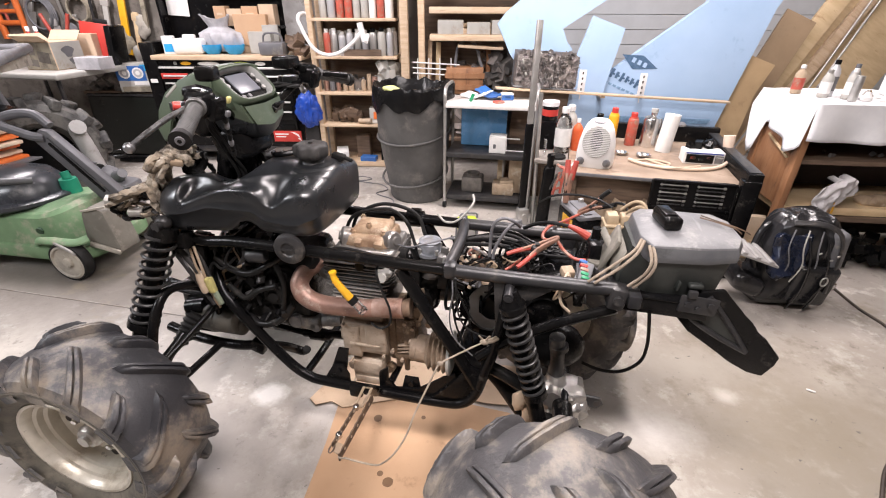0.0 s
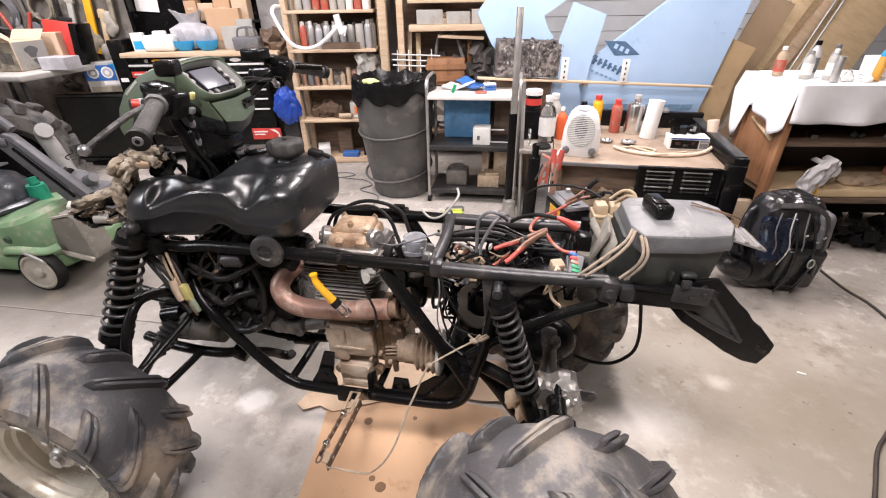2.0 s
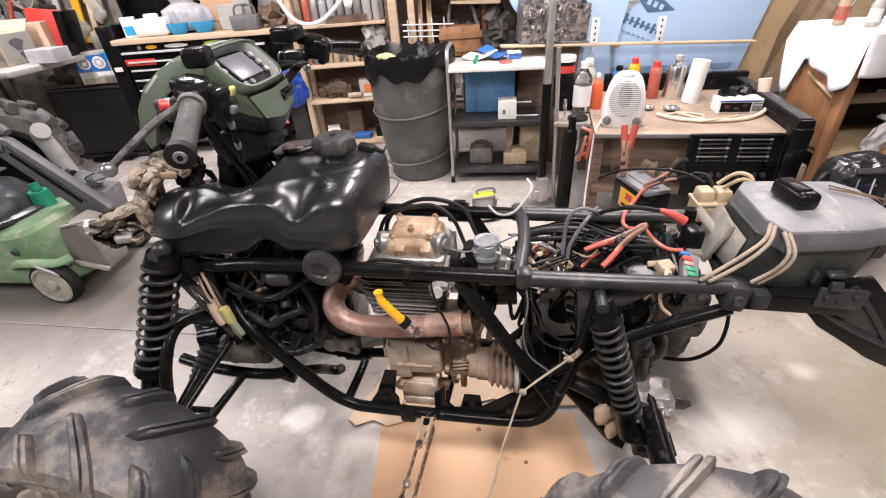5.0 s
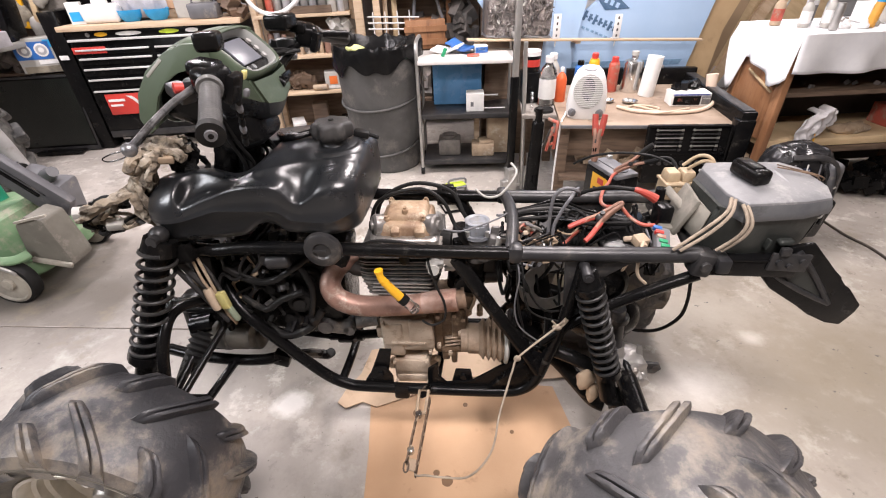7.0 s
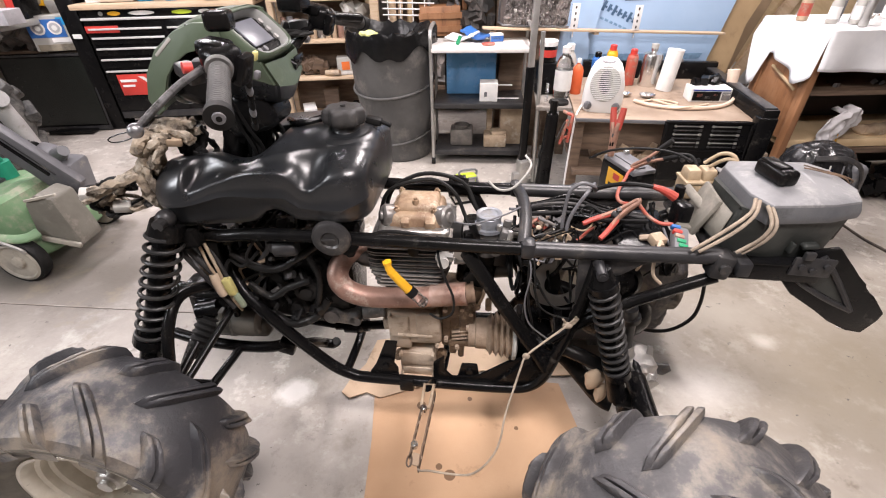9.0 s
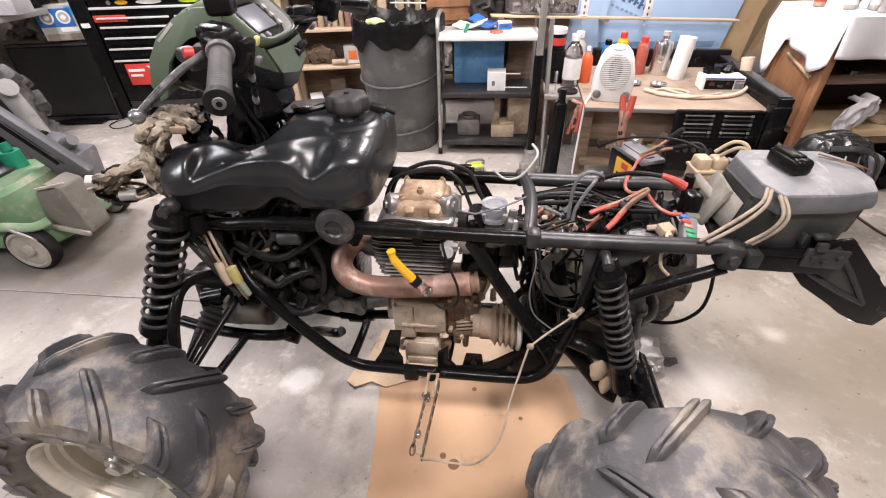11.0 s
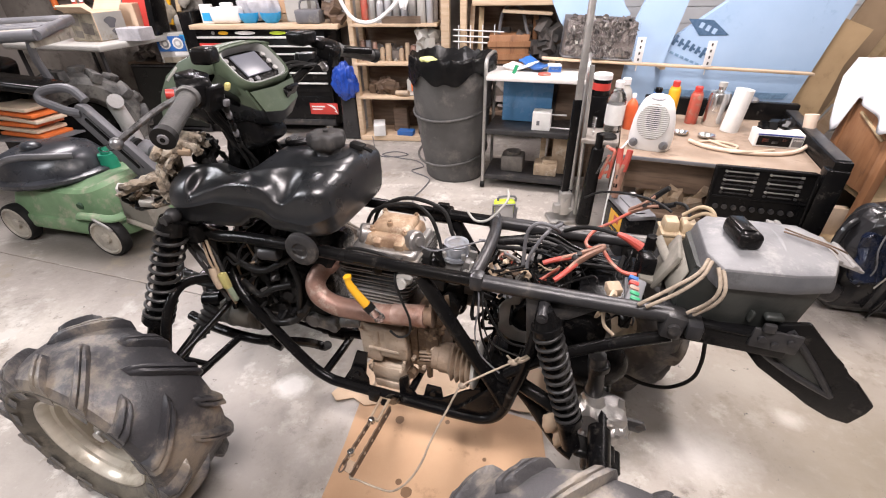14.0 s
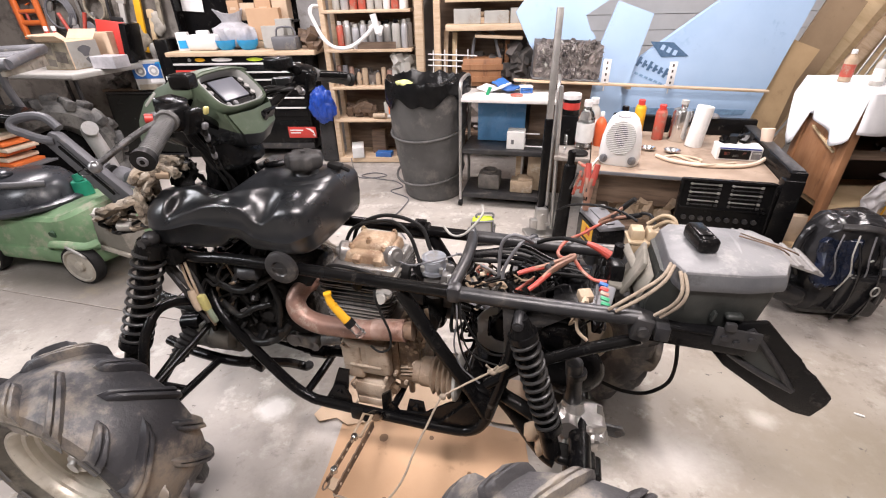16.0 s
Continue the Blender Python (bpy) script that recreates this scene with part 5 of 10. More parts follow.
part("pod_socket", Shape().rod((-0.336, -0.015, 1.120), (-0.350, -0.015, 1.128), 0.009), M_BLACK, pod)
part("chin_slot", Shape().box((-0.338, 0.005, 1.135), (0.004, 0.05, 0.010), (0, -14, 0), 0.002), M_BLACK, pod)
s = Shape()
rows = [[GAUGE @ Vector((x * k, y2 * k2, z)) for x, y2 in outer] for k, k2, z in ((0.98, 0.97, -0.02), (0.985, 0.965, 0.011), (0.95, 0.92, 0.013), (0.92, 0.87, 0.008), (0.89, 0.82, -0.006))]
s.grid(rows, True)
part("gauge_bezel", s, M_DUSTPALE, pod, "pale grey gauge surround")
s = Shape()
s.prism([(x * 0.93, y2 * 0.9) for x, y2 in outer], 0.006, GAUGE @ pose(0, 0, -0.012))
part("gauge_face", s, M_BLACK, pod)
part("display", Shape().box((0.005, 0.006, -0.003), (0.088, 0.058, 0.005), (0, 0, 0), 0.002).move(GAUGE), M_LCD, pod, "grey display screen")
part("gauge_panel", Shape().box((0.0, -0.034, -0.003), (0.14, 0.012, 0.005), (0, 0, 0), 0.002).box((-0.06, 0.004, -0.003), (0.02, 0.06, 0.005), (0, 0, 0), 0.002), M_LIGHTGREY, pod)
for x, y2 in ((-0.062, 0.025), (-0.062, 0.005), (-0.045, -0.034), (-0.02, -0.034), (0.062, 0.02), (0.062, 0.0), (0.062, -0.02)):
    part("gauge_button", Shape().rod((x, y2, -0.002), (x, y2, 0.003), 0.006).move(GAUGE), M_DUSTPL if x > 0 else M_GREYPL, pod)
# arched hood over the lamp, with a side flange
arch = [(-0.415, 1.238), (-0.46, 1.238), (-0.501, 1.224), (-0.55, 1.192), (-0.584, 1.149), (-0.601, 1.098), (-0.594, 1.066)]
s = Shape()
s.grid([[Vector((x, v, z - 0.012 * abs((v + 0.05) / 0.1) ** 3)) for x, z in arch] for v in (-0.152, -0.13, -0.10, -0.05, 0.0, 0.03, 0.052)])
thicken(part("pod_hood", s, M_OLIVE, pod, sharp=60), 0.005)
brow = [(-0.415, 1.226), (-0.46, 1.226), (-0.501, 1.212), (-0.55, 1.180), (-0.584, 1.137), (-0.601, 1.088), (-0.592, 1.056), (-0.572, 1.066), (-0.562, 1.10), (-0.545, 1.132), (-0.52, 1.158), (-0.49, 1.176), (-0.415, 1.19)]
for v in (-0.150, 0.044):
    part("hood_flange", Shape().prism(brow, 0.008, Matrix(((1, 0, 0, 0), (0, 0, -1, v), (0, 1, 0, 0), (0, 0, 0, 1))), 0.002), M_OLIVE, pod)
part("hood_vent", Shape().box((-0.475, -0.1545, 1.205), (0.012, 0.004, 0.036), (0, 20, 0), 0.001), M_BLACK, pod)
part("hood_highlight_strip", Shape().box((-0.53, -0.1575, 1.185), (0.05, 0.003, 0.006), (0, -38, 0), 0.001), M_LIGHTGREY, pod)
part("lamp_lens", Shape().ball((-0.575, -0.05, 1.10), 0.07, (0.4, 1.0, 0.7), 20, 12), M_GLASS, pod)
for v in (-0.105, 0.095):
    qpart("front_upright", Shape().box((-0.618, v, 0.60), (0.050, 0.028, 0.32), (0, 4, 0), 0.006).box((-0.645, v, 0.70), (0.06, 0.04, 0.05), (0, 0, 0), 0.008).rod((-0.63, v - 0.03, 0.52), (-0.63, v + 0.03, 0.52), 0.016), M_BLACK)
# dark filling between the rails: airbox, coils, harness clamps
qpart("regulator", Shape().box((-0.57, -0.02, 0.60), (0.12, 0.14, 0.14), (0, 10, 0), 0.02, 3), M_BLACK)
qpart("front_differential", Shape().ball((-0.64, -0.02, 0.435), 0.075, (1.1, 1.1, 0.85)).lathe([(0.0, -0.075), (0.034, -0.073), (0.042, -0.06), (0.044, -0.02), (0.047, -0.015), (0.047, -0.004), (0.044, 0.0), (0.044, 0.05), (0.038, 0.064), (0.0, 0.066)], 28, pose(-0.622, -0.112, 0.432, 0, 90, 0)).box((-0.655, -0.13, 0.455), (0.016, 0.03, 0.07), (0, 10, 0), 0.006).box((-0.60, -0.05, 0.40), (0.12, 0.14, 0.07), (0, 0, 0), 0.02, 3), M_DIFFCASE, "dust-filmed dark differential casting")
qpart("front_bulkhead", Shape().box((-0.705, -0.045, 0.425), (0.10, 0.13, 0.15), (0, 0, 0), 0.02, 3).box((-0.74, -0.07, 0.47), (0.06, 0.06, 0.16), (0, 6, 0), 0.012).rod((-0.72, -0.13, 0.48), (-0.66, -0.12, 0.49), 0.026), M_BLACK)
for dz in (0.0, -0.028):
    qpart("upper_link", Shape().sweep([(-0.82, -0.115, 0.590 + dz), (-0.76, -0.13, 0.580 + dz), (-0.676, -0.13, 0.568 + dz), (-0.60, -0.11, 0.555 + dz)], 0.0095, 10, 3), M_GLOSSBLACK)
for a, b, r in (((-0.672, -0.172, 0.745), (-0.573, -0.172, 0.541), 0.007), ((-0.655, -0.165, 0.74), (-0.60, -0.168, 0.655), 0.009), ((-0.60, -0.15, 0.745), (-0.555, -0.172, 0.60), 0.005)):
    qpart("thin_stay", Shape().rod(a, b, r, r, 10), M_GREYRUBBER)
qpart("guard_stub", Shape().sweep([(-0.46, -0.10, 0.335), (-0.44, -0.05, 0.29), (-0.43, -0.01, 0.245), (-0.405, 0.0, 0.232), (-0.39, 0.0, 0.245)], 0.016, 10, 3), M_BLACK)
s = Shape().box((-0.305, -0.085, 0.462), (0.10, 0.06, 0.05), (0, 6, 0), 0.014, 3).rod((-0.335, -0.12, 0.47), (-0.335, -0.07, 0.47), 0.022, 0.024, 20).rod((-0.27, -0.115, 0.455), (-0.27, -0.06, 0.455), 0.017, 0.019, 20).rod((-0.25, -0.09, 0.47), (-0.19, -0.08, 0.475), 0.02)
qpart("front_casting", s, M_FIN, "dirty alloy casting under the exhaust")
qpart("ignition_coil", Shape().lathe([(0.0, -0.03), (0.018, -0.03), (0.021, -0.026), (0.021, 0.02), (0.016, 0.028), (0.0, 0.03)], 20, pose(-0.396, -0.150, 0.728, 0, 84, 0)).box((-0.43, -0.145, 0.728), (0.03, 0.02, 0.03), (0, 0, 0), 0.005), M_GREYSTEEL)
# oily black castings, hoses and cans packed behind the front tubes
for c, r, n, turn in (((-0.45, -0.115, 0.625), 0.030, 0.05, (90, 0, 0)), ((-0.385, -0.118, 0.575), 0.036, 0.05, (90, 0, 10)), ((-0.48, -0.12, 0.535), 0.028, 0.05, (90, 10, 0)), ((-0.425, -0.105, 0.505), 0.034, 0.05, (80, 0, 0)), ((-0.345, -0.10, 0.645), 0.03, 0.04, (90, 0, 0)), ((-0.525, -0.125, 0.685), 0.022, 0.04, (70, 0, 20))):
    qpart("black_housing", Shape().lathe([(0.0, 0.5 * n), (r * 0.45, 0.5 * n), (r * 0.55, 0.36 * n), (r * 0.86, 0.34 * n), (r, 0.22 * n), (r, -0.5 * n), (0.0, -0.5 * n)], 22, pose(*c, *turn)), M_GLOSSBLACK)
for pts, r in ((((-0.55, -0.14, 0.70), (-0.50, -0.15, 0.67), (-0.44, -0.15, 0.66), (-0.38, -0.14, 0.69), (-0.33, -0.12, 0.72)), 0.011), (((-0.53, -0.14, 0.60), (-0.47, -0.155, 0.57), (-0.42, -0.15, 0.60), (-0.36, -0.14, 0.62)), 0.010), (((-0.50, -0.13, 0.50), (-0.44, -0.15, 0.47), (-0.37, -0.14, 0.49), (-0.33, -0.12, 0.54)), 0.012), (((-0.36, -0.13, 0.70), (-0.335, -0.14, 0.64), (-0.345, -0.14, 0.57), (-0.37, -0.13, 0.50)), 0.009)):
    qpart("hose", Shape().sweep(pts, r, 12, 5), M_GLOSSBLACK, "oily black hose")
qpart("radiator_fan", Shape().box((-0.42, 0.0, 0.58), (0.05, 0.22, 0.24), (0, -12, 0), 0.015).rod((-0.40, -0.01, 0.60), (-0.375, -0.01, 0.61), 0.08, 0.075, 24).box((-0.46, -0.05, 0.70), (0.10, 0.15, 0.07), (0, 5, 0), 0.015), M_BLACK)
s = Shape().box((-0.43, -0.010, 0.580), (0.34, 0.19, 0.30), (0, 6, 0), 0.03, 3)
bmesh.ops.subdivide_edges(s.bm, edges=s.bm.edges[:], cuts=3, use_grid_fill=True)
for v in s.bm.verts:
    v.co += Vector((noise.noise(v.co * 14), noise.noise(v.co * 14 + Vector((4, 0, 0))), noise.noise(v.co * 14 + Vector((0, 4, 0))))) * 0.02
qpart("radiator_shroud", s, M_GLOSSBLACK, "oily black shroud packed with hoses", sharp=20)
qpart("belt_housing", Shape().box((0.235, 0.055, 0.60), (0.09, 0.11, 0.16), (0, -12, 0), 0.03, 3).rod((0.245, -0.02, 0.545), (0.245, 0.09, 0.545), 0.058, 0.060, 28).rod((0.19, -0.045, 0.665), (0.19, 0.05, 0.665), 0.026), M_BLACK)
qpart("starter_motor", Shape().rod((0.06, 0.04, 0.56), (0.17, 0.04, 0.57), 0.04, 0.04, 24).rod((0.05, 0.04, 0.56), (0.06, 0.04, 0.56), 0.03).box((0.12, 0.0, 0.62), (0.06, 0.03, 0.05), (0, 0, 0), 0.008), M_GREYSTEEL)
qpart("steering_link", Shape().rod((-0.607, -0.135, 0.505), (-0.662, -0.385, 0.415), 0.0095).ball((-0.607, -0.135, 0.505), 0.017).rod((-0.607, -0.13, 0.52), (-0.607, -0.13, 0.47), 0.009).box((-0.59, -0.10, 0.52), (0.06, 0.04, 0.05), (0, 20, 0), 0.01), M_BLACK)
qpart("airbox", Shape().box((0.335, 0.05, 0.63), (0.12, 0.12, 0.11), (0, 5, 0), 0.03, 3), M_BLACKRUBBER)
qpart("rear_fender_tray", Shape().box((0.49, 0.03, 0.70), (0.15, 0.20, 0.02), (0, -3, 0), 0.006), M_BLACK)
qpart("chain_case", Shape().box((0.235, -0.02, 0.34), (0.12, 0.18, 0.10), (0, 20, 0), 0.02, 3), M_BLACK)

# rack box on the tail: tapered tub under a deep-sided, domed lid
EDGE = [(0.658, -0.168), (0.785, -0.152), (0.850, -0.128), (0.876, -0.07), (0.874, 0.03), (0.842, 0.066), (0.660, 0.056), (0.636, 0.02), (0.636, -0.115)]
LOW = [(0.672, -0.160), (0.792, -0.143), (0.836, -0.122), (0.852, -0.07), (0.852, 0.02), (0.825, 0.05), (0.655, 0.05), (0.590, 0.0), (0.600, -0.135)]


def box_loop(ring, z, k=1.0, sag=0.0):
    return [Vector((0.75 + (x - 0.75) * k, -0.05 + (v + 0.05) * k, z - sag * max(0, x - 0.74) / 0.1)) for x, v in ring]


s = Shape()
mid = [((x0 + 2 * x1) / 3, (v0 + 2 * v1) / 3) for (x0, v0), (x1, v1) in zip(LOW, EDGE)]
vs = s.grid([box_loop(LOW, 0.745, 0.95), box_loop(LOW, 0.785, 1.0), box_loop(mid, 0.856, 1.0), box_loop(mid, 0.866, 1.0)], True)
s.bm.faces.new(vs[0])
s.bm.faces.new(vs[-1])
bmesh.ops.recalc_face_normals(s.bm, faces=s.bm.faces[:])
bmesh.ops.bevel(s.bm, geom=[e for e in s.bm.edges if abs(e.verts[0].co.z - e.verts[1].co.z) > 0.02], offset=0.007, segments=2, affect="EDGES")
box = qpart("rack_box", s, M_RACKBOX, "black plastic tool box with dusty lid strapped on the tail", sharp=40)
s = Shape()
s.grid([box_loop(EDGE, 0.852, 1.030), box_loop(EDGE, 0.858, 1.040), box_loop(EDGE, 0.864, 1.042), box_loop(EDGE, 0.870, 1.036), box_loop(EDGE, 0.8885, 0.996, 0.004)], True)
lid = part("box_lid", s, M_BOXSKIRT, box, "sloping grey lid skirt", sharp=24)
s = Shape()
vs = s.grid([box_loop(EDGE, 0.886, 0.996, 0.004), box_loop(EDGE, 0.8895, 0.996, 0.004), box_loop(EDGE, 0.893, 0.982, 0.004), box_loop(EDGE, 0.895, 0.95, 0.004), box_loop(EDGE, 0.901, 0.75, 0.006), box_loop(EDGE, 0.906, 0.5, 0.006), box_loop(EDGE, 0.908, 0.25, 0.003)], True)
s.bm.faces.new(vs[0])
s.bm.faces.new(vs[-1])
part("lid_top", s, M_BOXLID, lid, "lid top caked in pale dust", sharp=24)
part("lid_ridge", Shape().sweep([(0.768, -0.146, 0.886), (0.772, -0.10, 0.896), (0.775, -0.04, 0.902), (0.770, 0.03, 0.894)], 0.007, 8, 4, 0.35), M_BOXLID, lid)
part("lid_ridge", Shape().sweep([(0.664, -0.135, 0.888), (0.668, -0.06, 0.897), (0.676, 0.02, 0.894)], 0.007, 8, 4, 0.35), M_BOXLID, lid)
part("box_latch", Shape().box((0.700, -0.066, 0.922), (0.042, 0.086, 0.034), (0, 2, 12), 0.010, 3).box((0.696, -0.062, 0.939), (0.030, 0.060, 0.008), (0, 2, 12), 0.003), M_BLACK, lid, "black raised latch")
s = Shape()
s.grid([[Vector((0.588, -0.005, 0.784)), Vector((0.597, -0.130, 0.784))], [Vector((0.604, 0.0, 0.815)), Vector((0.609, -0.124, 0.815))], [Vector((0.621, 0.008, 0.846)), Vector((0.620, -0.118, 0.846))]])
thicken(part("dusty_panel", s.move(Matrix.Translation((-0.004, 0, 0))), M_DUSTGREY, box, "dust-caked side panel"), 0.003)
part("box_rib", Shape().box((0.775, -0.150, 0.792), (0.034, 0.024, 0.014), (0, 0, 6), 0.006, 3).box((0.735, -0.154, 0.790), (0.007, 0.022, 0.024), (0, 10, 6), 0.003), M_RACKBOX, box)
for k, pts in enumerate((((0.636, -0.138, 0.893), (0.618, -0.168, 0.876), (0.578, -0.178, 0.838), (0.530, -0.172, 0.782)), ((0.641, -0.145, 0.893), (0.624, -0.174, 0.872), (0.590, -0.182, 0.832), (0.545, -0.174, 0.781)), ((0.650, -0.160, 0.890), (0.656, -0.186, 0.862), (0.648, -0.186, 0.826), (0.622, -0.172, 0.782)), ((0.658, -0.163, 0.889), (0.665, -0.188, 0.860), (0.657, -0.188, 0.824), (0.634, -0.172, 0.780)))):
    qpart("lashing_cord", Shape().sweep(pts, 0.0038, 8, 4), M_CORD, "dirty cream lashing cord")
qpart("strap_end", Shape().sweep([(0.795, 0.0, 0.910), (0.825, -0.012, 0.905), (0.868, -0.02, 0.896), (0.905, -0.01, 0.880), (0.93, 0.02, 0.86)], 0.0017, 8, 3), M_RUSTY, "thin brown strap end")
qpart("strap_end", Shape().sweep([(0.790, -0.012, 0.909), (0.82, -0.020, 0.905), (0.866, -0.03, 0.896), (0.892, -0.02, 0.878)], 0.0017, 8, 3), M_RUSTY)

qpart("rack_stay", Shape().sweep([(0.572, 0.03, 0.835), (0.588, -0.04, 0.820), (0.612, -0.10, 0.792), (0.646, -0.150, 0.762)], 0.010, 10, 4, 0.4), M_DUSTGREY, "flat dust-grey rack stay")
qpart("fender_stub", Shape().box((0.588, -0.035, 0.812), (0.012, 0.105, 0.10), (0, 22, -6), 0.005, 2).box((0.560, -0.03, 0.775), (0.05, 0.09, 0.012), (0, 10, 0), 0.005), M_DUSTGREY, "dust-grey fender stub before the box")

# tail bracket: moulded side plate with a recessed triangle between raised ribs
SIDE = Matrix(((1, 0, 0, 0), (0, 0, -1, -0.140), (0, 1, 0, 0), (0, 0, 0, 1)))
tb = qpart("mudguard_bracket", Shape().prism([(0.752, 0.700), (0.790, 0.658), (0.855, 0.617), (0.903, 0.581), (0.953, 0.556), (0.990, 0.550), (1.008, 0.590), (1.011, 0.614), (0.966, 0.664), (0.950, 0.668), (0.938, 0.690), (0.930, 0.694), (0.905, 0.716), (0.880, 0.748), (0.842, 0.788), (0.785, 0.775)], 0.014, SIDE, 0.004), M_BLACK, "black plastic mudguard bracket")
part("bracket_plate", Shape().prism([(0.800, 0.696), (0.918, 0.634), (0.822, 0.752), (0.806, 0.740)], 0.002, SIDE @ pose(0, 0, 0.014)), M_RACKBOX, tb, "dusty recessed panel")
part("bracket_rib", Shape().sweep([(0.775, -0.156, 0.712), (0.800, -0.158, 0.692), (0.860, -0.158, 0.656), (0.930, -0.157, 0.622)], 0.007, 8, 3), M_GREYSTEEL, tb)
part("bracket_rib", Shape().sweep([(0.812, -0.156, 0.768), (0.840, -0.158, 0.737), (0.885, -0.158, 0.682), (0.930, -0.157, 0.622)], 0.007, 8, 3), M_GREYSTEEL, tb)
part("bracket_rib", Shape().sweep([(0.790, -0.156, 0.715), (0.802, -0.158, 0.738), (0.822, -0.157, 0.756)], 0.005, 8, 3), M_RACKBOX, tb)
part("bracket_web", Shape().box((0.90, -0.10, 0.66), (0.16, 0.09, 0.012), (0, 42, 0), 0.004), M_RACKBOX, tb)

# foot peg carrier reaching out from the lower rail, and the cord tied to its end
ped = qpart("foot_peg_bracket", Shape().sweep([(-0.057, -0.315, 0.371), (-0.056, -0.250, 0.375), (-0.032, -0.250, 0.375), (-0.036, -0.315, 0.370)], 0.0042, 8, 0).sweep([(-0.058, -0.316, 0.370), (-0.034, -0.316, 0.370)], 0.0045, 8, 0), M_TAN, "rusty slotted steel foot peg carrier")
part("bracket_arm", Shape().sweep([(-0.045, -0.155, 0.262), (-0.045, -0.19, 0.295), (-0.045, -0.225, 0.345), (-0.044, -0.252, 0.366)], 0.016, 10, 3, 0.6), M_BLACK, ped)


def toothed(a, b, tall, pitch=0.012):
    """A thin upright strip from a to b with a saw-toothed upper edge."""
    a, b = Vector(a), Vector(b)
    n = max(2, int((b - a).length / pitch))
    top, low = [], []
    for i in range(n + 1):
        p = a.lerp(b, i / n)
        top.append(p + Vector((0, 0, tall * (0.5 if i % 2 else 0.36))))
        low.append(p - Vector((0, 0, tall * 0.5)))
    s = Shape()
    for off in (-0.0018, 0.0018):
        s.grid([[p + Vector((off, 0, 0)) for p in top], [p + Vector((off, 0, 0)) for p in low]])
    s.grid([[p + Vector((-0.0018, 0, 0)) for p in top], [p + Vector((0.0018, 0, 0)) for p in top]])
    s.grid([[p + Vector((-0.0018, 0, 0)) for p in low], [p + Vector((0.0018, 0, 0)) for p in low]])
    return s


for a, b, tall in (((-0.055, -0.315, 0.366), (-0.066, -0.450, 0.366), 0.020), ((-0.029, -0.255, 0.347), (-0.046, -0.462, 0.338), 0.027)):
    side = part("toothed_side", toothed(a, b, tall), M_RUSTY, ped, "saw-toothed rusty side plate")
    for i in range(5):
        p = Vector(a).lerp(Vector(b), 0.14 + 0.18 * i)
        part("side_hole", Shape().rod(p - Vector((0.003, 0, 0)), p + Vector((0.003, 0, 0)), 0.0038, 0.0038, 10), M_CREAM, side)
part("end_ring", Shape().sweep([(-0.066 + 0.006 * math.cos(b), -0.456 - 0.014 * math.sin(b), 0.362) for b in [2 * math.pi * i / 14 for i in range(15)]], 0.0022, 6, 0), M_RUSTY, ped)
part("bracket_plate", Shape().box((-0.056, -0.445, 0.352), (0.022, 0.030, 0.004), (0, 20, 0), 0.001), M_TAN, ped)
for x, v, z in ((-0.050, -0.325, 0.374), (-0.058, -0.425, 0.376)):
    part("bracket_bolt", Shape().rod((x, v, z - 0.006), (x, v, z + 0.006), 0.0085, 0.0085, 12).rod((x, v, z + 0.004), (x, v, z + 0.009), 0.005, 0.004, 8), M_CHROME, ped)
qpart("hanging_cord", Shape().sweep([(0.318, -0.176, 0.575), (0.288, -0.220, 0.586), (0.230, -0.270, 0.578), (0.189, -0.305, 0.567), (0.178, -0.325, 0.552), (0.164, -0.357, 0.521), (0.152, -0.385, 0.497), (0.143, -0.413, 0.475), (0.138, -0.437, 0.458), (0.128, -0.460, 0.440), (0.111, -0.474, 0.414), (0.090, -0.482, 0.390), (0.066, -0.482, 0.370), (0.023, -0.479, 0.364), (-0.018, -0.474, 0.360), (-0.038, -0.470, 0.350), (-0.046, -0.462, 0.342)], 0.0025, 8, 5), M_CORD, "frayed tan cord hanging from the frame")
qpart("skid_bracket", Shape().prism([(-0.048, 0.255), (-0.045, 0.345), (-0.014, 0.372), (-0.015, 0.32), (0.008, 0.289), (0.083, 0.30), (0.127, 0.336), (0.163, 0.366), (0.20, 0.386), (0.225, 0.32), (0.20, 0.258)], 0.008, Matrix(((1, 0, 0, 0), (0, 0, -1, -0.145), (0, 1, 0, 0), (0, 0, 0, 1)))), M_BLACK)
qpart("skid_bracket", Shape().prism([(-0.182, 0.41), (-0.148, 0.41), (-0.172, 0.268), (-0.235, 0.268)], 0.008, Matrix(((1, 0, 0, 0), (0, 0, -1, -0.135), (0, 1, 0, 0), (0, 0, 0, 1)))), M_BLACK)
qpart("rail_lug", Shape().box((-0.125, -0.166, 0.262), (0.045, 0.02, 0.05), (0, 0, 0), 0.008), M_BLACK)
qpart("cord_knot", Shape().ball((0.290, -0.218, 0.585), 0.0095, (1.3, 0.8, 0.9)).rod((0.290, -0.216, 0.585), (0.304, -0.222, 0.610), 0.0030).rod((0.290, -0.216, 0.585), (0.276, -0.220, 0.606), 0.0026).sweep([(0.290, -0.216, 0.585), (0.306, -0.196, 0.572), (0.322, -0.172, 0.566)], 0.0055, 8, 3), M_CORD)
qpart("cord_knot", Shape().ball((0.189, -0.305, 0.567), 0.0080, (1.1, 0.8, 1.1)), M_CORD)
qpart("axle_tube", Shape().rod((0.492, -0.045, 0.50), (0.506, -0.045, 0.345), 0.0235, 0.0245, 24).rod((0.500, -0.045, 0.470), (0.502, -0.045, 0.455), 0.029, 0.029, 24), M_GREYSTEEL, "dull steel strut tube")
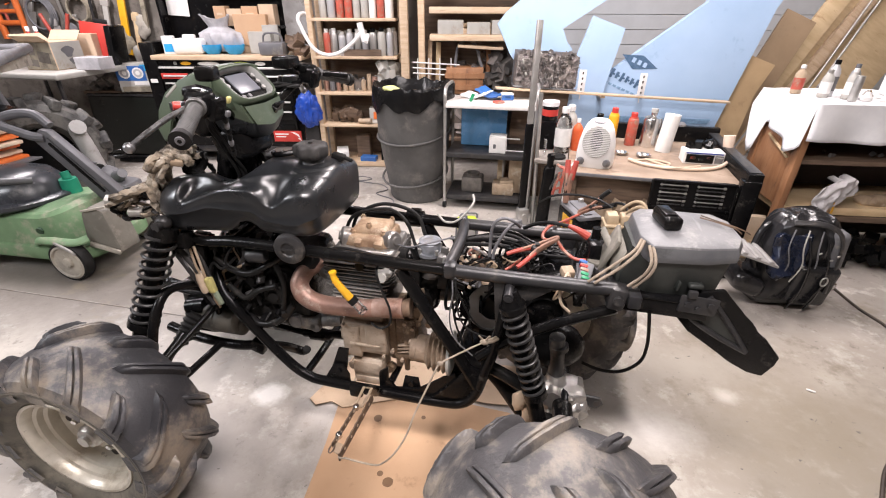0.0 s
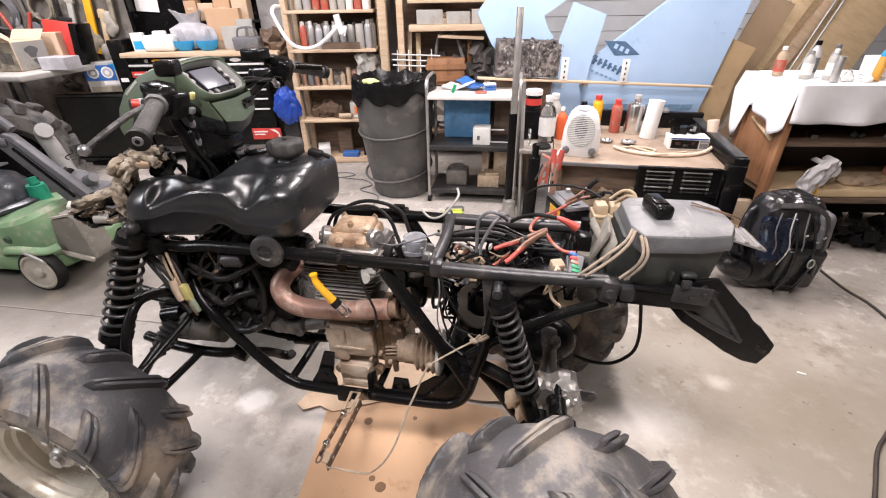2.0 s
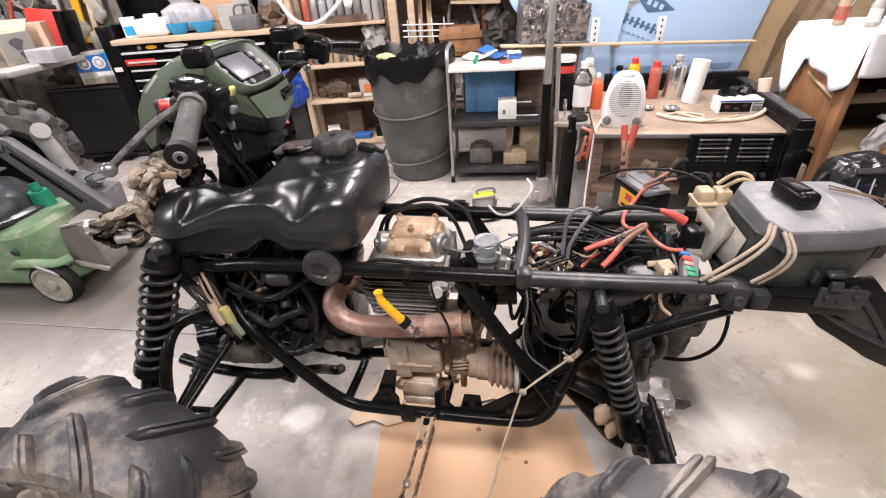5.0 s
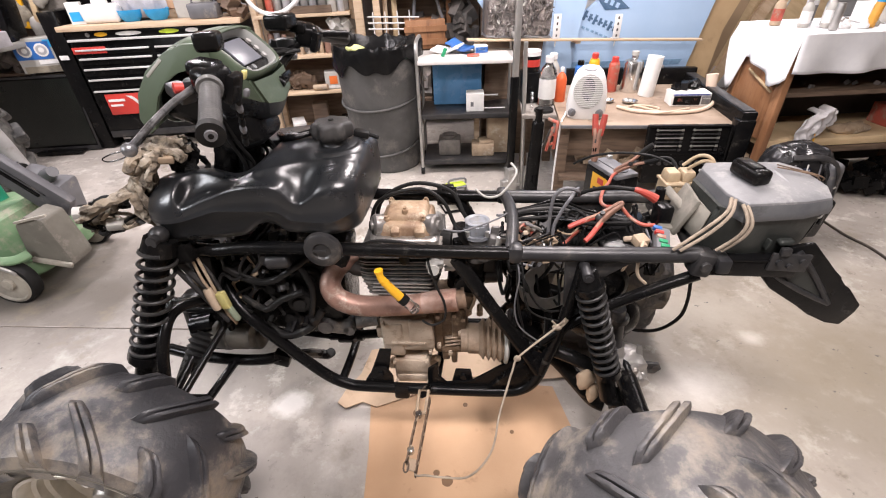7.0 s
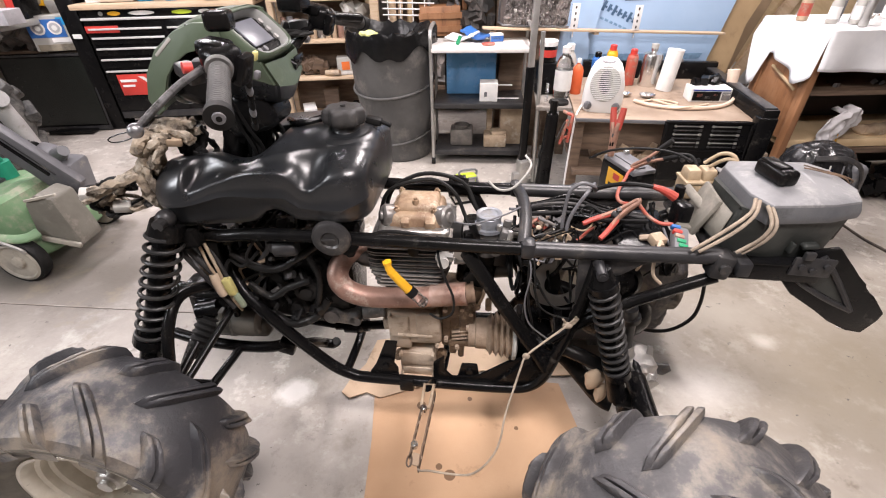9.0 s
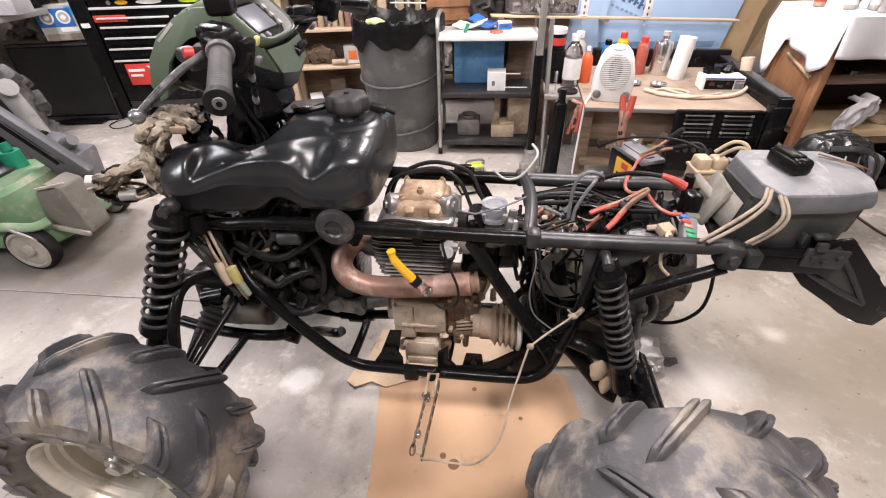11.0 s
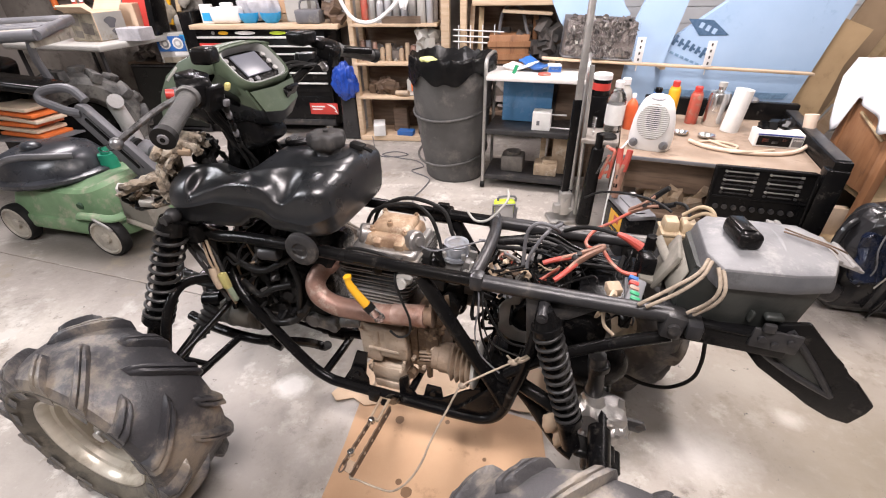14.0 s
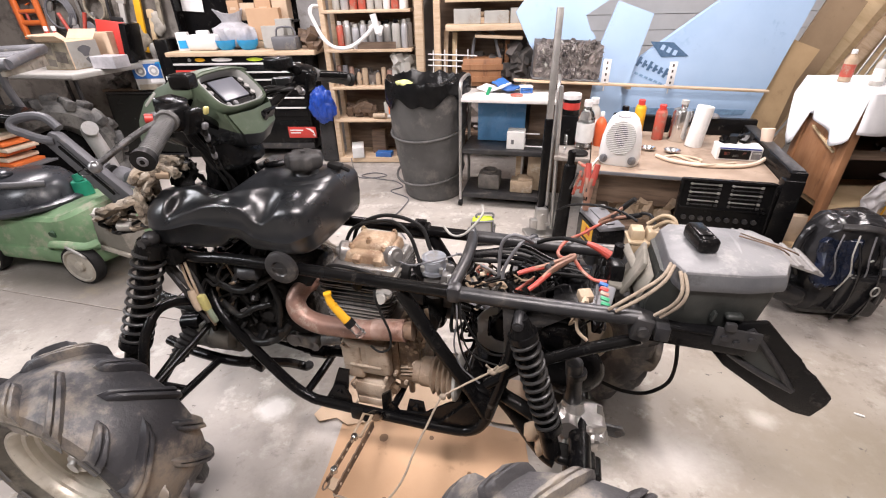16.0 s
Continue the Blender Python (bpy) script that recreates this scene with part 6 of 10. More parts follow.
qpart("brake_rod", Shape().rod((0.49, -0.01, 0.425), (0.565, 0.035, 0.365), 0.006, 0.006, 10), M_CHROME, "bright steel brake rod")

# ---- hoses, cables and loose electrics on the bike ----
def wire(points, r, m, label="", name="cable", seg=8, steps=6):
    return qpart(name, Shape().sweep(points, r, seg, steps), m, label)


# black hoses along and between the rails
wire([(-0.21, 0.03, 0.68), (-0.19, 0.05, 0.765), (-0.15, 0.06, 0.80), (-0.06, 0.07, 0.815), (0.0, 0.05, 0.79), (0.03, 0.03, 0.735), (0.05, 0.0, 0.70)], 0.0055, M_BLACKRUBBER, name="hose")
wire([(-0.20, 0.08, 0.69), (-0.17, 0.08, 0.78), (-0.08, 0.085, 0.825), (0.02, 0.09, 0.80), (0.06, 0.06, 0.74), (0.09, 0.04, 0.70)], 0.006, M_BLACKRUBBER, name="hose")
wire([(-0.22, -0.10, 0.72), (-0.17, -0.11, 0.758), (-0.10, -0.115, 0.762), (-0.04, -0.11, 0.745), (0.01, -0.09, 0.70)], 0.0048, M_BLACKRUBBER, name="hose")
wire([(0.01, -0.06, 0.765), (0.05, -0.085, 0.775), (0.09, -0.09, 0.79), (0.14, -0.07, 0.80), (0.17, -0.03, 0.795)], 0.0022, M_GREYPL)
wire([(0.09, 0.10, 0.80), (0.12, 0.08, 0.785), (0.16, 0.07, 0.80), (0.20, 0.10, 0.845), (0.19, 0.16, 0.85)], 0.0035, M_LIGHTGREY)
for k in range(5):
    y0 = 0.02 + 0.018 * k
    wire([(0.17, y0, 0.745 - 0.004 * k), (0.24, y0 + 0.012 * math.sin(k), 0.752), (0.32, y0 + 0.01, 0.748 + 0.004 * k), (0.40, y0 - 0.01, 0.742), (0.50, y0 - 0.02 * k * 0.5, 0.738)], 0.0065 - 0.0006 * k, (M_BLACKRUBBER, M_BLACK, M_GREYRUBBER)[k % 3], name="hose")
wire([(0.281, -0.05, 0.63), (0.277, -0.05, 0.70), (0.274, -0.05, 0.78), (0.279, -0.05, 0.85), (0.305, -0.045, 0.872), (0.335, -0.04, 0.862), (0.35, 0.0, 0.83)], 0.0045, M_GREYPL, "dusty grey looped cable")
wire([(0.35, 0.02, 0.84), (0.325, -0.04, 0.85), (0.30, -0.05, 0.81), (0.285, -0.055, 0.765), (0.29, -0.06, 0.70)], 0.0045, M_GREYPL, "dusty grey looped cable")
rs = random.Random(301)
for k in range(26):
    u0, v0 = rs.uniform(0.15, 0.52), rs.uniform(-0.12, 0.09)
    pts = []
    for i in range(5):
        pts.append((u0 + rs.uniform(-0.05, 0.05) + 0.02 * i, max(-0.135, min(0.105, v0 + rs.uniform(-0.05, 0.05))), 0.70 + rs.uniform(-0.04, 0.065)))
    wire(pts, rs.uniform(0.002, 0.0045), rs.choice((M_BLACK, M_BLACKRUBBER, M_BLACK, M_GREYPL, M_REDDIRTY, M_TAN)))
for k in range(18):
    u0, v0 = rs.uniform(-0.62, -0.40), rs.uniform(-0.15, -0.06)
    pts = [(u0 + rs.uniform(-0.04, 0.04) - 0.012 * i, max(-0.16, v0 + rs.uniform(-0.03, 0.03)), 0.74 - 0.045 * i + rs.uniform(-0.03, 0.03)) for i in range(5)]
    wire(pts, rs.uniform(0.003, 0.007), rs.choice((M_BLACK, M_BLACKRUBBER, M_BLACK, M_BLACKRUBBER, M_GREYPL, M_TAN)))
# small blocks: relays, connectors and clamps among the wires
for k in range(34):
    c = (rs.uniform(0.16, 0.53), rs.uniform(-0.11, 0.09), rs.uniform(0.66, 0.745))
    qpart("connector", Shape().box(c, (rs.uniform(0.012, 0.05), rs.uniform(0.012, 0.035), rs.uniform(0.012, 0.03)), (rs.uniform(0, 90), rs.uniform(0, 40), rs.uniform(0, 180)), 0.003, 1), rs.choice((M_BLACK, M_BLACK, M_GREYPL, M_TAN, M_ALU, M_BLACKRUBBER, M_MUD)))
for k in range(30):
    c = (rs.uniform(-0.63, -0.36), rs.uniform(-0.15, 0.02), rs.uniform(0.48, 0.74))
    qpart("connector", Shape().box(c, (rs.uniform(0.015, 0.06), rs.uniform(0.015, 0.04), rs.uniform(0.015, 0.05)), (rs.uniform(0, 90), rs.uniform(0, 40), rs.uniform(0, 180)), 0.004, 1), rs.choice((M_BLACK, M_BLACK, M_BLACKRUBBER, M_BLACK, M_GREYSTEEL, M_GREYPL)))
for k in range(8):
    c = (rs.uniform(0.13, 0.27), rs.uniform(-0.08, 0.05), rs.uniform(0.64, 0.74))
    qpart("bright_fitting", Shape().box(c, (rs.uniform(0.02, 0.045), 0.012, rs.uniform(0.012, 0.02)), (rs.uniform(0, 90), rs.uniform(0, 60), rs.uniform(0, 180)), 0.003, 1), rs.choice((M_ALU, M_CHROME, M_CREAM)))
for k in range(10):
    c = (rs.uniform(-0.50, -0.36), rs.uniform(-0.155, -0.11), rs.uniform(0.52, 0.72))
    qpart("bright_fitting", Shape().rod(c, (c[0] + rs.uniform(-0.02, 0.02), c[1] - 0.02, c[2] + rs.uniform(-0.01, 0.02)), rs.uniform(0.005, 0.010), None, 8), rs.choice((M_GREYSTEEL, M_GLOSSBLACK, M_BLACK, M_GLOSSBLACK)))
for k in range(22):
    c = Vector((rs.uniform(0.195, 0.30), rs.uniform(-0.10, 0.05), rs.uniform(0.665, 0.735)))
    d = Vector((rs.uniform(-1, 1), rs.uniform(-1, 1), rs.uniform(-0.6, 0.8))).normalized() * rs.uniform(0.02, 0.045)
    qpart("torn_strip", Shape().sweep([c - d, c + Vector((0, 0, rs.uniform(-0.012, 0.012))), c + d], rs.uniform(0.004, 0.009), 6, 3, 0.25), rs.choice((M_TAN, M_RUSTY, M_GREYPL, M_BLACK, M_LIGHTGREY)))
# tan and yellow plug sleeves hanging at the front
qpart("wire_sleeve", Shape().sweep([(-0.596, -0.172, 0.652), (-0.592, -0.177, 0.635), (-0.587, -0.178, 0.605), (-0.585, -0.176, 0.592)], 0.0125, 12, 3), M_CREAM, "cream plug sleeve")
qpart("wire_sleeve", Shape().box((-0.562, -0.176, 0.618), (0.022, 0.02, 0.052), (0, -8, 0), 0.005), M_PALEYELLOW, "pale yellow plug")
qpart("wire_sleeve", Shape().box((-0.548, -0.176, 0.572), (0.014, 0.014, 0.048), (0, -16, 0), 0.004), M_PALEGREEN, "pale green plug")
wire([(-0.60, -0.16, 0.74), (-0.585, -0.17, 0.69), (-0.578, -0.172, 0.64), (-0.575, -0.172, 0.60), (-0.565, -0.172, 0.56), (-0.555, -0.17, 0.53)], 0.004, M_TAN)
wire([(-0.615, -0.16, 0.73), (-0.60, -0.172, 0.68), (-0.585, -0.175, 0.64), (-0.56, -0.175, 0.57)], 0.0035, M_TAN)
wire([(-0.64, -0.16, 0.73), (-0.635, -0.17, 0.69), (-0.63, -0.172, 0.66)], 0.004, M_GREYPL)
# wrapped dirty loom bundle at the nose
rs = random.Random(17)


def ragged(points, r, m):
    """A torn, taped strand: a tube with an uneven skin."""
    s = Shape().sweep(points, r, 8, 7)
    for v in s.bm.verts:
        v.co += Vector((rs.uniform(-1, 1), rs.uniform(-1, 1), rs.uniform(-1, 1))) * r * 0.42
    qpart("wiring_loom", s, m, "dirty torn taped wiring loom", sharp=25)


base = [(-0.585, -0.10, 1.000), (-0.62, -0.12, 0.995), (-0.655, -0.13, 0.975), (-0.685, -0.13, 0.93), (-0.69, -0.12, 0.87), (-0.67, -0.10, 0.83)]
for k in range(16):
    pts = [(x + rs.uniform(-0.03, 0.02), v + rs.uniform(-0.035, 0.035), z + rs.uniform(-0.025, 0.022)) for x, v, z in base]
    ragged(pts, rs.uniform(0.006, 0.013), rs.choice((M_LOOM, M_LOOM, M_LOOM, M_BLACKRUBBER)))
base = [(-0.69, -0.12, 0.92), (-0.74, -0.13, 0.90), (-0.79, -0.14, 0.875), (-0.84, -0.14, 0.855), (-0.81, -0.13, 0.82), (-0.76, -0.12, 0.81), (-0.69, -0.10, 0.83)]
for k in range(13):
    pts = [(x + rs.uniform(-0.025, 0.025), v + rs.uniform(-0.045, 0.045), z + rs.uniform(-0.022, 0.022)) for x, v, z in base[rs.choice((0, 0, 1)):rs.choice((5, 6, 7))]]
    ragged(pts, rs.uniform(0.004, 0.009), rs.choice((M_LOOM, M_CREAM, M_LOOM, M_BLACKRUBBER)))
for k in range(9):
    pts = [(-0.61 + rs.uniform(-0.02, 0.03) + 0.008 * i, -0.06 + rs.uniform(-0.03, 0.03), 1.0 - 0.035 * i + rs.uniform(-0.012, 0.012)) for i in range(5)]
    ragged(pts, rs.uniform(0.006, 0.012), M_BLACKRUBBER)
# thin wire ring dangling from the lever tip
wire([(-0.445, -0.40, 1.124), (-0.458, -0.40, 1.112), (-0.478, -0.40, 1.107), (-0.497, -0.40, 1.099), (-0.490, -0.40, 1.094), (-0.465, -0.40, 1.099), (-0.447, -0.40, 1.108), (-0.443, -0.40, 1.122)], 0.0010, M_BLACK, name="wire_ring")
for c, d in (((-0.86, -0.14, 0.855), 0.02), ((-0.78, -0.15, 0.83), 0.018), ((-0.60, -0.13, 0.99), 0.016)):
    qpart("loom_plug", Shape().box(c, (d * 2, d * 1.4, d * 1.2), (20, 10, 30), 0.004), M_LIGHTGREY if d > 0.017 else M_TAN)
# cables from the bars
for k in range(7):
    sgn = -1 if k < 4 else 1
    pts = [(-0.36, -0.05 + sgn * 0.20, 1.16), (-0.42, -0.05 + sgn * 0.13, 1.10 + 0.01 * k), (-0.44, -0.05 + sgn * 0.06, 1.02), (-0.46 + 0.01 * k, -0.04 + sgn * 0.04, 0.95), (-0.47, -0.03 + sgn * 0.03, 0.90)]
    wire([(x + rs.uniform(-0.01, 0.01), v + rs.uniform(-0.012, 0.012), z) for x, v, z in pts], 0.0045, M_BLACKRUBBER)
for k in range(9):
    f = k / 8
    qpart("cable_clip", Shape().ball((-0.335 - 0.05 * f, -0.235 + 0.07 * f, 1.17 - 0.13 * f), 0.0085, (0.8, 0.8, 1.3), 10, 8), (M_GREYPL, M_BLACK, M_BLACKRUBBER)[k % 3])
qpart("throttle_frame", Shape().sweep([(-0.40, 0.03, 0.985), (-0.36, -0.02, 0.995), (-0.31, 0.0, 1.0), (-0.27, 0.06, 1.0)], 0.008, 8, 4), M_BLACK)
qpart("front_shroud", Shape().box((-0.36, 0.06, 0.975), (0.16, 0.10, 0.02), (0, -6, 0), 0.008), M_TANK)
# jumper clamps with red handles
def clamp(p, q, n, grip, label, half=0.030, fat=1.0):
    """Stamped two-armed clamp from the grip ends at p to the jaws at q, opening along n."""
    p, q = Vector(p), Vector(q)
    t = thing("jumper_clamp", label, "clamp", QUAD)
    d = (q - p).normalized()
    n = Vector(n)
    n = (n - d * n.dot(d)).normalized()
    flat = d.cross(n)
    long = (q - p).length
    for s_ in (-1, 1):
        rows = []
        for f, off, w in ((0.30, 0.62 * s_, 0.010), (0.40, 0.45 * s_, 0.012), (0.52, 0.28 * s_, 0.013), (0.64, 0.22 * s_, 0.013), (0.80, 0.16 * s_, 0.010), (0.93, 0.16 * s_, 0.008), (1.0, 0.02 * s_, 0.007)):
            c = p + d * long * f + n * half * off
            rows.append([c + flat * w * fat * math.cos(a) + n * (0.0065 * fat * math.sin(a)) for a in [2 * math.pi * i / 10 for i in range(10)]])
        sh = Shape()
        vs = sh.grid(rows, True)
        sh.bm.faces.new(vs[0])
        sh.bm.faces.new(vs[-1])
        bmesh.ops.recalc_face_normals(sh.bm, faces=sh.bm.faces[:])
        part("clamp_arm", sh, M_COPPER, t)
        part("clamp_grip", Shape().sweep([p + n * half * s_, p + d * long * 0.15 + n * half * 0.86 * s_, p + d * long * 0.44 + n * half * 0.42 * s_], 0.0072 * fat, 10, 3, taper=0.0086 * fat), grip, t, "vinyl grip")
        part("clamp_slot", Shape().sweep([p + d * long * 0.70 + n * half * 0.24 * s_ + flat * 0.0125, p + d * long * 0.78 + n * half * 0.2 * s_ + flat * 0.0115], 0.003, 8, 0), M_BLACK, t)
    part("clamp_pivot", Shape().rod(p.lerp(q, 0.56) - flat * 0.016, p.lerp(q, 0.56) + flat * 0.016, 0.006).rod(p.lerp(q, 0.5) - n * 0.008, p.lerp(q, 0.5) + n * 0.008, 0.010), M_GREYSTEEL, t)
    return t


clamp((0.338, -0.080, 0.765), (0.457, -0.012, 0.816), (0.031, -0.059, -0.013), M_CLAMPRED, "worn jumper lead clamp with faded red grips resting on the frame", 0.030, 0.82)
clamp((0.500, 0.475, 0.888), (0.492, 0.432, 0.740), (1, -0.6, 0.1), M_CLAMPRED, "jumper lead clamp with faded red grips standing on the battery", 0.016, 1.3)
wire([(0.44, -0.02, 0.81), (0.42, 0.0, 0.80), (0.415, 0.03, 0.80), (0.435, 0.09, 0.80), (0.48, 0.20, 0.77), (0.525, 0.31, 0.745), (0.56, 0.33, 0.757)], 0.0045, M_REDDIRTY, "red jumper cable")
wire([(0.452, -0.015, 0.81), (0.475, -0.03, 0.785), (0.505, -0.045, 0.772), (0.54, -0.045, 0.772)], 0.0045, M_REDDIRTY, "red jumper cable")
wire([(0.36, 0.08, 0.79), (0.39, 0.05, 0.82), (0.431, 0.015, 0.845), (0.481, -0.011, 0.851)], 0.0055, M_BLACKRUBBER, name="cable_boot")
qpart("terminal_boot", Shape().sweep([(0.478, -0.010, 0.852), (0.495, -0.012, 0.847), (0.515, -0.014, 0.838), (0.533, -0.016, 0.828)], 0.0058, 10, 4, taper=0.0118), M_CLAMPRED, "bright red terminal boot")
qpart("starter_relay", Shape().box((0.548, -0.035, 0.795), (0.035, 0.045, 0.06), (0, 0, 15), 0.008).rod((0.56, 0.03, 0.80), (0.56, 0.03, 0.835), 0.013), M_BLACK)
fb = qpart("fuse_box", Shape().box((0.527, -0.115, 0.765), (0.032, 0.07, 0.03), (20, 10, -10), 0.005), M_GREYPL)
for k, m in enumerate((M_BLUE, M_RED, M_REDDIRTY, M_GREEN, M_GREEN)):
    part("fuse", Shape().box((0.522 + 0.001 * k, -0.088 - 0.013 * k, 0.788 - 0.0045 * k), (0.02, 0.009, 0.012), (20, 10, -10), 0.002), m, fb)
qpart("relay_cap", Shape().box((0.485, -0.10, 0.760), (0.032, 0.030, 0.024), (10, 0, 20), 0.004).rod((0.485, -0.118, 0.762), (0.485, -0.13, 0.760), 0.008), M_TAN)
wire([(0.485, -0.12, 0.77), (0.47, -0.15, 0.745), (0.475, -0.155, 0.70), (0.50, -0.15, 0.67)], 0.004, M_CREAM)
cap = qpart("tan_cap", Shape().box((0.628, 0.09, 0.806), (0.092, 0.060, 0.044), (0, 0, 4), 0.006, 2).box((0.628, 0.09, 0.829), (0.098, 0.066, 0.008), (0, 0, 4), 0.003), M_TANPL, "ribbed tan plastic cap with hoses")
for x in (0.602, 0.640):
    part("cap_lobe", Shape().box((x, 0.09, 0.845), (0.036, 0.046, 0.028), (0, 0, 4), 0.005, 2, (0.86, 0.86)), M_TANPL, cap)
for k in range(5):
    part("cap_rib", Shape().box((0.592 + 0.016 * k, 0.0585, 0.806), (0.004, 0.006, 0.036), (0, 0, 4), 0.001), M_TANPL, cap)
wire([(0.62, 0.08, 0.875), (0.65, 0.07, 0.905), (0.675, 0.05, 0.90), (0.68, 0.03, 0.85), (0.68, 0.02, 0.80)], 0.0045, M_TANPL)
wire([(0.635, 0.08, 0.865), (0.66, 0.06, 0.895), (0.682, 0.04, 0.888), (0.69, 0.025, 0.84), (0.69, 0.02, 0.80)], 0.0045, M_TANPL)
wire([(0.60, 0.10, 0.87), (0.56, 0.13, 0.88), (0.50, 0.18, 0.87), (0.44, 0.26, 0.83), (0.40, 0.32, 0.78)], 0.0035, M_BLACKRUBBER)
# drain hose under the tail
wire([(0.76, 0.13, 0.72), (0.785, 0.20, 0.56), (0.815, 0.215, 0.41), (0.829, 0.215, 0.31), (0.820, 0.215, 0.232), (0.765, 0.215, 0.174), (0.69, 0.215, 0.166), (0.62, 0.215, 0.19)], 0.0062, M_BLACKRUBBER, "black drain hose curving under the tail", "hose")
# hoses and looms under the rails, rear half
for k in range(12):
    u0 = rs.uniform(0.12, 0.34)
    pts = [(u0 + rs.uniform(-0.03, 0.03) + 0.01 * i, rs.uniform(-0.12, 0.08), 0.72 - 0.06 * i + rs.uniform(-0.02, 0.02)) for i in range(5)]
    wire(pts, rs.uniform(0.003, 0.006), rs.choice((M_BLACK, M_BLACKRUBBER, M_BLACK, M_BLACKRUBBER)))
wire([(0.19, -0.165, 0.745), (0.192, -0.17, 0.68), (0.20, -0.165, 0.60), (0.215, -0.15, 0.53), (0.225, -0.14, 0.48)], 0.003, M_BLACKRUBBER, "thin black cable hanging from the rail")
wire([(0.20, -0.155, 0.70), (0.235, -0.15, 0.62), (0.27, -0.14, 0.57), (0.31, -0.13, 0.56)], 0.003, M_BLACKRUBBER)
qpart("brake_drum", Shape().lathe([(0.0, 0.0), (0.062, 0.0), (0.068, 0.008), (0.068, 0.03), (0.055, 0.040), (0.052, 0.030), (0.03, 0.032), (0.028, 0.05), (0, 0.05)], 32, pose(0.445, 0.0, 0.57, 90, 0, 0)), M_BLACK)
qpart("brake_disc", Shape().lathe([(0.05, 0.0), (0.088, 0.0), (0.09, 0.003), (0.088, 0.006), (0.05, 0.006), (0.05, 0.0)], 36, pose(0.30, -0.03, 0.57, 90, 0, 12)), M_GALV)
# battery standing on the far rear tyre
bat = thing("battery", "black motorcycle battery with yellow warning label", "battery", QUAD @ pose(0.545, 0.394, 0.576, 0, 0, 22.6))
part("battery_case", Shape().box((0, 0, 0.075), (0.088, 0.162, 0.15), (0, 0, 0), 0.006), M_BLACK, bat)
part("battery_lid", Shape().box((0, 0, 0.156), (0.084, 0.158, 0.014), (0, 0, 0), 0.004).box((0.0, 0.0, 0.164), (0.03, 0.12, 0.006), (0, 0, 0), 0.002), M_GREYPL, bat, "scuffed grey lid")
lab = part("warning_label", Shape().box((-0.0445, 0.0, 0.105), (0.002, 0.08, 0.062)), M_YELLOW, bat, "yellow and red warning label")
part("label_bar", Shape().box((-0.046, -0.008, 0.118), (0.002, 0.03, 0.02)), M_RED, lab)
part("label_bar", Shape().box((-0.046, 0.0, 0.085), (0.002, 0.05, 0.008)), M_BLACK, lab)
for x in (-0.03, 0.03):
    part("terminal", Shape().box((x, 0.06, 0.168), (0.016, 0.016, 0.014), (0, 0, 0), 0.002), M_GALV, bat)
clamp((0.626, 0.272, 0.836), (0.534, 0.330, 0.748), (-0.024, 0.028, 0.035), M_BLACKRUBBER, "copper jumper lead clamp with black grips biting the battery", 0.024)
wire([(0.636, 0.262, 0.822), (0.66, 0.24, 0.825), (0.67, 0.20, 0.80), (0.66, 0.16, 0.76)], 0.0045, M_BLACKRUBBER, "black jumper cable")

# thin black cable looping down past the exhaust
wire([(-0.03, -0.10, 0.745), (-0.02, -0.17, 0.735), (-0.005, -0.178, 0.68), (0.015, -0.180, 0.62), (0.012, -0.182, 0.57), (-0.02, -0.18, 0.548), (-0.045, -0.178, 0.562)], 0.0032, M_BLACKRUBBER)
wire([(0.19, -0.165, 0.74), (0.195, -0.182, 0.70), (0.188, -0.184, 0.62), (0.205, -0.183, 0.55), (0.255, -0.182, 0.50)], 0.0020, M_GREYPL)
wire([(0.20, -0.165, 0.74), (0.205, -0.183, 0.70), (0.215, -0.184, 0.63), (0.245, -0.183, 0.59), (0.30, -0.18, 0.57)], 0.0022, M_BLACKRUBBER)

# ---- kinds of small things ----
def can_shape(r, h, neck=0.5, shoulder=0.12):
    return Shape().lathe([(0.0, 0.0), (r * 0.94, 0.0), (r, 0.004), (r, h * (1 - shoulder) - 0.01), (r * 0.93, h * (1 - shoulder)), (r * neck, h * 0.97), (r * neck, h), (0.0, h)], 20)


def spray_can(x, y, z, r, h, body, cap, label, group="spray cans", capr=0.62):
    t = thing("spray_can", label, "spray can", pose(x, y, z, 0, 0, rnd(0, 360)), group)
    part("can_body", can_shape(r, h * 0.86, 0.8, 0.06), body, t)
    part("can_cap", Shape().lathe([(r * capr, 0), (r * capr, h * 0.13), (r * capr * 0.85, h * 0.145), (0, h * 0.145)], 16), cap, t, "", pose(0, 0, h * 0.855))
    return t


def bottle(x, y, z, r, h, body, cap, label, neck=0.35, band=None):
    t = thing("bottle", label, "bottle", pose(x, y, z, 0, 0, rnd(0, 360)), "bottles")
    part("bottle_body", Shape().lathe([(0, 0), (r * 0.95, 0), (r, 0.006), (r, h * 0.66), (r * 0.8, h * 0.76), (r * neck, h * 0.86), (r * neck, h * 0.9), (0, h * 0.9)], 20), body, t)
    part("bottle_cap", Shape().lathe([(0, 0), (r * neck * 1.2, 0), (r * neck * 1.2, h * 0.11), (r * neck, h * 0.125), (0, h * 0.125)], 14), cap, t, "", pose(0, 0, h * 0.885))
    if band:
        part("bottle_label", Shape().lathe([(r * 1.008, h * 0.15), (r * 1.012, h * 0.16), (r * 1.012, h * 0.55), (r * 1.008, h * 0.56)], 20), band, t)
    return t


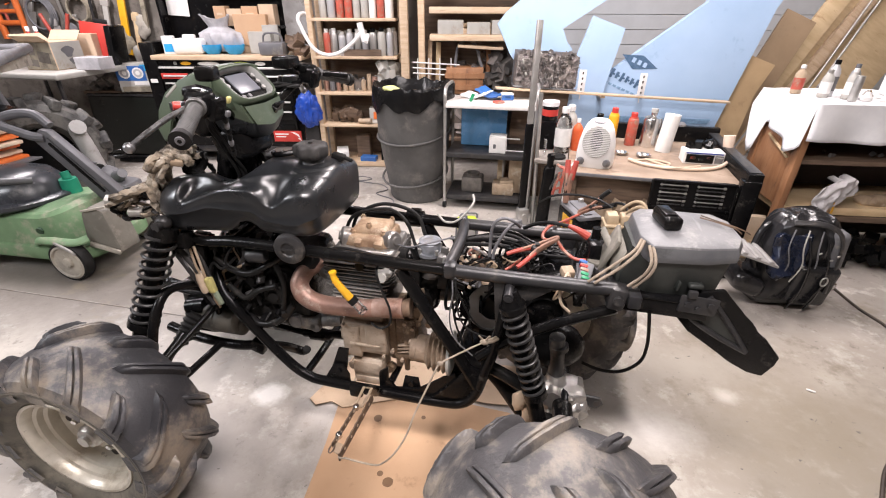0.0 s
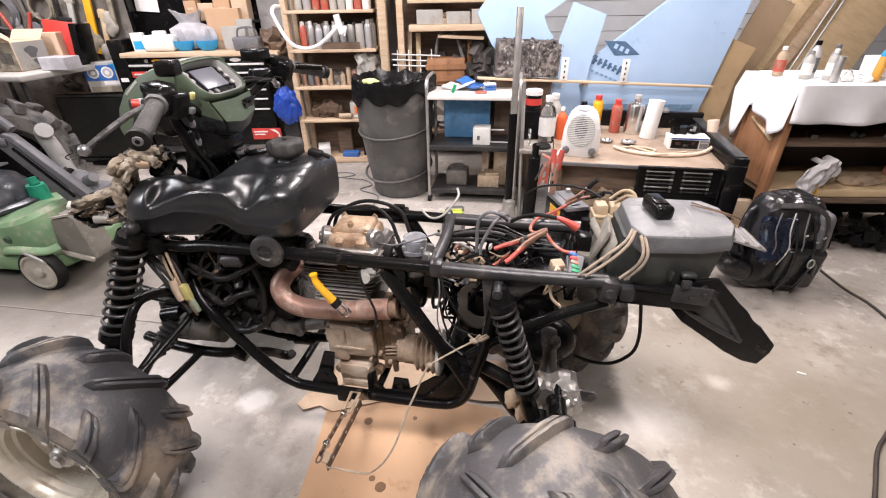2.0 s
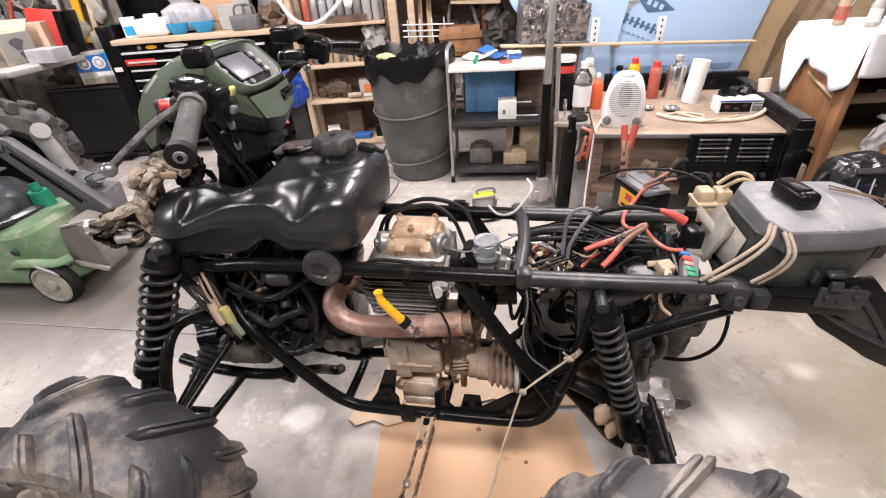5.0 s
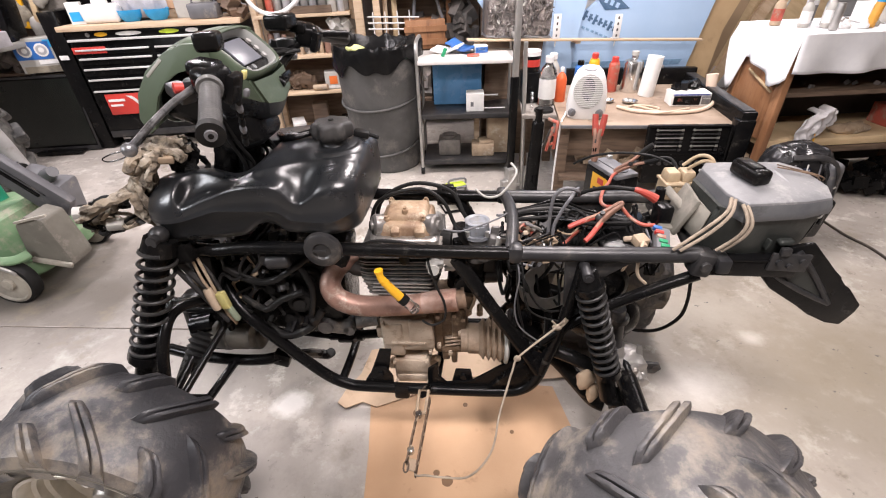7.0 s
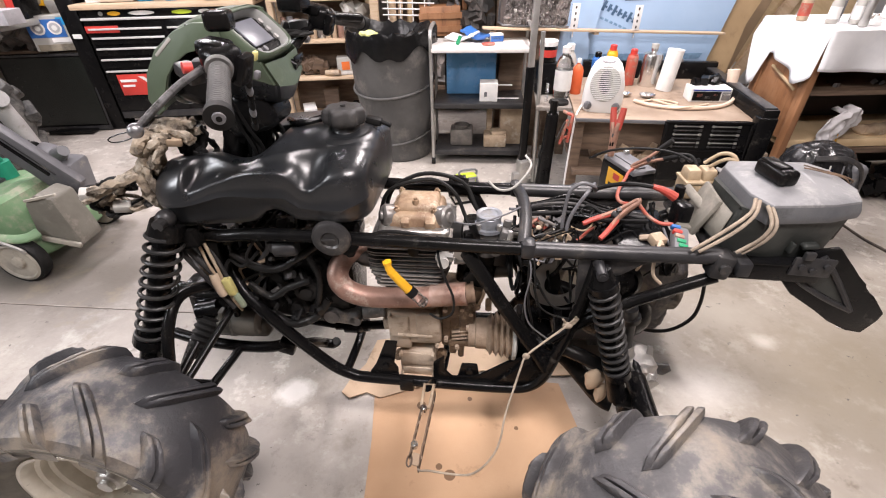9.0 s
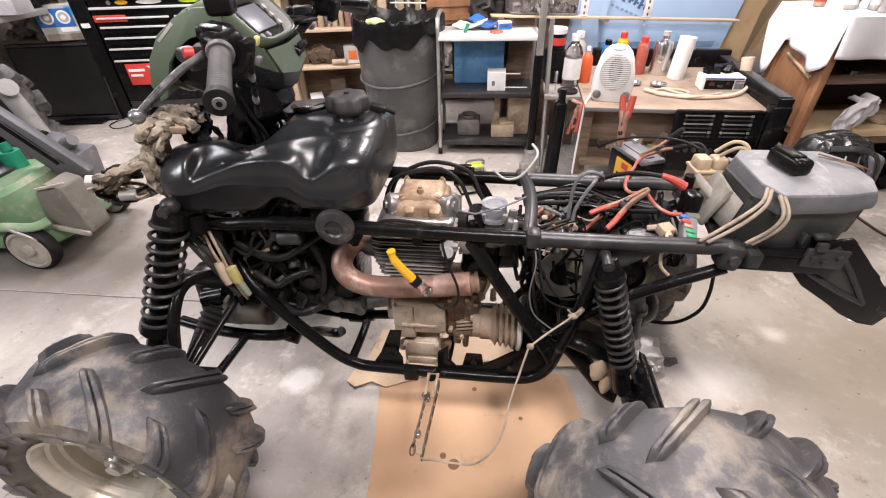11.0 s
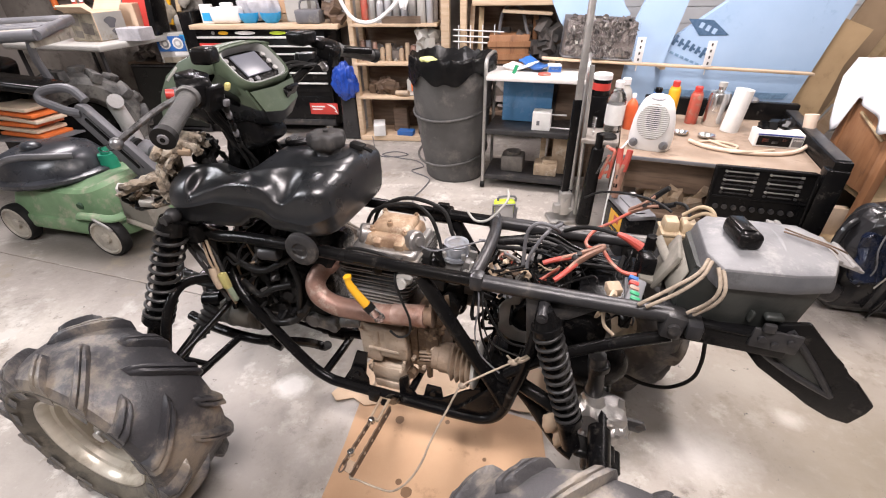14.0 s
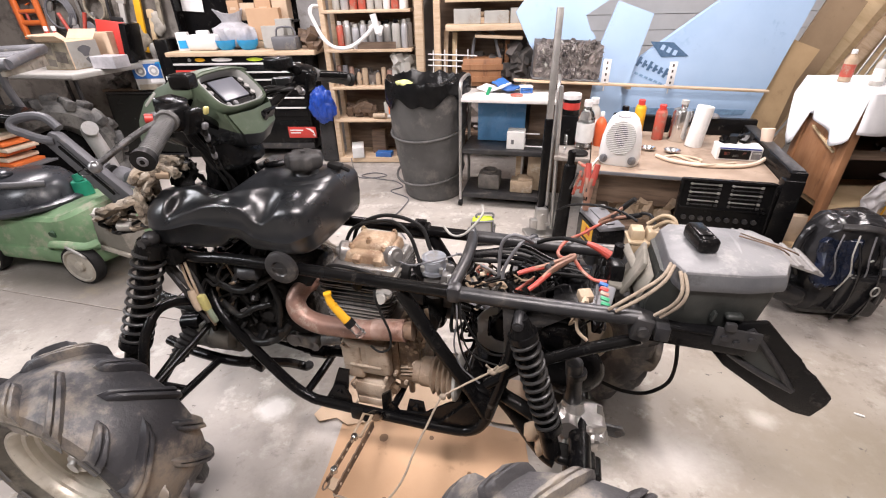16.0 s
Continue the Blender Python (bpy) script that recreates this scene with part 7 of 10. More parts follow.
def carton(x, y, z, sx, sy, sz, turn, m, label, name="carton", tilt=0.0, marks=()):
    t = solid(name, Shape().box((0, 0, sz / 2), (sx, sy, sz), (0, 0, 0), 0.003, 1), m, label, "box", pose(x, y, z, tilt, 0, turn))
    for cx, cz, w, h, mm in marks:
        part("printed_panel", Shape().box((cx, -sy / 2 - 0.0015, cz), (w, 0.002, h)), mm, t)
    return t


def lumps(n, box, size, seed):
    """Loose scrap pieces within a box, as one shape."""
    rs = random.Random(seed)
    s = Shape()
    for _ in range(n):
        c = [rs.uniform(a, b) for a, b in box]
        d = [rs.uniform(0.35, 1.0) * size for _ in range(3)]
        s.box(c, d, (rs.uniform(0, 180), rs.uniform(0, 180), rs.uniform(0, 180)))
    return s


# ---- wide tool chest with a wooden top ----
chest = thing("tool_chest", "wide black steel tool chest with many drawers under a wooden top", "tool chest", pose(-1.92, 4.0, 0))
part("chest_body", Shape().box((0, 0.20, 0.56), (1.10, 0.40, 0.74), (0, 0, 0), 0.008), M_BLACK, chest)
for x in (-0.46, 0.46):
    for yv in (0.06, 0.34):
        c = part("castor", Shape().rod((x - 0.02, yv, 0.144), (x + 0.02, yv, 0.144), 0.040, 0.040, 20), M_BLACKRUBBER, chest)
        part("castor_fork", Shape().box((x, yv, 0.180), (0.06, 0.06, 0.03), (0, 0, 0), 0.005), M_GALV, c)
for x0, x1 in ((-0.54, 0.0), (0.01, 0.54)):
    for k, (z, h) in enumerate(((0.855, 0.05), (0.79, 0.06), (0.715, 0.065), (0.635, 0.075), (0.545, 0.09), (0.37, 0.20))):
        d = part("drawer", Shape().box(((x0 + x1) / 2, -0.004, z - 0.02), (x1 - x0 - 0.014, 0.012, h - 0.008), (0, 0, 0), 0.003), M_BLACK, chest)
        if k < 5:
            part("drawer_pull", Shape().box(((x0 + x1) / 2, -0.014, z + h / 2 - 0.034), (x1 - x0 - 0.03, 0.016, 0.013), (0, 0, 0), 0.003), M_PULL, d, "bright metal drawer pull")
part("red_badge", Shape().box((-0.43, -0.012, 0.845), (0.23, 0.006, 0.045), (0, 0, 0), 0.002), M_RED, chest)
for x, zc, h in ((-0.34, 0.455, 0.155), (0.455, 0.345, 0.095)):
    b = part("red_sticker", Shape().box((x, -0.012, zc), (0.25, 0.005, h), (0, 0, 0), 0.001), M_RED, chest, "red and white sticker with unreadable print")
    part("print_bar", Shape().box((x - 0.05, -0.0155, zc + 0.2 * h), (0.12, 0.002, 0.12 * h)), M_PAPER, b)
    part("print_bar", Shape().box((x - 0.06, -0.0155, zc - 0.04 * h), (0.09, 0.002, 0.10 * h)), M_PAPER, b)
    part("print_swoosh", Shape().prism([(0.03, 0.40 * h), (0.07, 0.38 * h), (0.10, 0.2 * h), (0.122, -0.45 * h), (0.09, -0.2 * h), (0.105, -0.1 * h), (0.07, 0.2 * h)], 0.002, Matrix(((1, 0, 0, x), (0, 0, -1, -0.0145), (0, 1, 0, zc), (0, 0, 0, 1)))), M_PAPER, b)
part("top_rail", Shape().box((0, -0.016, 0.912), (1.09, 0.024, 0.016), (0, 0, 0), 0.004), M_PULL, chest, "bright aluminium top rail")
part("bottom_rail", Shape().box((0, 0.0, 0.225), (1.08, 0.02, 0.05), (0, 0, 0), 0.004), M_GREYSTEEL, chest)
part("chest_lid", Shape().box((0, 0.2, 0.945), (1.10, 0.42, 0.05), (0, 0, 0), 0.006), M_BLACK, chest)
for x, w, m in ((-0.40, 0.03, M_GALV), (-0.31, 0.09, M_YELLOW), (-0.12, 0.18, M_PAPER), (0.16, 0.14, M_LIME), (0.32, 0.09, M_PAPER)):
    part("sticker", Shape().prism([(w / 2 * math.cos(a), 0.014 * math.sin(a)) for a in [2 * math.pi * i / 20 for i in range(20)]], 0.003, Matrix(((1, 0, 0, x), (0, 0, -1, -0.010), (0, 1, 0, 0.945), (0, 0, 0, 1)))), m, chest, "small oval brand sticker, unreadable")
solid("wooden_worktop", Shape().box((-1.87, 4.17, 0.99), (1.26, 0.42, 0.034), (0, 0, 0), 0.004), M_PINE, "pale wooden worktop on the tool chest", "worktop")
# things on the worktop
TOP = 1.008
TT = 0.924
carton(-2.38, 4.08, TOP, 0.09, 0.06, 0.14, 15, M_PAPER, "blue and white printed paper packet", "packet", 0, ((0, 0.05, 0.07, 0.06, M_CYAN),))
solid("plastic_tub", Shape().box((0, 0, 0.06), (0.24, 0.16, 0.12), (0, 0, 0), 0.03, 3, (1.08, 1.08)).box((0, 0, 0.13), (0.1, 0.05, 0.04), (0, 0, 0), 0.012), M_WHITE, "white plastic tub with a moulded handle", "tub", pose(-2.22, 4.12, TOP, 0, 0, 6))
for x in (-2.04, -1.85):
    solid("bowl", Shape().lathe([(0, 0), (0.05, 0), (0.075, 0.03), (0.085, 0.075), (0.08, 0.075), (0.07, 0.035), (0.045, 0.008), (0, 0.008)], 24), M_CYAN, "bright blue plastic bowl", "bowl", pose(x, 4.12, TOP), "blue bowls")
rs = random.Random(5)
s = Shape()
rows = []
for i in range(27):
    f = i / 26
    base = 0.155 * math.sqrt(max(0.0, 1 - (2.3 * f - 0.85) ** 2 * 0.75)) if f < 0.70 else 0.062 + 0.11 * (f - 0.70)
    if 0.55 < f < 0.85:
        base = min(base, 0.062 + 0.5 * abs(f - 0.70))
    ring = []
    for j in range(72):
        a = 2 * math.pi * j / 72
        pleat = 0.10 * (0.5 - abs(noise.noise(Vector((math.cos(a) * 2.2, math.sin(a) * 2.2, f * 1.5))))) + (0.10 + 0.22 * max(0, f - 0.45)) * (0.5 - abs(noise.noise(Vector((math.cos(a) * 5, math.sin(a) * 5, f * 1.2 + 7)))))
        r = base * (1 + 1.6 * pleat)
        ring.append(Vector((r * 1.12 * math.cos(a) - 0.05 * f, r * 0.72 * math.sin(a), 0.27 * f + (0.018 * math.sin(2 * a + 1) * max(0, f - 0.7) / 0.3))))
    rows.append(ring)
vs = s.grid(rows, True)
s.bm.faces.new(vs[0])
solid("plastic_bag", s, M_BAGPALE, "crumpled translucent grey plastic bag", "bag", pose(-1.97, 4.23, TOP + 0.012), sharp=50)
carton(-1.72, 4.28, TOP + 0.06, 0.28, 0.14, 0.24, 0, M_CARD, "opened brown cardboard box of parts", "cardboard_box")
solid("wood_block", Shape().box((0, 0, 0.03), (0.5, 0.1, 0.06), (0, 0, 0), 0.004), M_PINE, "short offcut of pine board", "offcut", pose(-1.72, 4.27, TOP))
carton(-1.56, 4.25, TOP, 0.13, 0.1, 0.22, 8, M_LIGHTGREY, "pale grey plastic case", "plastic_case")
solid("grey_caddy", Shape().box((0, 0, 0.05), (0.2, 0.14, 0.1), (0, 0, 0), 0.015, 2, (1.05, 1.05)).sweep([(-0.08, 0, 0.1), (-0.06, 0, 0.16), (0.06, 0, 0.16), (0.08, 0, 0.1)], 0.008, 8, 3), M_GREYPL, "dark grey plastic caddy", "caddy", pose(-1.49, 4.06, TOP))
solid("scrap_wood", lumps(14, ((-0.1, 0.1), (-0.08, 0.08), (0.02, 0.12)), 0.09, 3), M_DARKWOOD, "heap of small wooden and metal offcuts", "offcuts", pose(-1.31, 4.12, TOP), kind="stuff")
# dark back of the bench: hutch with paper, cable and boxes
hutch = thing("tool_hutch", "black steel hutch above the tool chest", "hutch", pose(-1.92, 4.41, TOP))
part("back_panel", Shape().box((0, 0, 0.45), (1.2, 0.02, 0.9)), M_BLACK, hutch)
part("side_panel", Shape().box((0.545, -0.03, 0.45), (0.20, 0.02, 0.9)), M_DUSTPL, hutch, "grey steel side panel")
part("side_panel", Shape().box((-0.6, -0.06, 0.45), (0.02, 0.12, 0.9)), M_BLACK, hutch)
part("hutch_shelf", Shape().box((0.16, -0.09, 0.432), (0.58, 0.16, 0.018)), M_GREYPL, hutch)
part("hutch_shelf", Shape().box((0.16, -0.09, 0.200), (0.58, 0.16, 0.018)), M_BLACK, hutch)
for i in range(4):
    carton(-1.96 + 0.135 * i, 4.32, TOP + 0.441, 0.125, 0.12, 0.11, rnd(-6, 6), M_ORANGE, "orange cardboard parts box", "parts_box")
for i, (x, w, h) in enumerate(((-1.985, 0.10, 0.15), (-1.865, 0.13, 0.13), (-1.73, 0.13, 0.15), (-1.585, 0.13, 0.165))):
    carton(x, 4.31 + 0.01 * (i % 2), TOP + 0.209, w, 0.10, h, rnd(-8, 8), (M_CARD, M_CARDPALE)[i % 2], "plain brown paper parts packet on the hutch shelf", "paper_packet", 0, ((0.0, h * 0.6, w * 0.5, 0.02, M_CARDPALE),))
carton(-1.63, 4.20, TOP, 0.20, 0.10, 0.17, -4, M_LIGHTGREY, "pale grey carton standing on the chest top", "carton")
cutter = thing("bolt_cutter", "long-handled cutter with orange-red grips against the wall", "cutter", pose(-3.40, 4.20, TT, -3, 0, 0))
for k in (-1, 1):
    part("cutter_handle", Shape().sweep([(0.11 * k, 0.012 * k, 0.38), (0.05 * k, 0.012 * k, 0.22), (-0.04 * k, 0.012 * k, 0.06), (-0.05 * k, 0.012 * k, 0.0)], 0.015, 10, 4), M_CLAMPRED, cutter)
part("cutter_pivot", Shape().rod((0, -0.03, 0.12), (0, 0.03, 0.12), 0.02), M_GREYSTEEL, cutter)
solid("paper_sheet", Shape().box((0, 0, 0), (0.19, 0.002, 0.26)), M_PAPER, "white paper sheet pinned to the hutch", "paper", pose(-2.40, 4.385, 1.42, 0, 4, 0))
# flat television leaning on the chest's left end
tv = thing("television", "large switched-off flat television leaning against the wall", "television", pose(-2.92, 4.04, 0, -4, 0, -2))
part("screen_case", Shape().box((0, 0.0, 0.395), (0.66, 0.05, 0.58), (0, 0, 0), 0.008), M_BLACK, tv)
part("stand_foot", Shape().box((0.05, -0.05, 0.115), (0.34, 0.14, 0.022), (0, 0, 0), 0.006), M_BLACK, tv)
part("bezel", Shape().box((0, -0.0265, 0.672), (0.655, 0.006, 0.014), (0, 0, 0), 0.002).box((0.318, -0.0265, 0.395), (0.014, 0.006, 0.55), (0, 0, 0), 0.002).box((0, -0.0265, 0.125), (0.655, 0.006, 0.03), (0, 0, 0), 0.002), M_GREYSTEEL, tv)
part("screen", Shape().box((0, -0.027, 0.405), (0.61, 0.004, 0.50)), M_SCREEN, tv)
solid("black_cabinet", Shape().box((0, 0, 0.602), (0.12, 0.34, 0.996), (0, 0, 0), 0.008).box((0, -0.175, 0.83), (0.05, 0.006, 0.03)), M_BLACK, "narrow black steel side locker beside the tool chest", "locker", pose(-2.56, 4.2, 0))
solid("locker_tag", Shape().box((0, 0, 0), (0.06, 0.004, 0.03)), M_PAPER, "small white tag on the locker", "tag", pose(-2.56, 4.020, 0.80))

# ---- grey folding table with boxes, far corner ----
table = thing("folding_table", "grey plastic folding table loaded with boxes", "table", pose(-3.25, 3.85, 0, 0, 0, -8))
part("tabletop", Shape().box((-0.09, 0, 0.90), (0.97, 0.72, 0.045), (0, 0, 0), 0.012, 3), M_LIGHTGREY, table)
for x in (-0.5, 0.33):
    for yv in (-0.3, 0.3):
        part("leg", Shape().rod((x, yv, 0.104), (x, yv, 0.88), 0.016), M_GREYSTEEL, table)
pic = thing("cardboard_box", "open cardboard box with dark printed and white printed sides", "box", pose(-3.17, 3.80, TT, 0, 0, -6))
part("box_body", Shape().box((0, 0, 0.10), (0.27, 0.27, 0.20), (0, 0, 0), 0.003, 1), M_CARDPALE, pic)
part("dark_side", Shape().box((0, -0.1365, 0.10), (0.262, 0.002, 0.19)), M_KHAKI, pic, "dark printed side")
part("white_side", Shape().box((0.1365, 0, 0.10), (0.002, 0.262, 0.19)), M_LIGHTGREY, pic, "white printed side")
for x, z, r in ((0.0, 0.125, 0.05), (0.02, 0.055, 0.03)):
    part("printed_shape", Shape().prism([(r * (1 + 0.3 * math.sin(3 * a)) * math.cos(a), r * 0.8 * math.sin(a)) for a in [2 * math.pi * i / 24 for i in range(24)]], 0.001, Matrix(((0, 0, 1, 0.1378), (1, 0, 0, x), (0, 1, 0, z), (0, 0, 0, 1)))), M_GREYPL, pic)
for x, z, w, h in ((-0.06, 0.14, 0.09, 0.06), (0.05, 0.09, 0.10, 0.08), (-0.05, 0.05, 0.07, 0.05)):
    part("printed_patch", Shape().box((x, -0.1382, z), (w, 0.001, h), (0, 8, 0)), M_PEGBOARD, pic)
for k, (c, d, t) in enumerate((((0, -0.165, 0.222), (0.26, 0.08, 0.004), (-32, 0, 0)), ((-0.165, 0, 0.224), (0.08, 0.26, 0.004), (0, 36, 0)), ((0.0, 0.15, 0.235), (0.26, 0.09, 0.004), (50, 0, 0)))):
    part("box_flap", Shape().box(c, d, t, 0.001, 1), M_CARDPALE, pic)
carton(-2.83, 3.76, TT, 0.21, 0.15, 0.09, -6, M_BAGPALE, "small plain white carton", "carton")
carton(-3.12, 4.06, TT, 0.26, 0.10, 0.24, 4, M_CARDPALE, "tall tan cardboard carton behind the printed box", "cardboard_box")
for i, x in enumerate((-3.47, -3.40)):
    bottle(x, 3.98, TT, 0.036, 0.29, M_RED, M_WHITE, "red bottle with white cap on the folding table")
solid("red_binder", Shape().box((0, 0, 0.16), (0.24, 0.05, 0.32), (0, 0, 0), 0.004), M_RED, "tall red file box", "file box", pose(-3.04, 4.1, TT, -6, 8, 4))
solid("dark_binder", Shape().box((0, 0, 0.15), (0.05, 0.2, 0.3), (0, 0, 0), 0.004), M_BLACK, "tall black file box", "file box", pose(-2.87, 4.1, TT, 0, 8, 4))
shelf2 = thing("under_shelf", "narrow dark wooden shelf above the television", "shelf", pose(-2.95, 4.27, 0))
part("shelf_board", Shape().box((0, 0, 0.68), (0.74, 0.26, 0.025)), M_DARKWOOD, shelf2)
for x in (-0.36, 0.36):
    part("leg", Shape().box((x, 0.08, 0.385), (0.03, 0.05, 0.563)), M_DARKWOOD, shelf2)
lamp_box = carton(-2.76, 4.16, 0.694, 0.34, 0.12, 0.24, 8, M_LIGHTGREY, "blue and white printed lamp box with two round lamps", "lamp_box", 0, ((-0.05, 0.155, 0.24, 0.12, M_BLUE), (0.10, 0.20, 0.12, 0.05, M_CYAN), (0.06, 0.075, 0.2, 0.03, M_PAPER), (0, 0.025, 0.3, 0.045, M_KHAKI)))
for x in (-0.10, 0.01):
    for r, m, d in ((0.046, M_PAPER, 0.0), (0.034, M_GREYSHADE, 0.0012), (0.018, M_PAPER, 0.0024)):
        part("printed_lamp", Shape().prism([(r * math.cos(a), r * math.sin(a)) for a in [2 * math.pi * i / 20 for i in range(20)]], 0.0012, Matrix(((1, 0, 0, x), (0, 0, -1, -0.0632 - d), (0, 1, 0, 0.158), (0, 0, 0, 1)))), m, lamp_box)
solid("parts_heap", lumps(36, ((-0.18, 0.14), (-0.06, 0.06), (0.01, 0.16)), 0.09, 8), M_MULTI, "heap of small dusty parts and packets", "parts", pose(-3.06, 4.24, 0.695), kind="stuff")
# tool wall behind the table: hanging levels, hoses, bottles on a ledge
def wall_tool(kind, x, z, size, m, label, lean=0.0, cat="tool"):
    """Something hung on the tool board: its kind gives the shape."""
    sh = Shape()
    if kind == "bar":
        sh.box((0, 0, 0), (size * 0.10, 0.022, size), (0, 0, 0), 0.005).box((0, 0, size * 0.40), (size * 0.16, 0.028, size * 0.16), (0, 0, 0), 0.006)
    elif kind == "saw":
        sh.prism([(-0.05 * size, -0.5 * size), (0.05 * size, -0.5 * size), (0.16 * size, 0.28 * size), (-0.10 * size, 0.28 * size)], 0.004, pose(0, 0, 0, 90, 0, 0)).box((0.02 * size, 0, 0.38 * size), (0.20 * size, 0.026, 0.22 * size), (0, 12, 0), 0.01)
    elif kind == "coil":
        for k in range(4):
            r = size * (0.40 + 0.03 * k)
            sh.sweep([(r * math.cos(a), 0.012 * k - 0.02, 1.15 * r * math.sin(a)) for a in [2 * math.pi * q / 20 for q in range(21)]], 0.009, 8, 0)
        sh.box((0, 0, size * 0.46), (0.03, 0.05, 0.05), (0, 0, 0), 0.01)
    elif kind == "clamp":
        sh.box((0, 0, 0), (0.022, 0.012, size), (0, 0, 0), 0.002).box((0.055, 0, 0.42 * size), (0.13, 0.022, 0.03), (0, 0, 0), 0.006).box((0.055, 0, -0.1 * size), (0.13, 0.03, 0.035), (0, 0, 0), 0.008).rod((0.105, 0, -0.1 * size), (0.105, 0, -0.38 * size), 0.012)
    elif kind == "sack":
        sh.ball((0, 0, 0), size * 0.5, (0.62, 0.22, 1.0), 26, 18)
        for v in sh.bm.verts:
            q = noise.noise(v.co * 13) * 0.5 + noise.noise(v.co * 30) * 0.25
            v.co = Vector((v.co.x * (1 + q), v.co.y * (1 + q), v.co.z * (1 + 0.4 * q)))
    else:
        sh.sweep([(-0.3 * size, 0, -0.5 * size), (-0.3 * size, 0, 0.45 * size), (-0.2 * size, 0, 0.5 * size), (0.2 * size, 0, 0.5 * size), (0.3 * size, 0, 0.45 * size), (0.3 * size, 0, -0.5 * size)], 0.026, 10, 0).rod((-0.3 * size, 0, -0.12 * size), (0.3 * size, 0, -0.12 * size), 0.022).rod((-0.3 * size, 0, 0.15 * size), (0.3 * size, 0, 0.15 * size), 0.018)
    sh.rod((0, 0.0, size * 0.3), (0, 0.05, size * 0.34), 0.006)
    return solid("hanging_" + {"bar": "level", "saw": "saw", "coil": "hose_coil", "clamp": "clamp", "sack": "sack", "frame": "folding_chair"}[kind], sh, m, label, cat, pose(x, 4.37, z, 0, lean, 0), sharp=30)


wall_tool("frame", -3.93, 1.27, 0.34, M_ORANGE, "orange-red tubular folding chair hung on the tool board", 0, "chair")
wall_tool("bar", -2.90, 1.28, 0.62, M_YELLOW, "long yellow spirit level hanging on the board", 8, "level")
wall_tool("bar", -2.82, 1.12, 0.40, M_PLY, "plywood straightedge hanging on the board", 9, "straightedge")
wall_tool("sack", -2.95, 1.10, 0.24, M_KHAKI, "dusty khaki canvas tool sack on a hook", 0, "sack")
wall_tool("sack", -2.76, 1.20, 0.20, M_BEIGEPL, "grey work gloves bunched on a hook", 6, "gloves")
wall_tool("bar", -3.06, 1.22, 0.46, M_LIGHTGREY, "grey metal straightedge hanging on the board", 10, "straightedge")
wall_tool("coil", -3.64, 1.30, 0.26, M_GREYPL, "coil of dark grey hose on a hook", 0, "hose")
wall_tool("coil", -3.28, 1.34, 0.22, M_KHAKI, "coil of tan rope on a hook", 0, "rope")
wall_tool("clamp", -3.44, 1.32, 0.44, M_GALV, "steel bar clamp hanging on the board", -4, "clamp")
wall_tool("clamp", -3.17, 1.30, 0.50, M_GREYSTEEL, "dark bar clamp hanging on the board", 5, "clamp")
wall_tool("saw", -3.76, 1.22, 0.40, M_GALV, "old hand saw hanging on the board", 12, "saw")
wall_tool("saw", -3.54, 1.12, 0.30, M_DUSTPL, "grey drywall saw hanging on the board", -8, "saw")
wall_tool("sack", -3.40, 1.12, 0.22, M_GREYPL, "dark grey rag bag on a hook", 0, "bag")
wall_tool("bar", -2.70, 1.36, 0.40, M_KHAKI, "khaki strap rolled round a bar", 6, "strap")
wall_tool("clamp", -4.06, 1.36, 0.40, M_REDDIRTY, "dull red bar clamp hanging on the board", 0, "clamp")
wall_tool("bar", -3.84, 1.38, 0.30, M_WHITE, "white painted rule hanging on the board", -6, "rule")
wall_tool("sack", -2.86, 0.96, 0.18, M_LIGHTGREY, "pale crumpled bag hanging on the board", 0, "bag")
solid("tool_board", Shape().box((-3.6, 4.43, 1.3), (2.1, 0.03, 2.5)), M_PEGBOARD, "grime-stained board wall behind the tools", "board", kind="structure")

# ---- utility vehicle parked in the corner: rack, wheel, dark body ----
uv = thing("parked_quad", "mud-covered dark quad bike parked in the corner", "quad bike", pose(-3.42, 3.0, 0, 0, 0, 20))
part("body", Shape().box((-0.3, 0.05, 0.62), (1.0, 0.5, 0.34), (0, 6, 0), 0.08, 3).box((-0.1, 0.0, 0.86), (0.5, 0.34, 0.16), (0, 12, 0), 0.05, 3), M_BLACK, uv)
for pts in (((0.55, -0.28, 1.06), (0.52, 0.3, 1.10), (-0.7, 0.3, 1.08), (-0.72, -0.28, 1.02), (0.55, -0.28, 1.06)),):
    part("rack_rail", Shape().sweep(pts, 0.032, 12, 0), M_GREYPL, uv)
for yv in (-0.15, 0.0, 0.15):
    part("rack_bar", Shape().rod((-0.7, yv, 1.05), (0.54, yv, 1.085), 0.02), M_GREYPL, uv)
for x in (0.5, 0.0, -0.5):
    part("rack_bar", Shape().sweep([(x, -0.28, 1.05), (x, 0.0, 1.075), (x, 0.3, 1.09)], 0.022, 10, 3), M_GREYPL, uv)
    part("rack_leg", Shape().sweep([(x, -0.26, 1.05), (x - 0.05, -0.2, 0.92), (x - 0.06, -0.1, 0.72)], 0.024, 10, 3), M_GREYPL, uv)
part("rack_plate", Shape().box((-0.08, 0.01, 1.058), (1.20, 0.54, 0.030), (0, -1.6, 0), 0.010).box((0.50, 0.01, 1.03), (0.03, 0.56, 0.09), (0, 0, 0), 0.008), M_BEIGEPL, uv, "dusty flat rack plate")
part("mud_fender", Shape().box((0.3, -0.3, 0.80), (0.5, 0.26, 0.06), (0, 12, 0), 0.025, 3), M_BLACK, uv)
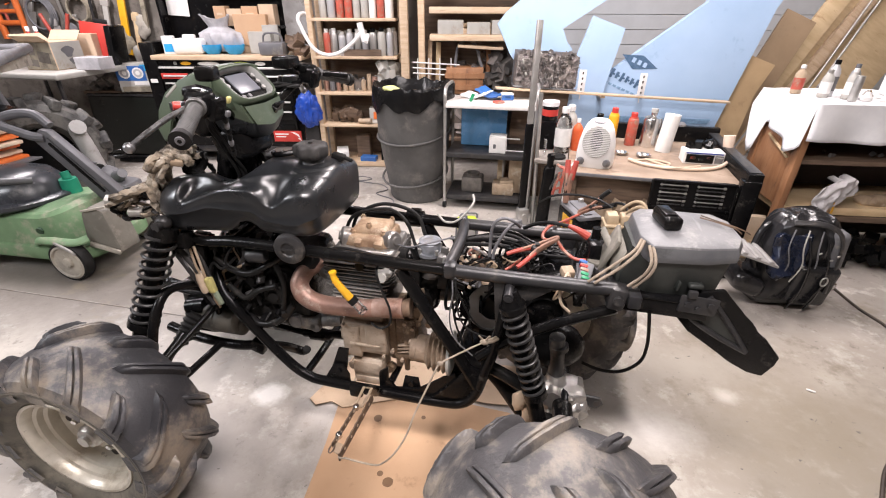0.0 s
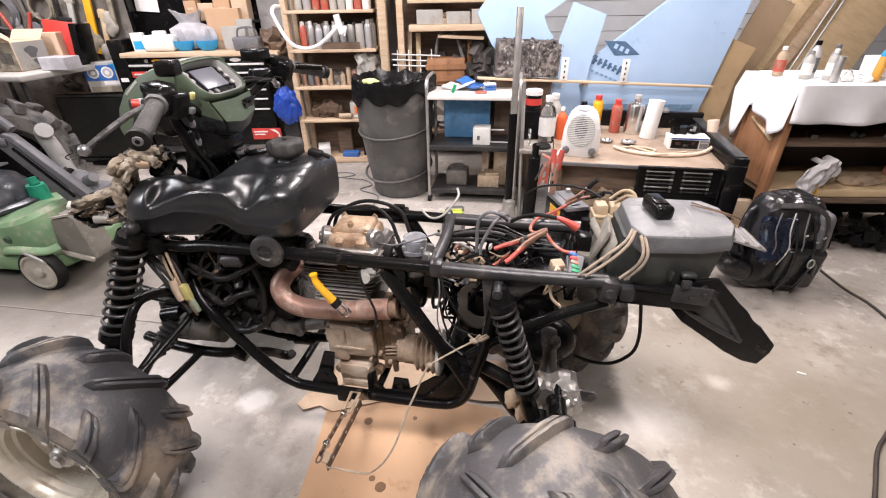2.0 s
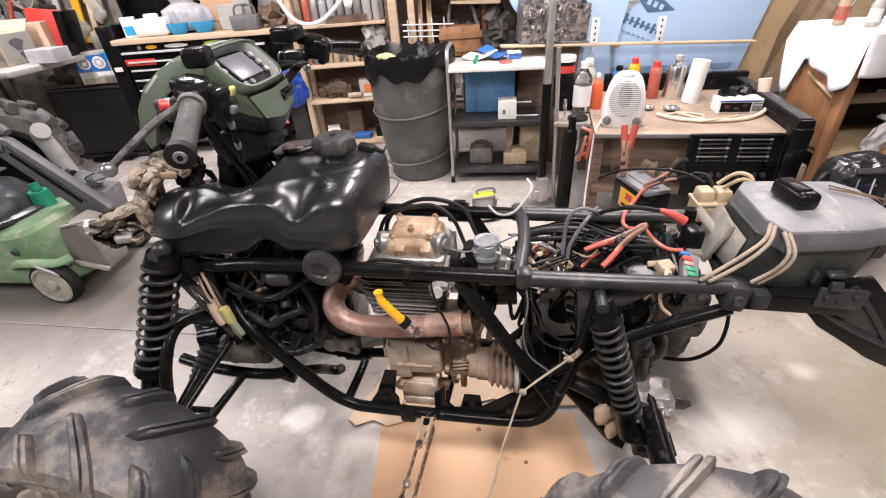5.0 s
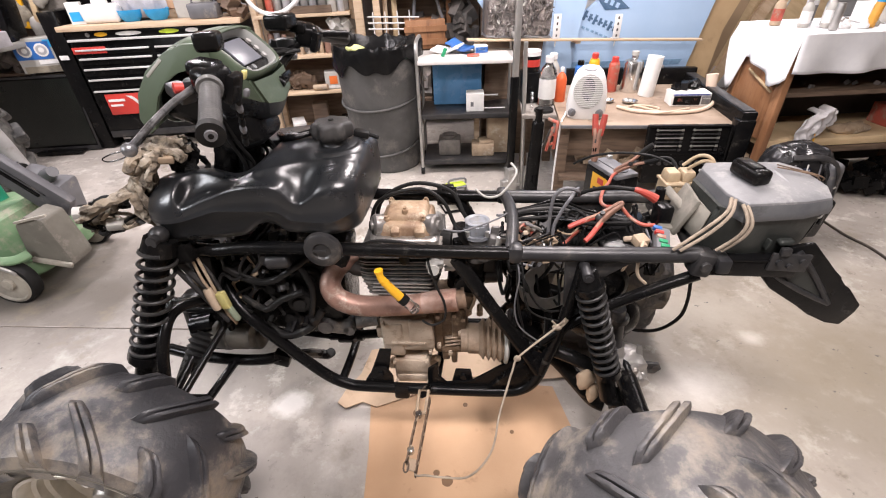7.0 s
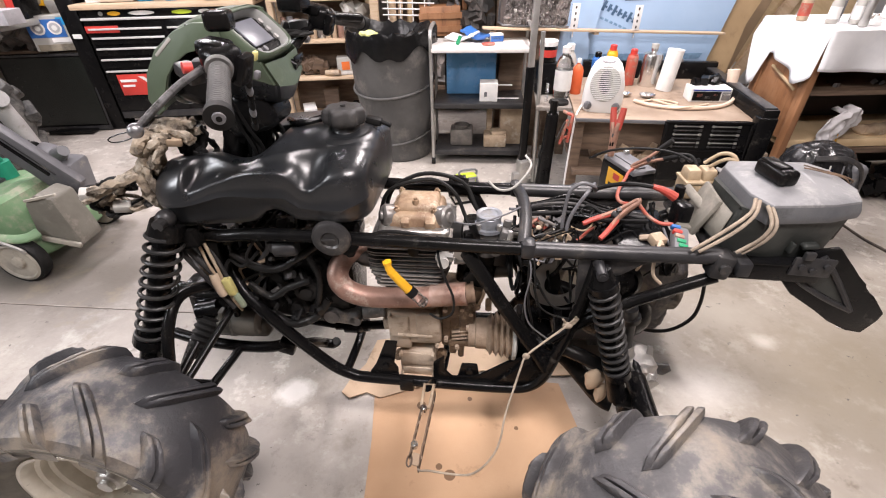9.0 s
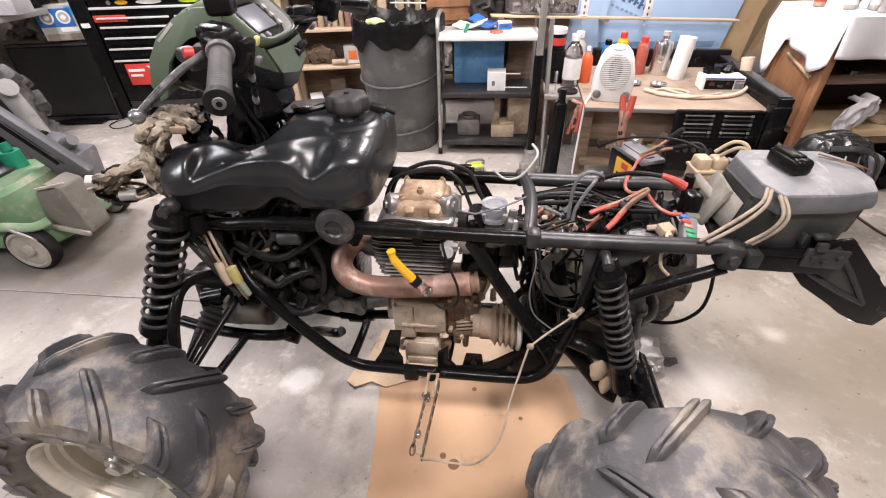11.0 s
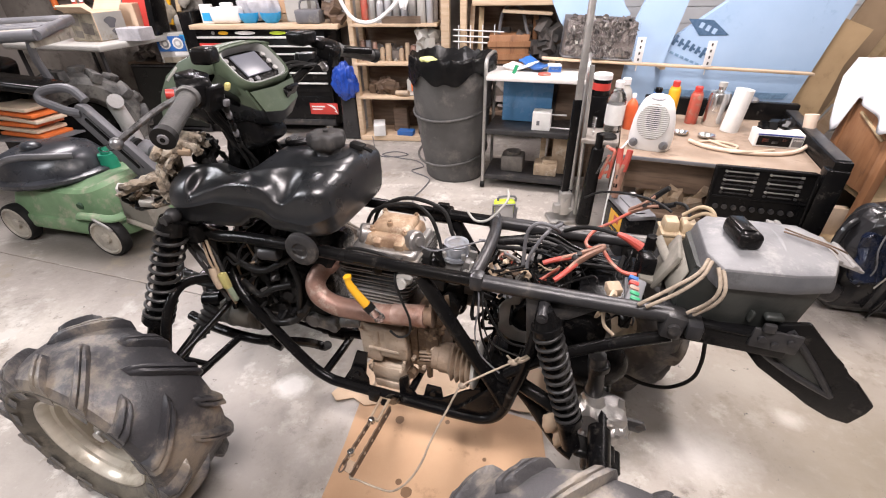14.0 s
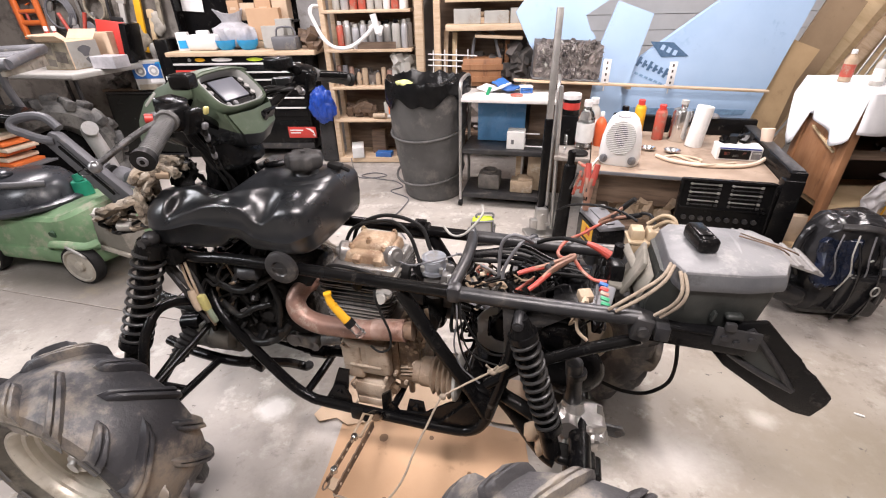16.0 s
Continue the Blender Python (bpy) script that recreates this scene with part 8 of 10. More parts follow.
def loose_tyre(name, at, r, w, label, cat, lugs=14):
    t = thing(name, label, cat, at)
    h = w / 2
    part("tyre_carcass", Shape().lathe([(r * 0.5, -h * 0.6), (r * 0.62, -h * 0.95), (r * 0.85, -h), (r * 0.96, -h * 0.8), (r, -h * 0.3), (r, h * 0.3), (r * 0.96, h * 0.8), (r * 0.85, h), (r * 0.62, h * 0.95), (r * 0.5, h * 0.6), (r * 0.5, -h * 0.6)], 48), M_MUDTYRE, t)
    part("rim", Shape().lathe([(r * 0.5, h * 0.55), (r * 0.45, h * 0.2), (r * 0.2, h * 0.3), (0, h * 0.3)], 32), M_BLACK, t)
    for i in range(lugs):
        for k in (-1, 1):
            a = 2 * math.pi * (i + 0.25 * k) / lugs
            part("tread_lug", Shape().box((0, 0, 0), (r * 0.20, r * 0.17, h * 1.15), (22 * k, 0, 0), 0.014, 2).move(pose(0, 0, 0, 0, 0, math.degrees(a)) @ Matrix.Translation((r * 1.0, 0, k * h * 0.52))), M_MUDTYRE, t)
    return t


loose_tyre("spare_tyre_assembly", pose(-3.0, 3.22, 0.41, 90, 0, 40), 0.37, 0.28, "big mud-caked tyre standing beside the parked quad", "tyre", 12)

# ---- green lawn mower ----
mow = thing("lawn_mower", "faded green plastic lawn mower with folded grey handle", "lawn mower", pose(-2.40, 2.46, 0, 0, 0, -8))
s = Shape()
rows = []
for z, k, lift in ((0.10, 0.97, 0.0), (0.115, 1.0, 0.0), (0.165, 1.0, 0.0), (0.178, 0.985, 0.005), (0.185, 0.93, 0.01), (0.26, 0.90, 0.04), (0.33, 0.85, 0.07), (0.345, 0.78, 0.075)):
    rows.append([Vector((0.47 * k * math.copysign(abs(math.cos(a)) ** 0.35, math.cos(a)), 0.27 * k * math.copysign(abs(math.sin(a)) ** 0.45, math.sin(a)), z + lift * math.cos(a))) for a in [2 * math.pi * i / 48 for i in range(48)]])
vs = s.grid(rows, True)
s.bm.faces.new(vs[0])
s.bm.faces.new(vs[-1])
deck = part("deck", s, M_MOWER, mow, sharp=32)
part("deck_recess", Shape().rod((0.20, -0.247, 0.27), (0.20, -0.225, 0.275), 0.022, 0.022, 20), M_MOWERDARK, deck)
part("wheel_arch", Shape().sweep([(0.16, -0.25, 0.20), (0.22, -0.285, 0.235), (0.32, -0.29, 0.245), (0.43, -0.27, 0.235), (0.47, -0.22, 0.24)], 0.022, 10, 5, 0.6), M_MOWER, deck)
for x, yv in ((0.36, -0.27), (-0.33, -0.26), (0.36, 0.27), (-0.33, 0.27)):
    w = part("wheel", Shape().lathe([(0.03, -0.04), (0.085, -0.04), (0.108, -0.030), (0.112, -0.012), (0.112, 0.012), (0.108, 0.026), (0.09, 0.034), (0.083, 0.024), (0.03, 0.020), (0.026, 0.034), (0.0, 0.036)], 36, pose(x, yv, 0.115, 90 if yv < 0 else -90, 0, 0)), M_BEIGEPL, mow, "dusty grey plastic wheel")
    part("wheel_tyre", Shape().lathe([(0.104, -0.036), (0.114, -0.030), (0.118, -0.016), (0.118, 0.012), (0.114, 0.026), (0.104, 0.031), (0.100, 0.028)], 36, pose(x, yv, 0.115, 90 if yv < 0 else -90, 0, 0)), M_BLACKRUBBER, w)
part("wheel_bracket", Shape().sweep([(0.30, -0.285, 0.235), (0.37, -0.312, 0.235), (0.43, -0.312, 0.205), (0.44, -0.305, 0.18)], 0.008, 8, 3), M_GALV, mow)
s = Shape()
rows = []
for r, z in ((0.37, 0.0), (0.385, 0.012), (0.385, 0.03), (0.36, 0.042), (0.335, 0.045), (0.32, 0.10), (0.27, 0.155), (0.18, 0.185), (0.06, 0.195)):
    rows.append([Vector((r * math.cos(a), 0.74 * r * math.sin(a), z + 0.07 * r * math.cos(a))) for a in [2 * math.pi * i / 40 for i in range(40)]])
vs = s.grid(rows, True)
s.bm.faces.new(vs[0])
s.bm.faces.new(vs[-1])
part("motor_cover", s.move(pose(-0.20, -0.02, 0.345)), M_COWL, mow, "rounded grey-black motor cover", sharp=40)
part("cover_handle", Shape().sweep([(-0.30, -0.20, 0.44), (-0.24, -0.22, 0.49), (-0.12, -0.21, 0.52), (0.0, -0.17, 0.52), (0.08, -0.08, 0.50)], 0.028, 12, 4, 0.6), M_GREYPL, mow)
part("cover_knob", Shape().ball((-0.18, -0.10, 0.545), 0.05, (1.3, 1.0, 0.6)), M_COWL, mow)
part("rear_flap", Shape().prism([(0.43, 0.20), (0.63, 0.15), (0.635, 0.19), (0.60, 0.40), (0.53, 0.425), (0.46, 0.38)], 0.14, Matrix(((1, 0, 0, 0), (0, 0, 1, -0.20), (0, 1, 0, 0), (0, 0, 0, 1))), 0.012), M_DUSTGREY, mow, "dusty grey rear discharge flap")
part("flap_rib", Shape().box((0.56, -0.205, 0.415), (0.17, 0.012, 0.012), (0, -12, 0), 0.003), M_BEIGEPL, mow)
part("flap_rib", Shape().box((0.545, -0.208, 0.18), (0.18, 0.016, 0.026), (0, 13, 0), 0.004), M_BEIGEPL, mow)
arm = Shape().prism([(-0.065, -0.035), (0.50, -0.04), (0.52, 0.0), (0.50, 0.105), (-0.02, 0.085), (-0.06, 0.06)], 0.05, pose(0, 0, 0, 90, 0, 0), 0.012)
arm.move(pose(0.20, 0.02, 0.70, 0, 47, 0))
handle = part("handle_arm", arm, M_ARM, mow, "flat dark grey plastic handle arm")
part("arm_slot", Shape().box((0.20, -0.052, 0.033), (0.36, 0.006, 0.018), (0, 0, 0), 0.006).move(pose(0.20, 0.02, 0.70, 0, 47, 0)), M_BLACK, handle)
part("arm_ridge", Shape().box((0.20, -0.052, 0.055), (0.40, 0.006, 0.006), (0, 0, 0), 0.002).move(pose(0.20, 0.02, 0.70, 0, 47, 0)), M_GREYSTEEL, handle)
part("handle_loop", Shape().sweep([(0.215, -0.02, 0.735), (0.16, -0.04, 0.745), (0.07, -0.05, 0.775), (0.0, -0.05, 0.80), (0.0, -0.03, 0.835), (0.08, 0.0, 0.855), (0.16, 0.02, 0.845), (0.225, 0.02, 0.79)], 0.024, 10, 5), M_ARM, handle)
part("fuel_bottle", Shape().rod((0.15, 0.06, 0.30), (0.15, 0.06, 0.47), 0.055, 0.045, 20).rod((0.15, 0.06, 0.47), (0.14, 0.06, 0.51), 0.024), M_TEAL, mow, "teal green plastic bottle")
# stack of orange and cream slats behind the mower
stack = thing("board_stack", "stack of orange and cream folded boards", "boards", pose(-3.05, 2.84, 0, 0, 0, -10))
part("stand", Shape().box((0, 0, 0.22), (0.4, 0.2, 0.44), (0, 0, 0), 0.01), M_BLACK, stack)
part("sheet", Shape().box((0.0, -0.02, 0.455), (0.62, 0.26, 0.012), (0, -3, 0), 0.003), M_GREYPL, stack)
for i in range(6):
    part("folded_board", Shape().box((rnd(-0.02, 0.02), 0, 0.48 + 0.034 * i), (0.40 - 0.03 * (i % 3), 0.2, 0.022), (0, rnd(-2, 2), 0), 0.004), (M_ORANGE, M_CREAM)[i % 2], stack)
# ribbed machine part and gearbox casting beyond the mower
cast = thing("gearbox_casting", "dusty grey gearbox casting with a ribbed boot", "casting", pose(-2.27, 2.86, 0))
part("body", Shape().box((0, 0, 0.17), (0.26, 0.18, 0.34), (0, 6, 0), 0.03).ball((-0.06, 0, 0.36), 0.10, (1.3, 0.9, 0.7)).rod((0.02, 0, 0.34), (0.13, -0.06, 0.40), 0.05, 0.03), M_GREYPL, cast)
for i in range(4):
    part("boot_ring", Shape().rod((-0.13 + 0.028 * i, -0.05, 0.44 - 0.012 * i), (-0.115 + 0.028 * i, -0.05, 0.434 - 0.012 * i), 0.06 - 0.003 * (i % 2)), M_BLACKRUBBER if i % 2 else M_GREYPL, cast)
part("outlet_elbow", Shape().sweep([(-0.06, 0, 0.40), (-0.09, 0, 0.55), (-0.10, -0.02, 0.66), (-0.05, -0.06, 0.70)], 0.045, 14, 4), M_DUSTPL, cast, "pale grey elbow pipe")

# ---- wooden shelf unit with paint cans ----
unit = thing("shelf_unit", "rough pine shelf unit crowded with spray cans and jars", "shelf", pose(-0.77, 3.9, 0))
part("upright", Shape().box((0.39, 0.02, 1.152), (0.062, 0.09, 2.096), (0, 0, 0), 0.004), M_PINE, unit)
part("upright", Shape().box((-0.35, 0.04, 1.152), (0.04, 0.07, 2.096), (0, 0, 0), 0.004), M_PINE, unit)
part("upright", Shape().box((-0.35, 0.30, 1.152), (0.04, 0.07, 2.096), (0, 0, 0), 0.004), M_PINE, unit)
part("upright", Shape().box((0.33, 0.30, 1.152), (0.04, 0.07, 2.096), (0, 0, 0), 0.004), M_PINE, unit)
SH = (0.148, 0.475, 0.738, 1.016, 1.288, 1.56)
for z in SH:
    part("shelf_board", Shape().box((-0.015, 0.155, z - 0.011), (0.68, 0.31, 0.022), (0, 0, 0), 0.003), M_PINE, unit)
part("kick_board", Shape().box((-0.015, 0.01, 0.119), (0.68, 0.022, 0.030), (0, 0, 0), 0.003), M_PINE, unit)
part("back_board", Shape().box((-0.015, 0.335, 1.152), (0.74, 0.012, 2.096)), M_DARKWOOD, unit)
rs = random.Random(21)
x = -1.04
i = 0
while x < -0.50:
    r = rs.uniform(0.026, 0.033)
    for row, yv in enumerate((3.97, 4.06)):
        body = M_REDDIRTY if i == 0 and row == 0 else rs.choice((M_GREYSHADE, M_GREYSHADE, M_WHITE, M_GALV, M_LIGHTGREY))
        spray_can(x + r + row * 0.02, yv, SH[3], r, rs.uniform(0.175, 0.205), body, M_WHITE if i < 2 else M_BLACK if rs.random() < 0.4 else M_LIGHTGREY, "spray paint can on a pine shelf")
    x += 2 * r + 0.006
    i += 1
x = -1.05
while x < -0.50:
    r = rs.uniform(0.027, 0.034)
    spray_can(x + r, 3.98, SH[4], r, rs.uniform(0.18, 0.2), rs.choice((M_WHITE, M_PAPER, M_LIGHTGREY, M_GREYSHADE, M_REDDIRTY)), rs.choice((M_WHITE, M_GREYPL, M_BLACK)), "spray paint can on a pine shelf")
    x += 2 * r + 0.005
solid("can_tray", Shape().box((0, 0, 0.025), (0.3, 0.012, 0.05)), M_DARKWOOD, "low dark wooden tray edge before the cans", "tray", pose(-0.72, 3.915, SH[3]))
for k in range(11):
    xx = -1.06 + 0.052 * k
    if k in (3, 6):
        bottle(xx, 4.0, SH[2], 0.022, rs.uniform(0.1, 0.16), M_TAN, M_GREYPL, "old glass jar of rusty fasteners")
    else:
        solid("jar", can_shape(rs.uniform(0.018, 0.026), rs.uniform(0.07, 0.16), 0.9, 0.1), rs.choice((M_TAN, M_GREYPL, M_LIGHTGREY, M_PIPE, M_DARKWOOD)), "dusty jar of rusty fasteners", "jar", pose(xx, 3.97 + rs.uniform(0, 0.05), SH[2]), "jars")
solid("shelf_junk", lumps(26, ((-0.28, 0.0), (-0.05, 0.1), (0.02, 0.09)), 0.07, 31), M_MULTI, "heap of small rusty parts", "parts", pose(-0.72, 4.05, SH[2]), kind="stuff")
solid("bin_liner_heap", lumps(16, ((-0.08, 0.08), (-0.05, 0.05), (0.02, 0.2)), 0.1, 33), M_LIGHTGREY, "crumpled grey plastic sheet", "plastic sheet", pose(-0.52, 3.99, SH[2]), kind="stuff")
carton(-0.645, 3.99, SH[1], 0.13, 0.1, 0.13, 4, M_LIGHTGREY, "grey and orange printed box", "carton", 0, ((0.0, 0.07, 0.06, 0.06, M_ORANGE), (0, 0.02, 0.1, 0.02, M_PAPER)))
solid("shelf_junk", lumps(20, ((-0.16, 0.1), (-0.08, 0.08), (0.02, 0.1)), 0.09, 35), M_DARKWOOD, "wood offcuts and tins on the shelf", "offcuts", pose(-0.90, 4.03, SH[1]), kind="stuff")
solid("paper_roll", Shape().rod((-0.06, 0.0, 0.022), (0.05, -0.03, 0.03), 0.022), M_TAN, "small roll of brown tape", "roll", pose(-0.74, 3.94, SH[1]))
carton(-0.98, 3.98, SH[0], 0.10, 0.2, 0.09, 14, M_PAPER, "white carton lying on the bottom shelf", "carton")
carton(-0.8, 4.08, SH[0], 0.12, 0.1, 0.2, 0, M_DARKWOOD, "brown wooden block standing on the bottom shelf", "block")
carton(-0.74, 3.95, SH[0], 0.14, 0.08, 0.04, -6, M_BLUE, "small blue plastic case", "case")
carton(-0.57, 4.0, SH[0], 0.12, 0.1, 0.1, 0, M_BLACK, "black plastic mains adaptor block", "adaptor")
# white hose drooping before the shelf
solid("white_hose", Shape().sweep([(-1.14, 3.93, 1.315), (-1.165, 3.86, 1.318), (-1.17, 3.80, 1.29), (-1.16, 3.80, 1.24), (-1.09, 3.79, 1.10), (-1.0, 3.79, 1.04), (-0.88, 3.79, 1.05), (-0.76, 3.80, 1.13), (-0.70, 3.82, 1.2)], 0.014, 10, 5).rod((-0.71, 3.82, 1.26), (-0.68, 3.82, 1.13), 0.024).box((-0.66, 3.82, 1.15), (0.03, 0.02, 0.07), (0, 20, 0), 0.006), M_WHITE, "white plastic hose with nozzle hanging in a loop", "hose")
# blue bag hanging from the shelf unit
s = Shape().ball((0, 0, 0), 0.16, (0.85, 0.45, 1.1), 56, 40)
for v in s.bm.verts:
    q = Vector((v.co.x * 34, v.co.y * 34, v.co.z * 9))
    n = noise.noise(q) * 0.22 + noise.noise(q * 2.3) * 0.10 + noise.noise(v.co * 22) * 0.10
    v.co = Vector((v.co.x * (1 + n), v.co.y * (1 + n), v.co.z * (1 + n * 0.5)))
    if v.co.z > 0:
        v.co.x *= 1 - 1.2 * v.co.z
solid("blue_bag", s, M_TARP, "crumpled bright blue plastic bag hanging from the shelf post", "bag", pose(-1.215, 3.90, 0.60) @ Matrix.Scale(0.84, 4), sharp=20)
solid("black_sheet", Shape().box((0, 0, 0.3), (0.16, 0.1, 0.6), (0, 0, 0), 0.02, 3, (0.7, 0.6)), M_BAGBLACK, "black plastic sack standing by the tool chest", "sack", pose(-1.22, 3.97, 0.104))
# cord lying on the floor
solid("floor_cord", Shape().sweep([(-1.0, 3.86, 0.16), (-0.95, 3.80, 0.02), (-0.80, 3.80, 0.006), (-0.70, 3.86, 0.006), (-0.82, 3.92, 0.006), (-0.92, 3.84, 0.006), (-0.72, 3.76, 0.006), (-0.60, 3.72, 0.006), (-0.52, 3.60, 0.006), (-0.60, 3.50, 0.006), (-0.44, 3.36, 0.006), (-0.46, 3.16, 0.006), (-0.50, 3.0, 0.006), (-0.44, 2.86, 0.006), (-0.36, 2.7, 0.006)], 0.0045, 6, 6), M_GREYPL, "thin grey cable trailing over the floor", "cable")

# ---- second rack behind the cart: planks and clutter ----
rack = thing("plank_rack", "wooden rack of planks and dark clutter", "rack", pose(0.05, 3.98, 0))
part("upright", Shape().box((-0.30, 0.0, 1.152), (0.05, 0.08, 2.096), (0, 0, 0), 0.004), M_PINE, rack)
part("upright", Shape().box((0.52, 0.1, 1.152), (0.05, 0.08, 2.096), (0, 0, 0), 0.004), M_DARKWOOD, rack)
for z in (1.155, 1.345, 1.5):
    part("plank", Shape().box((0.16, 0.0, z), (0.78, 0.2, 0.045), (0, 0, rnd(-2, 2)), 0.004), M_PINE, rack)
for z in (0.35, 0.72):
    part("plank", Shape().box((0.13, 0.1, z), (0.8, 0.3, 0.03), (0, 0, 0), 0.004), M_DARKWOOD, rack)
part("back_board", Shape().box((0.13, 0.30, 1.152), (0.9, 0.012, 2.096)), M_DARKWOOD, rack)
for x, h, m in ((-0.20, 0.40, M_PINE), (-0.125, 0.38, M_PLY), (0.24, 0.30, M_DARKWOOD), (0.29, 0.34, M_OLDWOOD)):
    solid("timber_offcut", Shape().box((0, 0, h / 2), (0.034, 0.03, h), (0, 0, 0), 0.003), m, "upright timber offcut on the rack", "offcut", pose(x, 4.02 + rnd(-0.03, 0.03), 0.735, 0, rnd(-3, 3), rnd(0, 30)), "timber offcuts")
grid_ = thing("wire_rack", "small white wire rack leaning in the plank rack", "wire rack", pose(-0.13, 3.90, 0.735, -6, 0, 4))
for z in (0.16, 0.20, 0.24):
    part("wire_bar", Shape().rod((-0.19, 0, z), (0.19, 0, z - 0.02), 0.005, 0.005, 8), M_WHITE, grid_)
for x in (-0.15, -0.06, 0.03, 0.12):
    part("wire_upright", Shape().rod((x, 0.006, 0.0), (x, 0.006, 0.27), 0.004, 0.004, 8), M_WHITE, grid_)
for x, w, h in ((-0.02, 0.20, 0.10), (0.20, 0.18, 0.085), (0.36, 0.12, 0.10)):
    carton(x, 3.98, 1.178, w, 0.14, h, rnd(-6, 6), M_LIGHTGREY, "grey wrapped parcel on the pine plank", "parcel")
solid("short_board", Shape().box((0, 0, 0), (0.36, 0.10, 0.022), (0, 0, 0), 0.003), M_PINE, "short pine board resting in the rack", "board", pose(0.22, 3.96, 1.085, 0, 3, 0))
solid("rack_crate", Shape().box((0, 0, 0.1), (0.3, 0.22, 0.2), (0, 0, 0), 0.004).box((0, -0.115, 0.14), (0.32, 0.012, 0.04)).box((0, -0.115, 0.05), (0.32, 0.012, 0.04)), M_OLDWOOD, "brown wooden crate on the rack", "crate", pose(0.10, 4.02, 0.735))
solid("bent_tube", Shape().sweep([(0.0, 0, 0), (0.02, 0, 0.14), (0.08, 0, 0.2), (0.16, 0, 0.17), (0.2, 0, 0.05), (0.22, 0, 0)], 0.012, 8, 4), M_GREYPL, "bent dark hose on the crate", "hose", pose(0.02, 3.98, 0.935))
solid("rack_clutter", lumps(40, ((-0.2, 0.24), (-0.1, 0.1), (0.0, 0.26)), 0.12, 41), M_MULTI, "dark clutter of tools and parts on the rack", "clutter", pose(0.26, 4.06, 0.735), kind="stuff")
solid("rack_clutter", lumps(30, ((-0.3, 0.3), (-0.1, 0.1), (0.0, 0.2)), 0.14, 43), M_MULTI, "dark clutter of tools and parts on the rack", "clutter", pose(0.15, 4.1, 0.365), kind="stuff")
solid("shelf_planks", Shape().box((0, 0, 0.02), (0.6, 0.12, 0.04), (0, 0, 3), 0.003).box((0.1, 0.0, 0.06), (0.5, 0.08, 0.03), (0, 0, -4), 0.003), M_PINE, "two short planks lying on the rack", "planks", pose(0.2, 4.0, 1.18))

# the row along the back wall stands a little deeper in the room
ROOM = Matrix.Translation((-0.1, 0.05, 1.35)) @ Matrix.Scale(1.08, 4) @ Matrix.Translation((0.1, -0.05, -1.35))
for ob in list(bpy.data.objects):
    if ob.parent or ob.type not in ("MESH", "EMPTY") or ob.name.split(".")[0] in ("wall_north", "wall_south", "wall_west", "wall_east", "floor", "ceiling", "floor_cord", "floor_joint", "siding_board"):
        continue
    at = Matrix(ob.matrix_basis)
    mid = at.translation.copy()
    if ob.type == "MESH" and len(ob.data.vertices):
        mid = at @ (sum((v.co for v in ob.data.vertices), Vector()) / len(ob.data.vertices))
    if mid.y > 3.74 and mid.x < 0.75:
        ob.matrix_basis = ROOM @ at


# ---- grey bin with black liner ----
bin_ = thing("rubbish_bin", "tall grey plastic rubbish bin with black liner over the rim", "bin", pose(-0.275, 3.53, 0))
s = Shape().lathe([(0, 0), (0.215, 0.0), (0.222, 0.01), (0.230, 0.10), (0.254, 0.30), (0.276, 0.52), (0.286, 0.72), (0.292, 0.82), (0.292, 0.84), (0.278, 0.84), (0.272, 0.7), (0.225, 0.02), (0, 0.02)], 56)
for v in s.bm.verts:
    k = 1 + 0.012 * noise.noise(Vector((v.co.x * 5, v.co.y * 5, v.co.z * 3)))
    v.co.x = v.co.x * k + 0.022 * max(0, 1 - v.co.z / 0.5)
    v.co.y *= k
part("bin_body", s, M_CAN, bin_)
for z0 in (0.19, 0.52):
    part("bin_rib", Shape().sweep([((0.249 + 0.064 * (z0 + 0.07 * math.sin(a))) * math.cos(a), (0.249 + 0.064 * (z0 + 0.07 * math.sin(a))) * math.sin(a), z0 + 0.05 * math.sin(a + 0.6)) for a in [2 * math.pi * i / 40 for i in range(41)]], 0.009, 8, 0), M_CAN, bin_)
s = Shape()
rows = []
for j, (r, z) in enumerate(((0.18, 0.74), (0.25, 0.80), (0.275, 0.845), (0.288, 0.868), (0.300, 0.868), (0.307, 0.85), (0.309, 0.825), (0.307, 0.795), (0.305, 0.765), (0.302, 0.74))):
    row = []
    for i in range(120):
        a = 2 * math.pi * i / 120
        q = Vector((math.cos(a), math.sin(a), 0))
        w = noise.noise(q * 3.2 + Vector((0, 0, j * 0.30))) + 0.7 * noise.noise(q * 9 + Vector((0, 0, j * 0.5)))
        drop = 0.13 * noise.noise(q * 1.9 + Vector((0, 0, 4))) * max(0, j - 4) / 5
        row.append(Vector(((r + 0.013 * w) * q.x, (r + 0.013 * w) * q.y, z + drop + 0.02 * w * (1 if 1 < j < 6 else 0.4))))
    rows.append(row)
s.grid(rows, True)
part("bin_liner", s, M_LINER, bin_, "crumpled shiny black bin liner", sharp=30)
s = Shape().ball((0, 0, 0), 0.048, (1.25, 0.8, 0.5), 18, 12)
for v in s.bm.verts:
    v.co *= 1 + 0.4 * noise.noise(v.co * 30)
solid("yellow_cloth", s, mat("yellow_cloth", (0.72, 0.74, 0.30), 0.9, 0, None, 0.3, 20, 0.2, 90), "crumpled pale yellow cloth on the bin rim", "cloth", pose(-0.40, 3.30, 0.865))

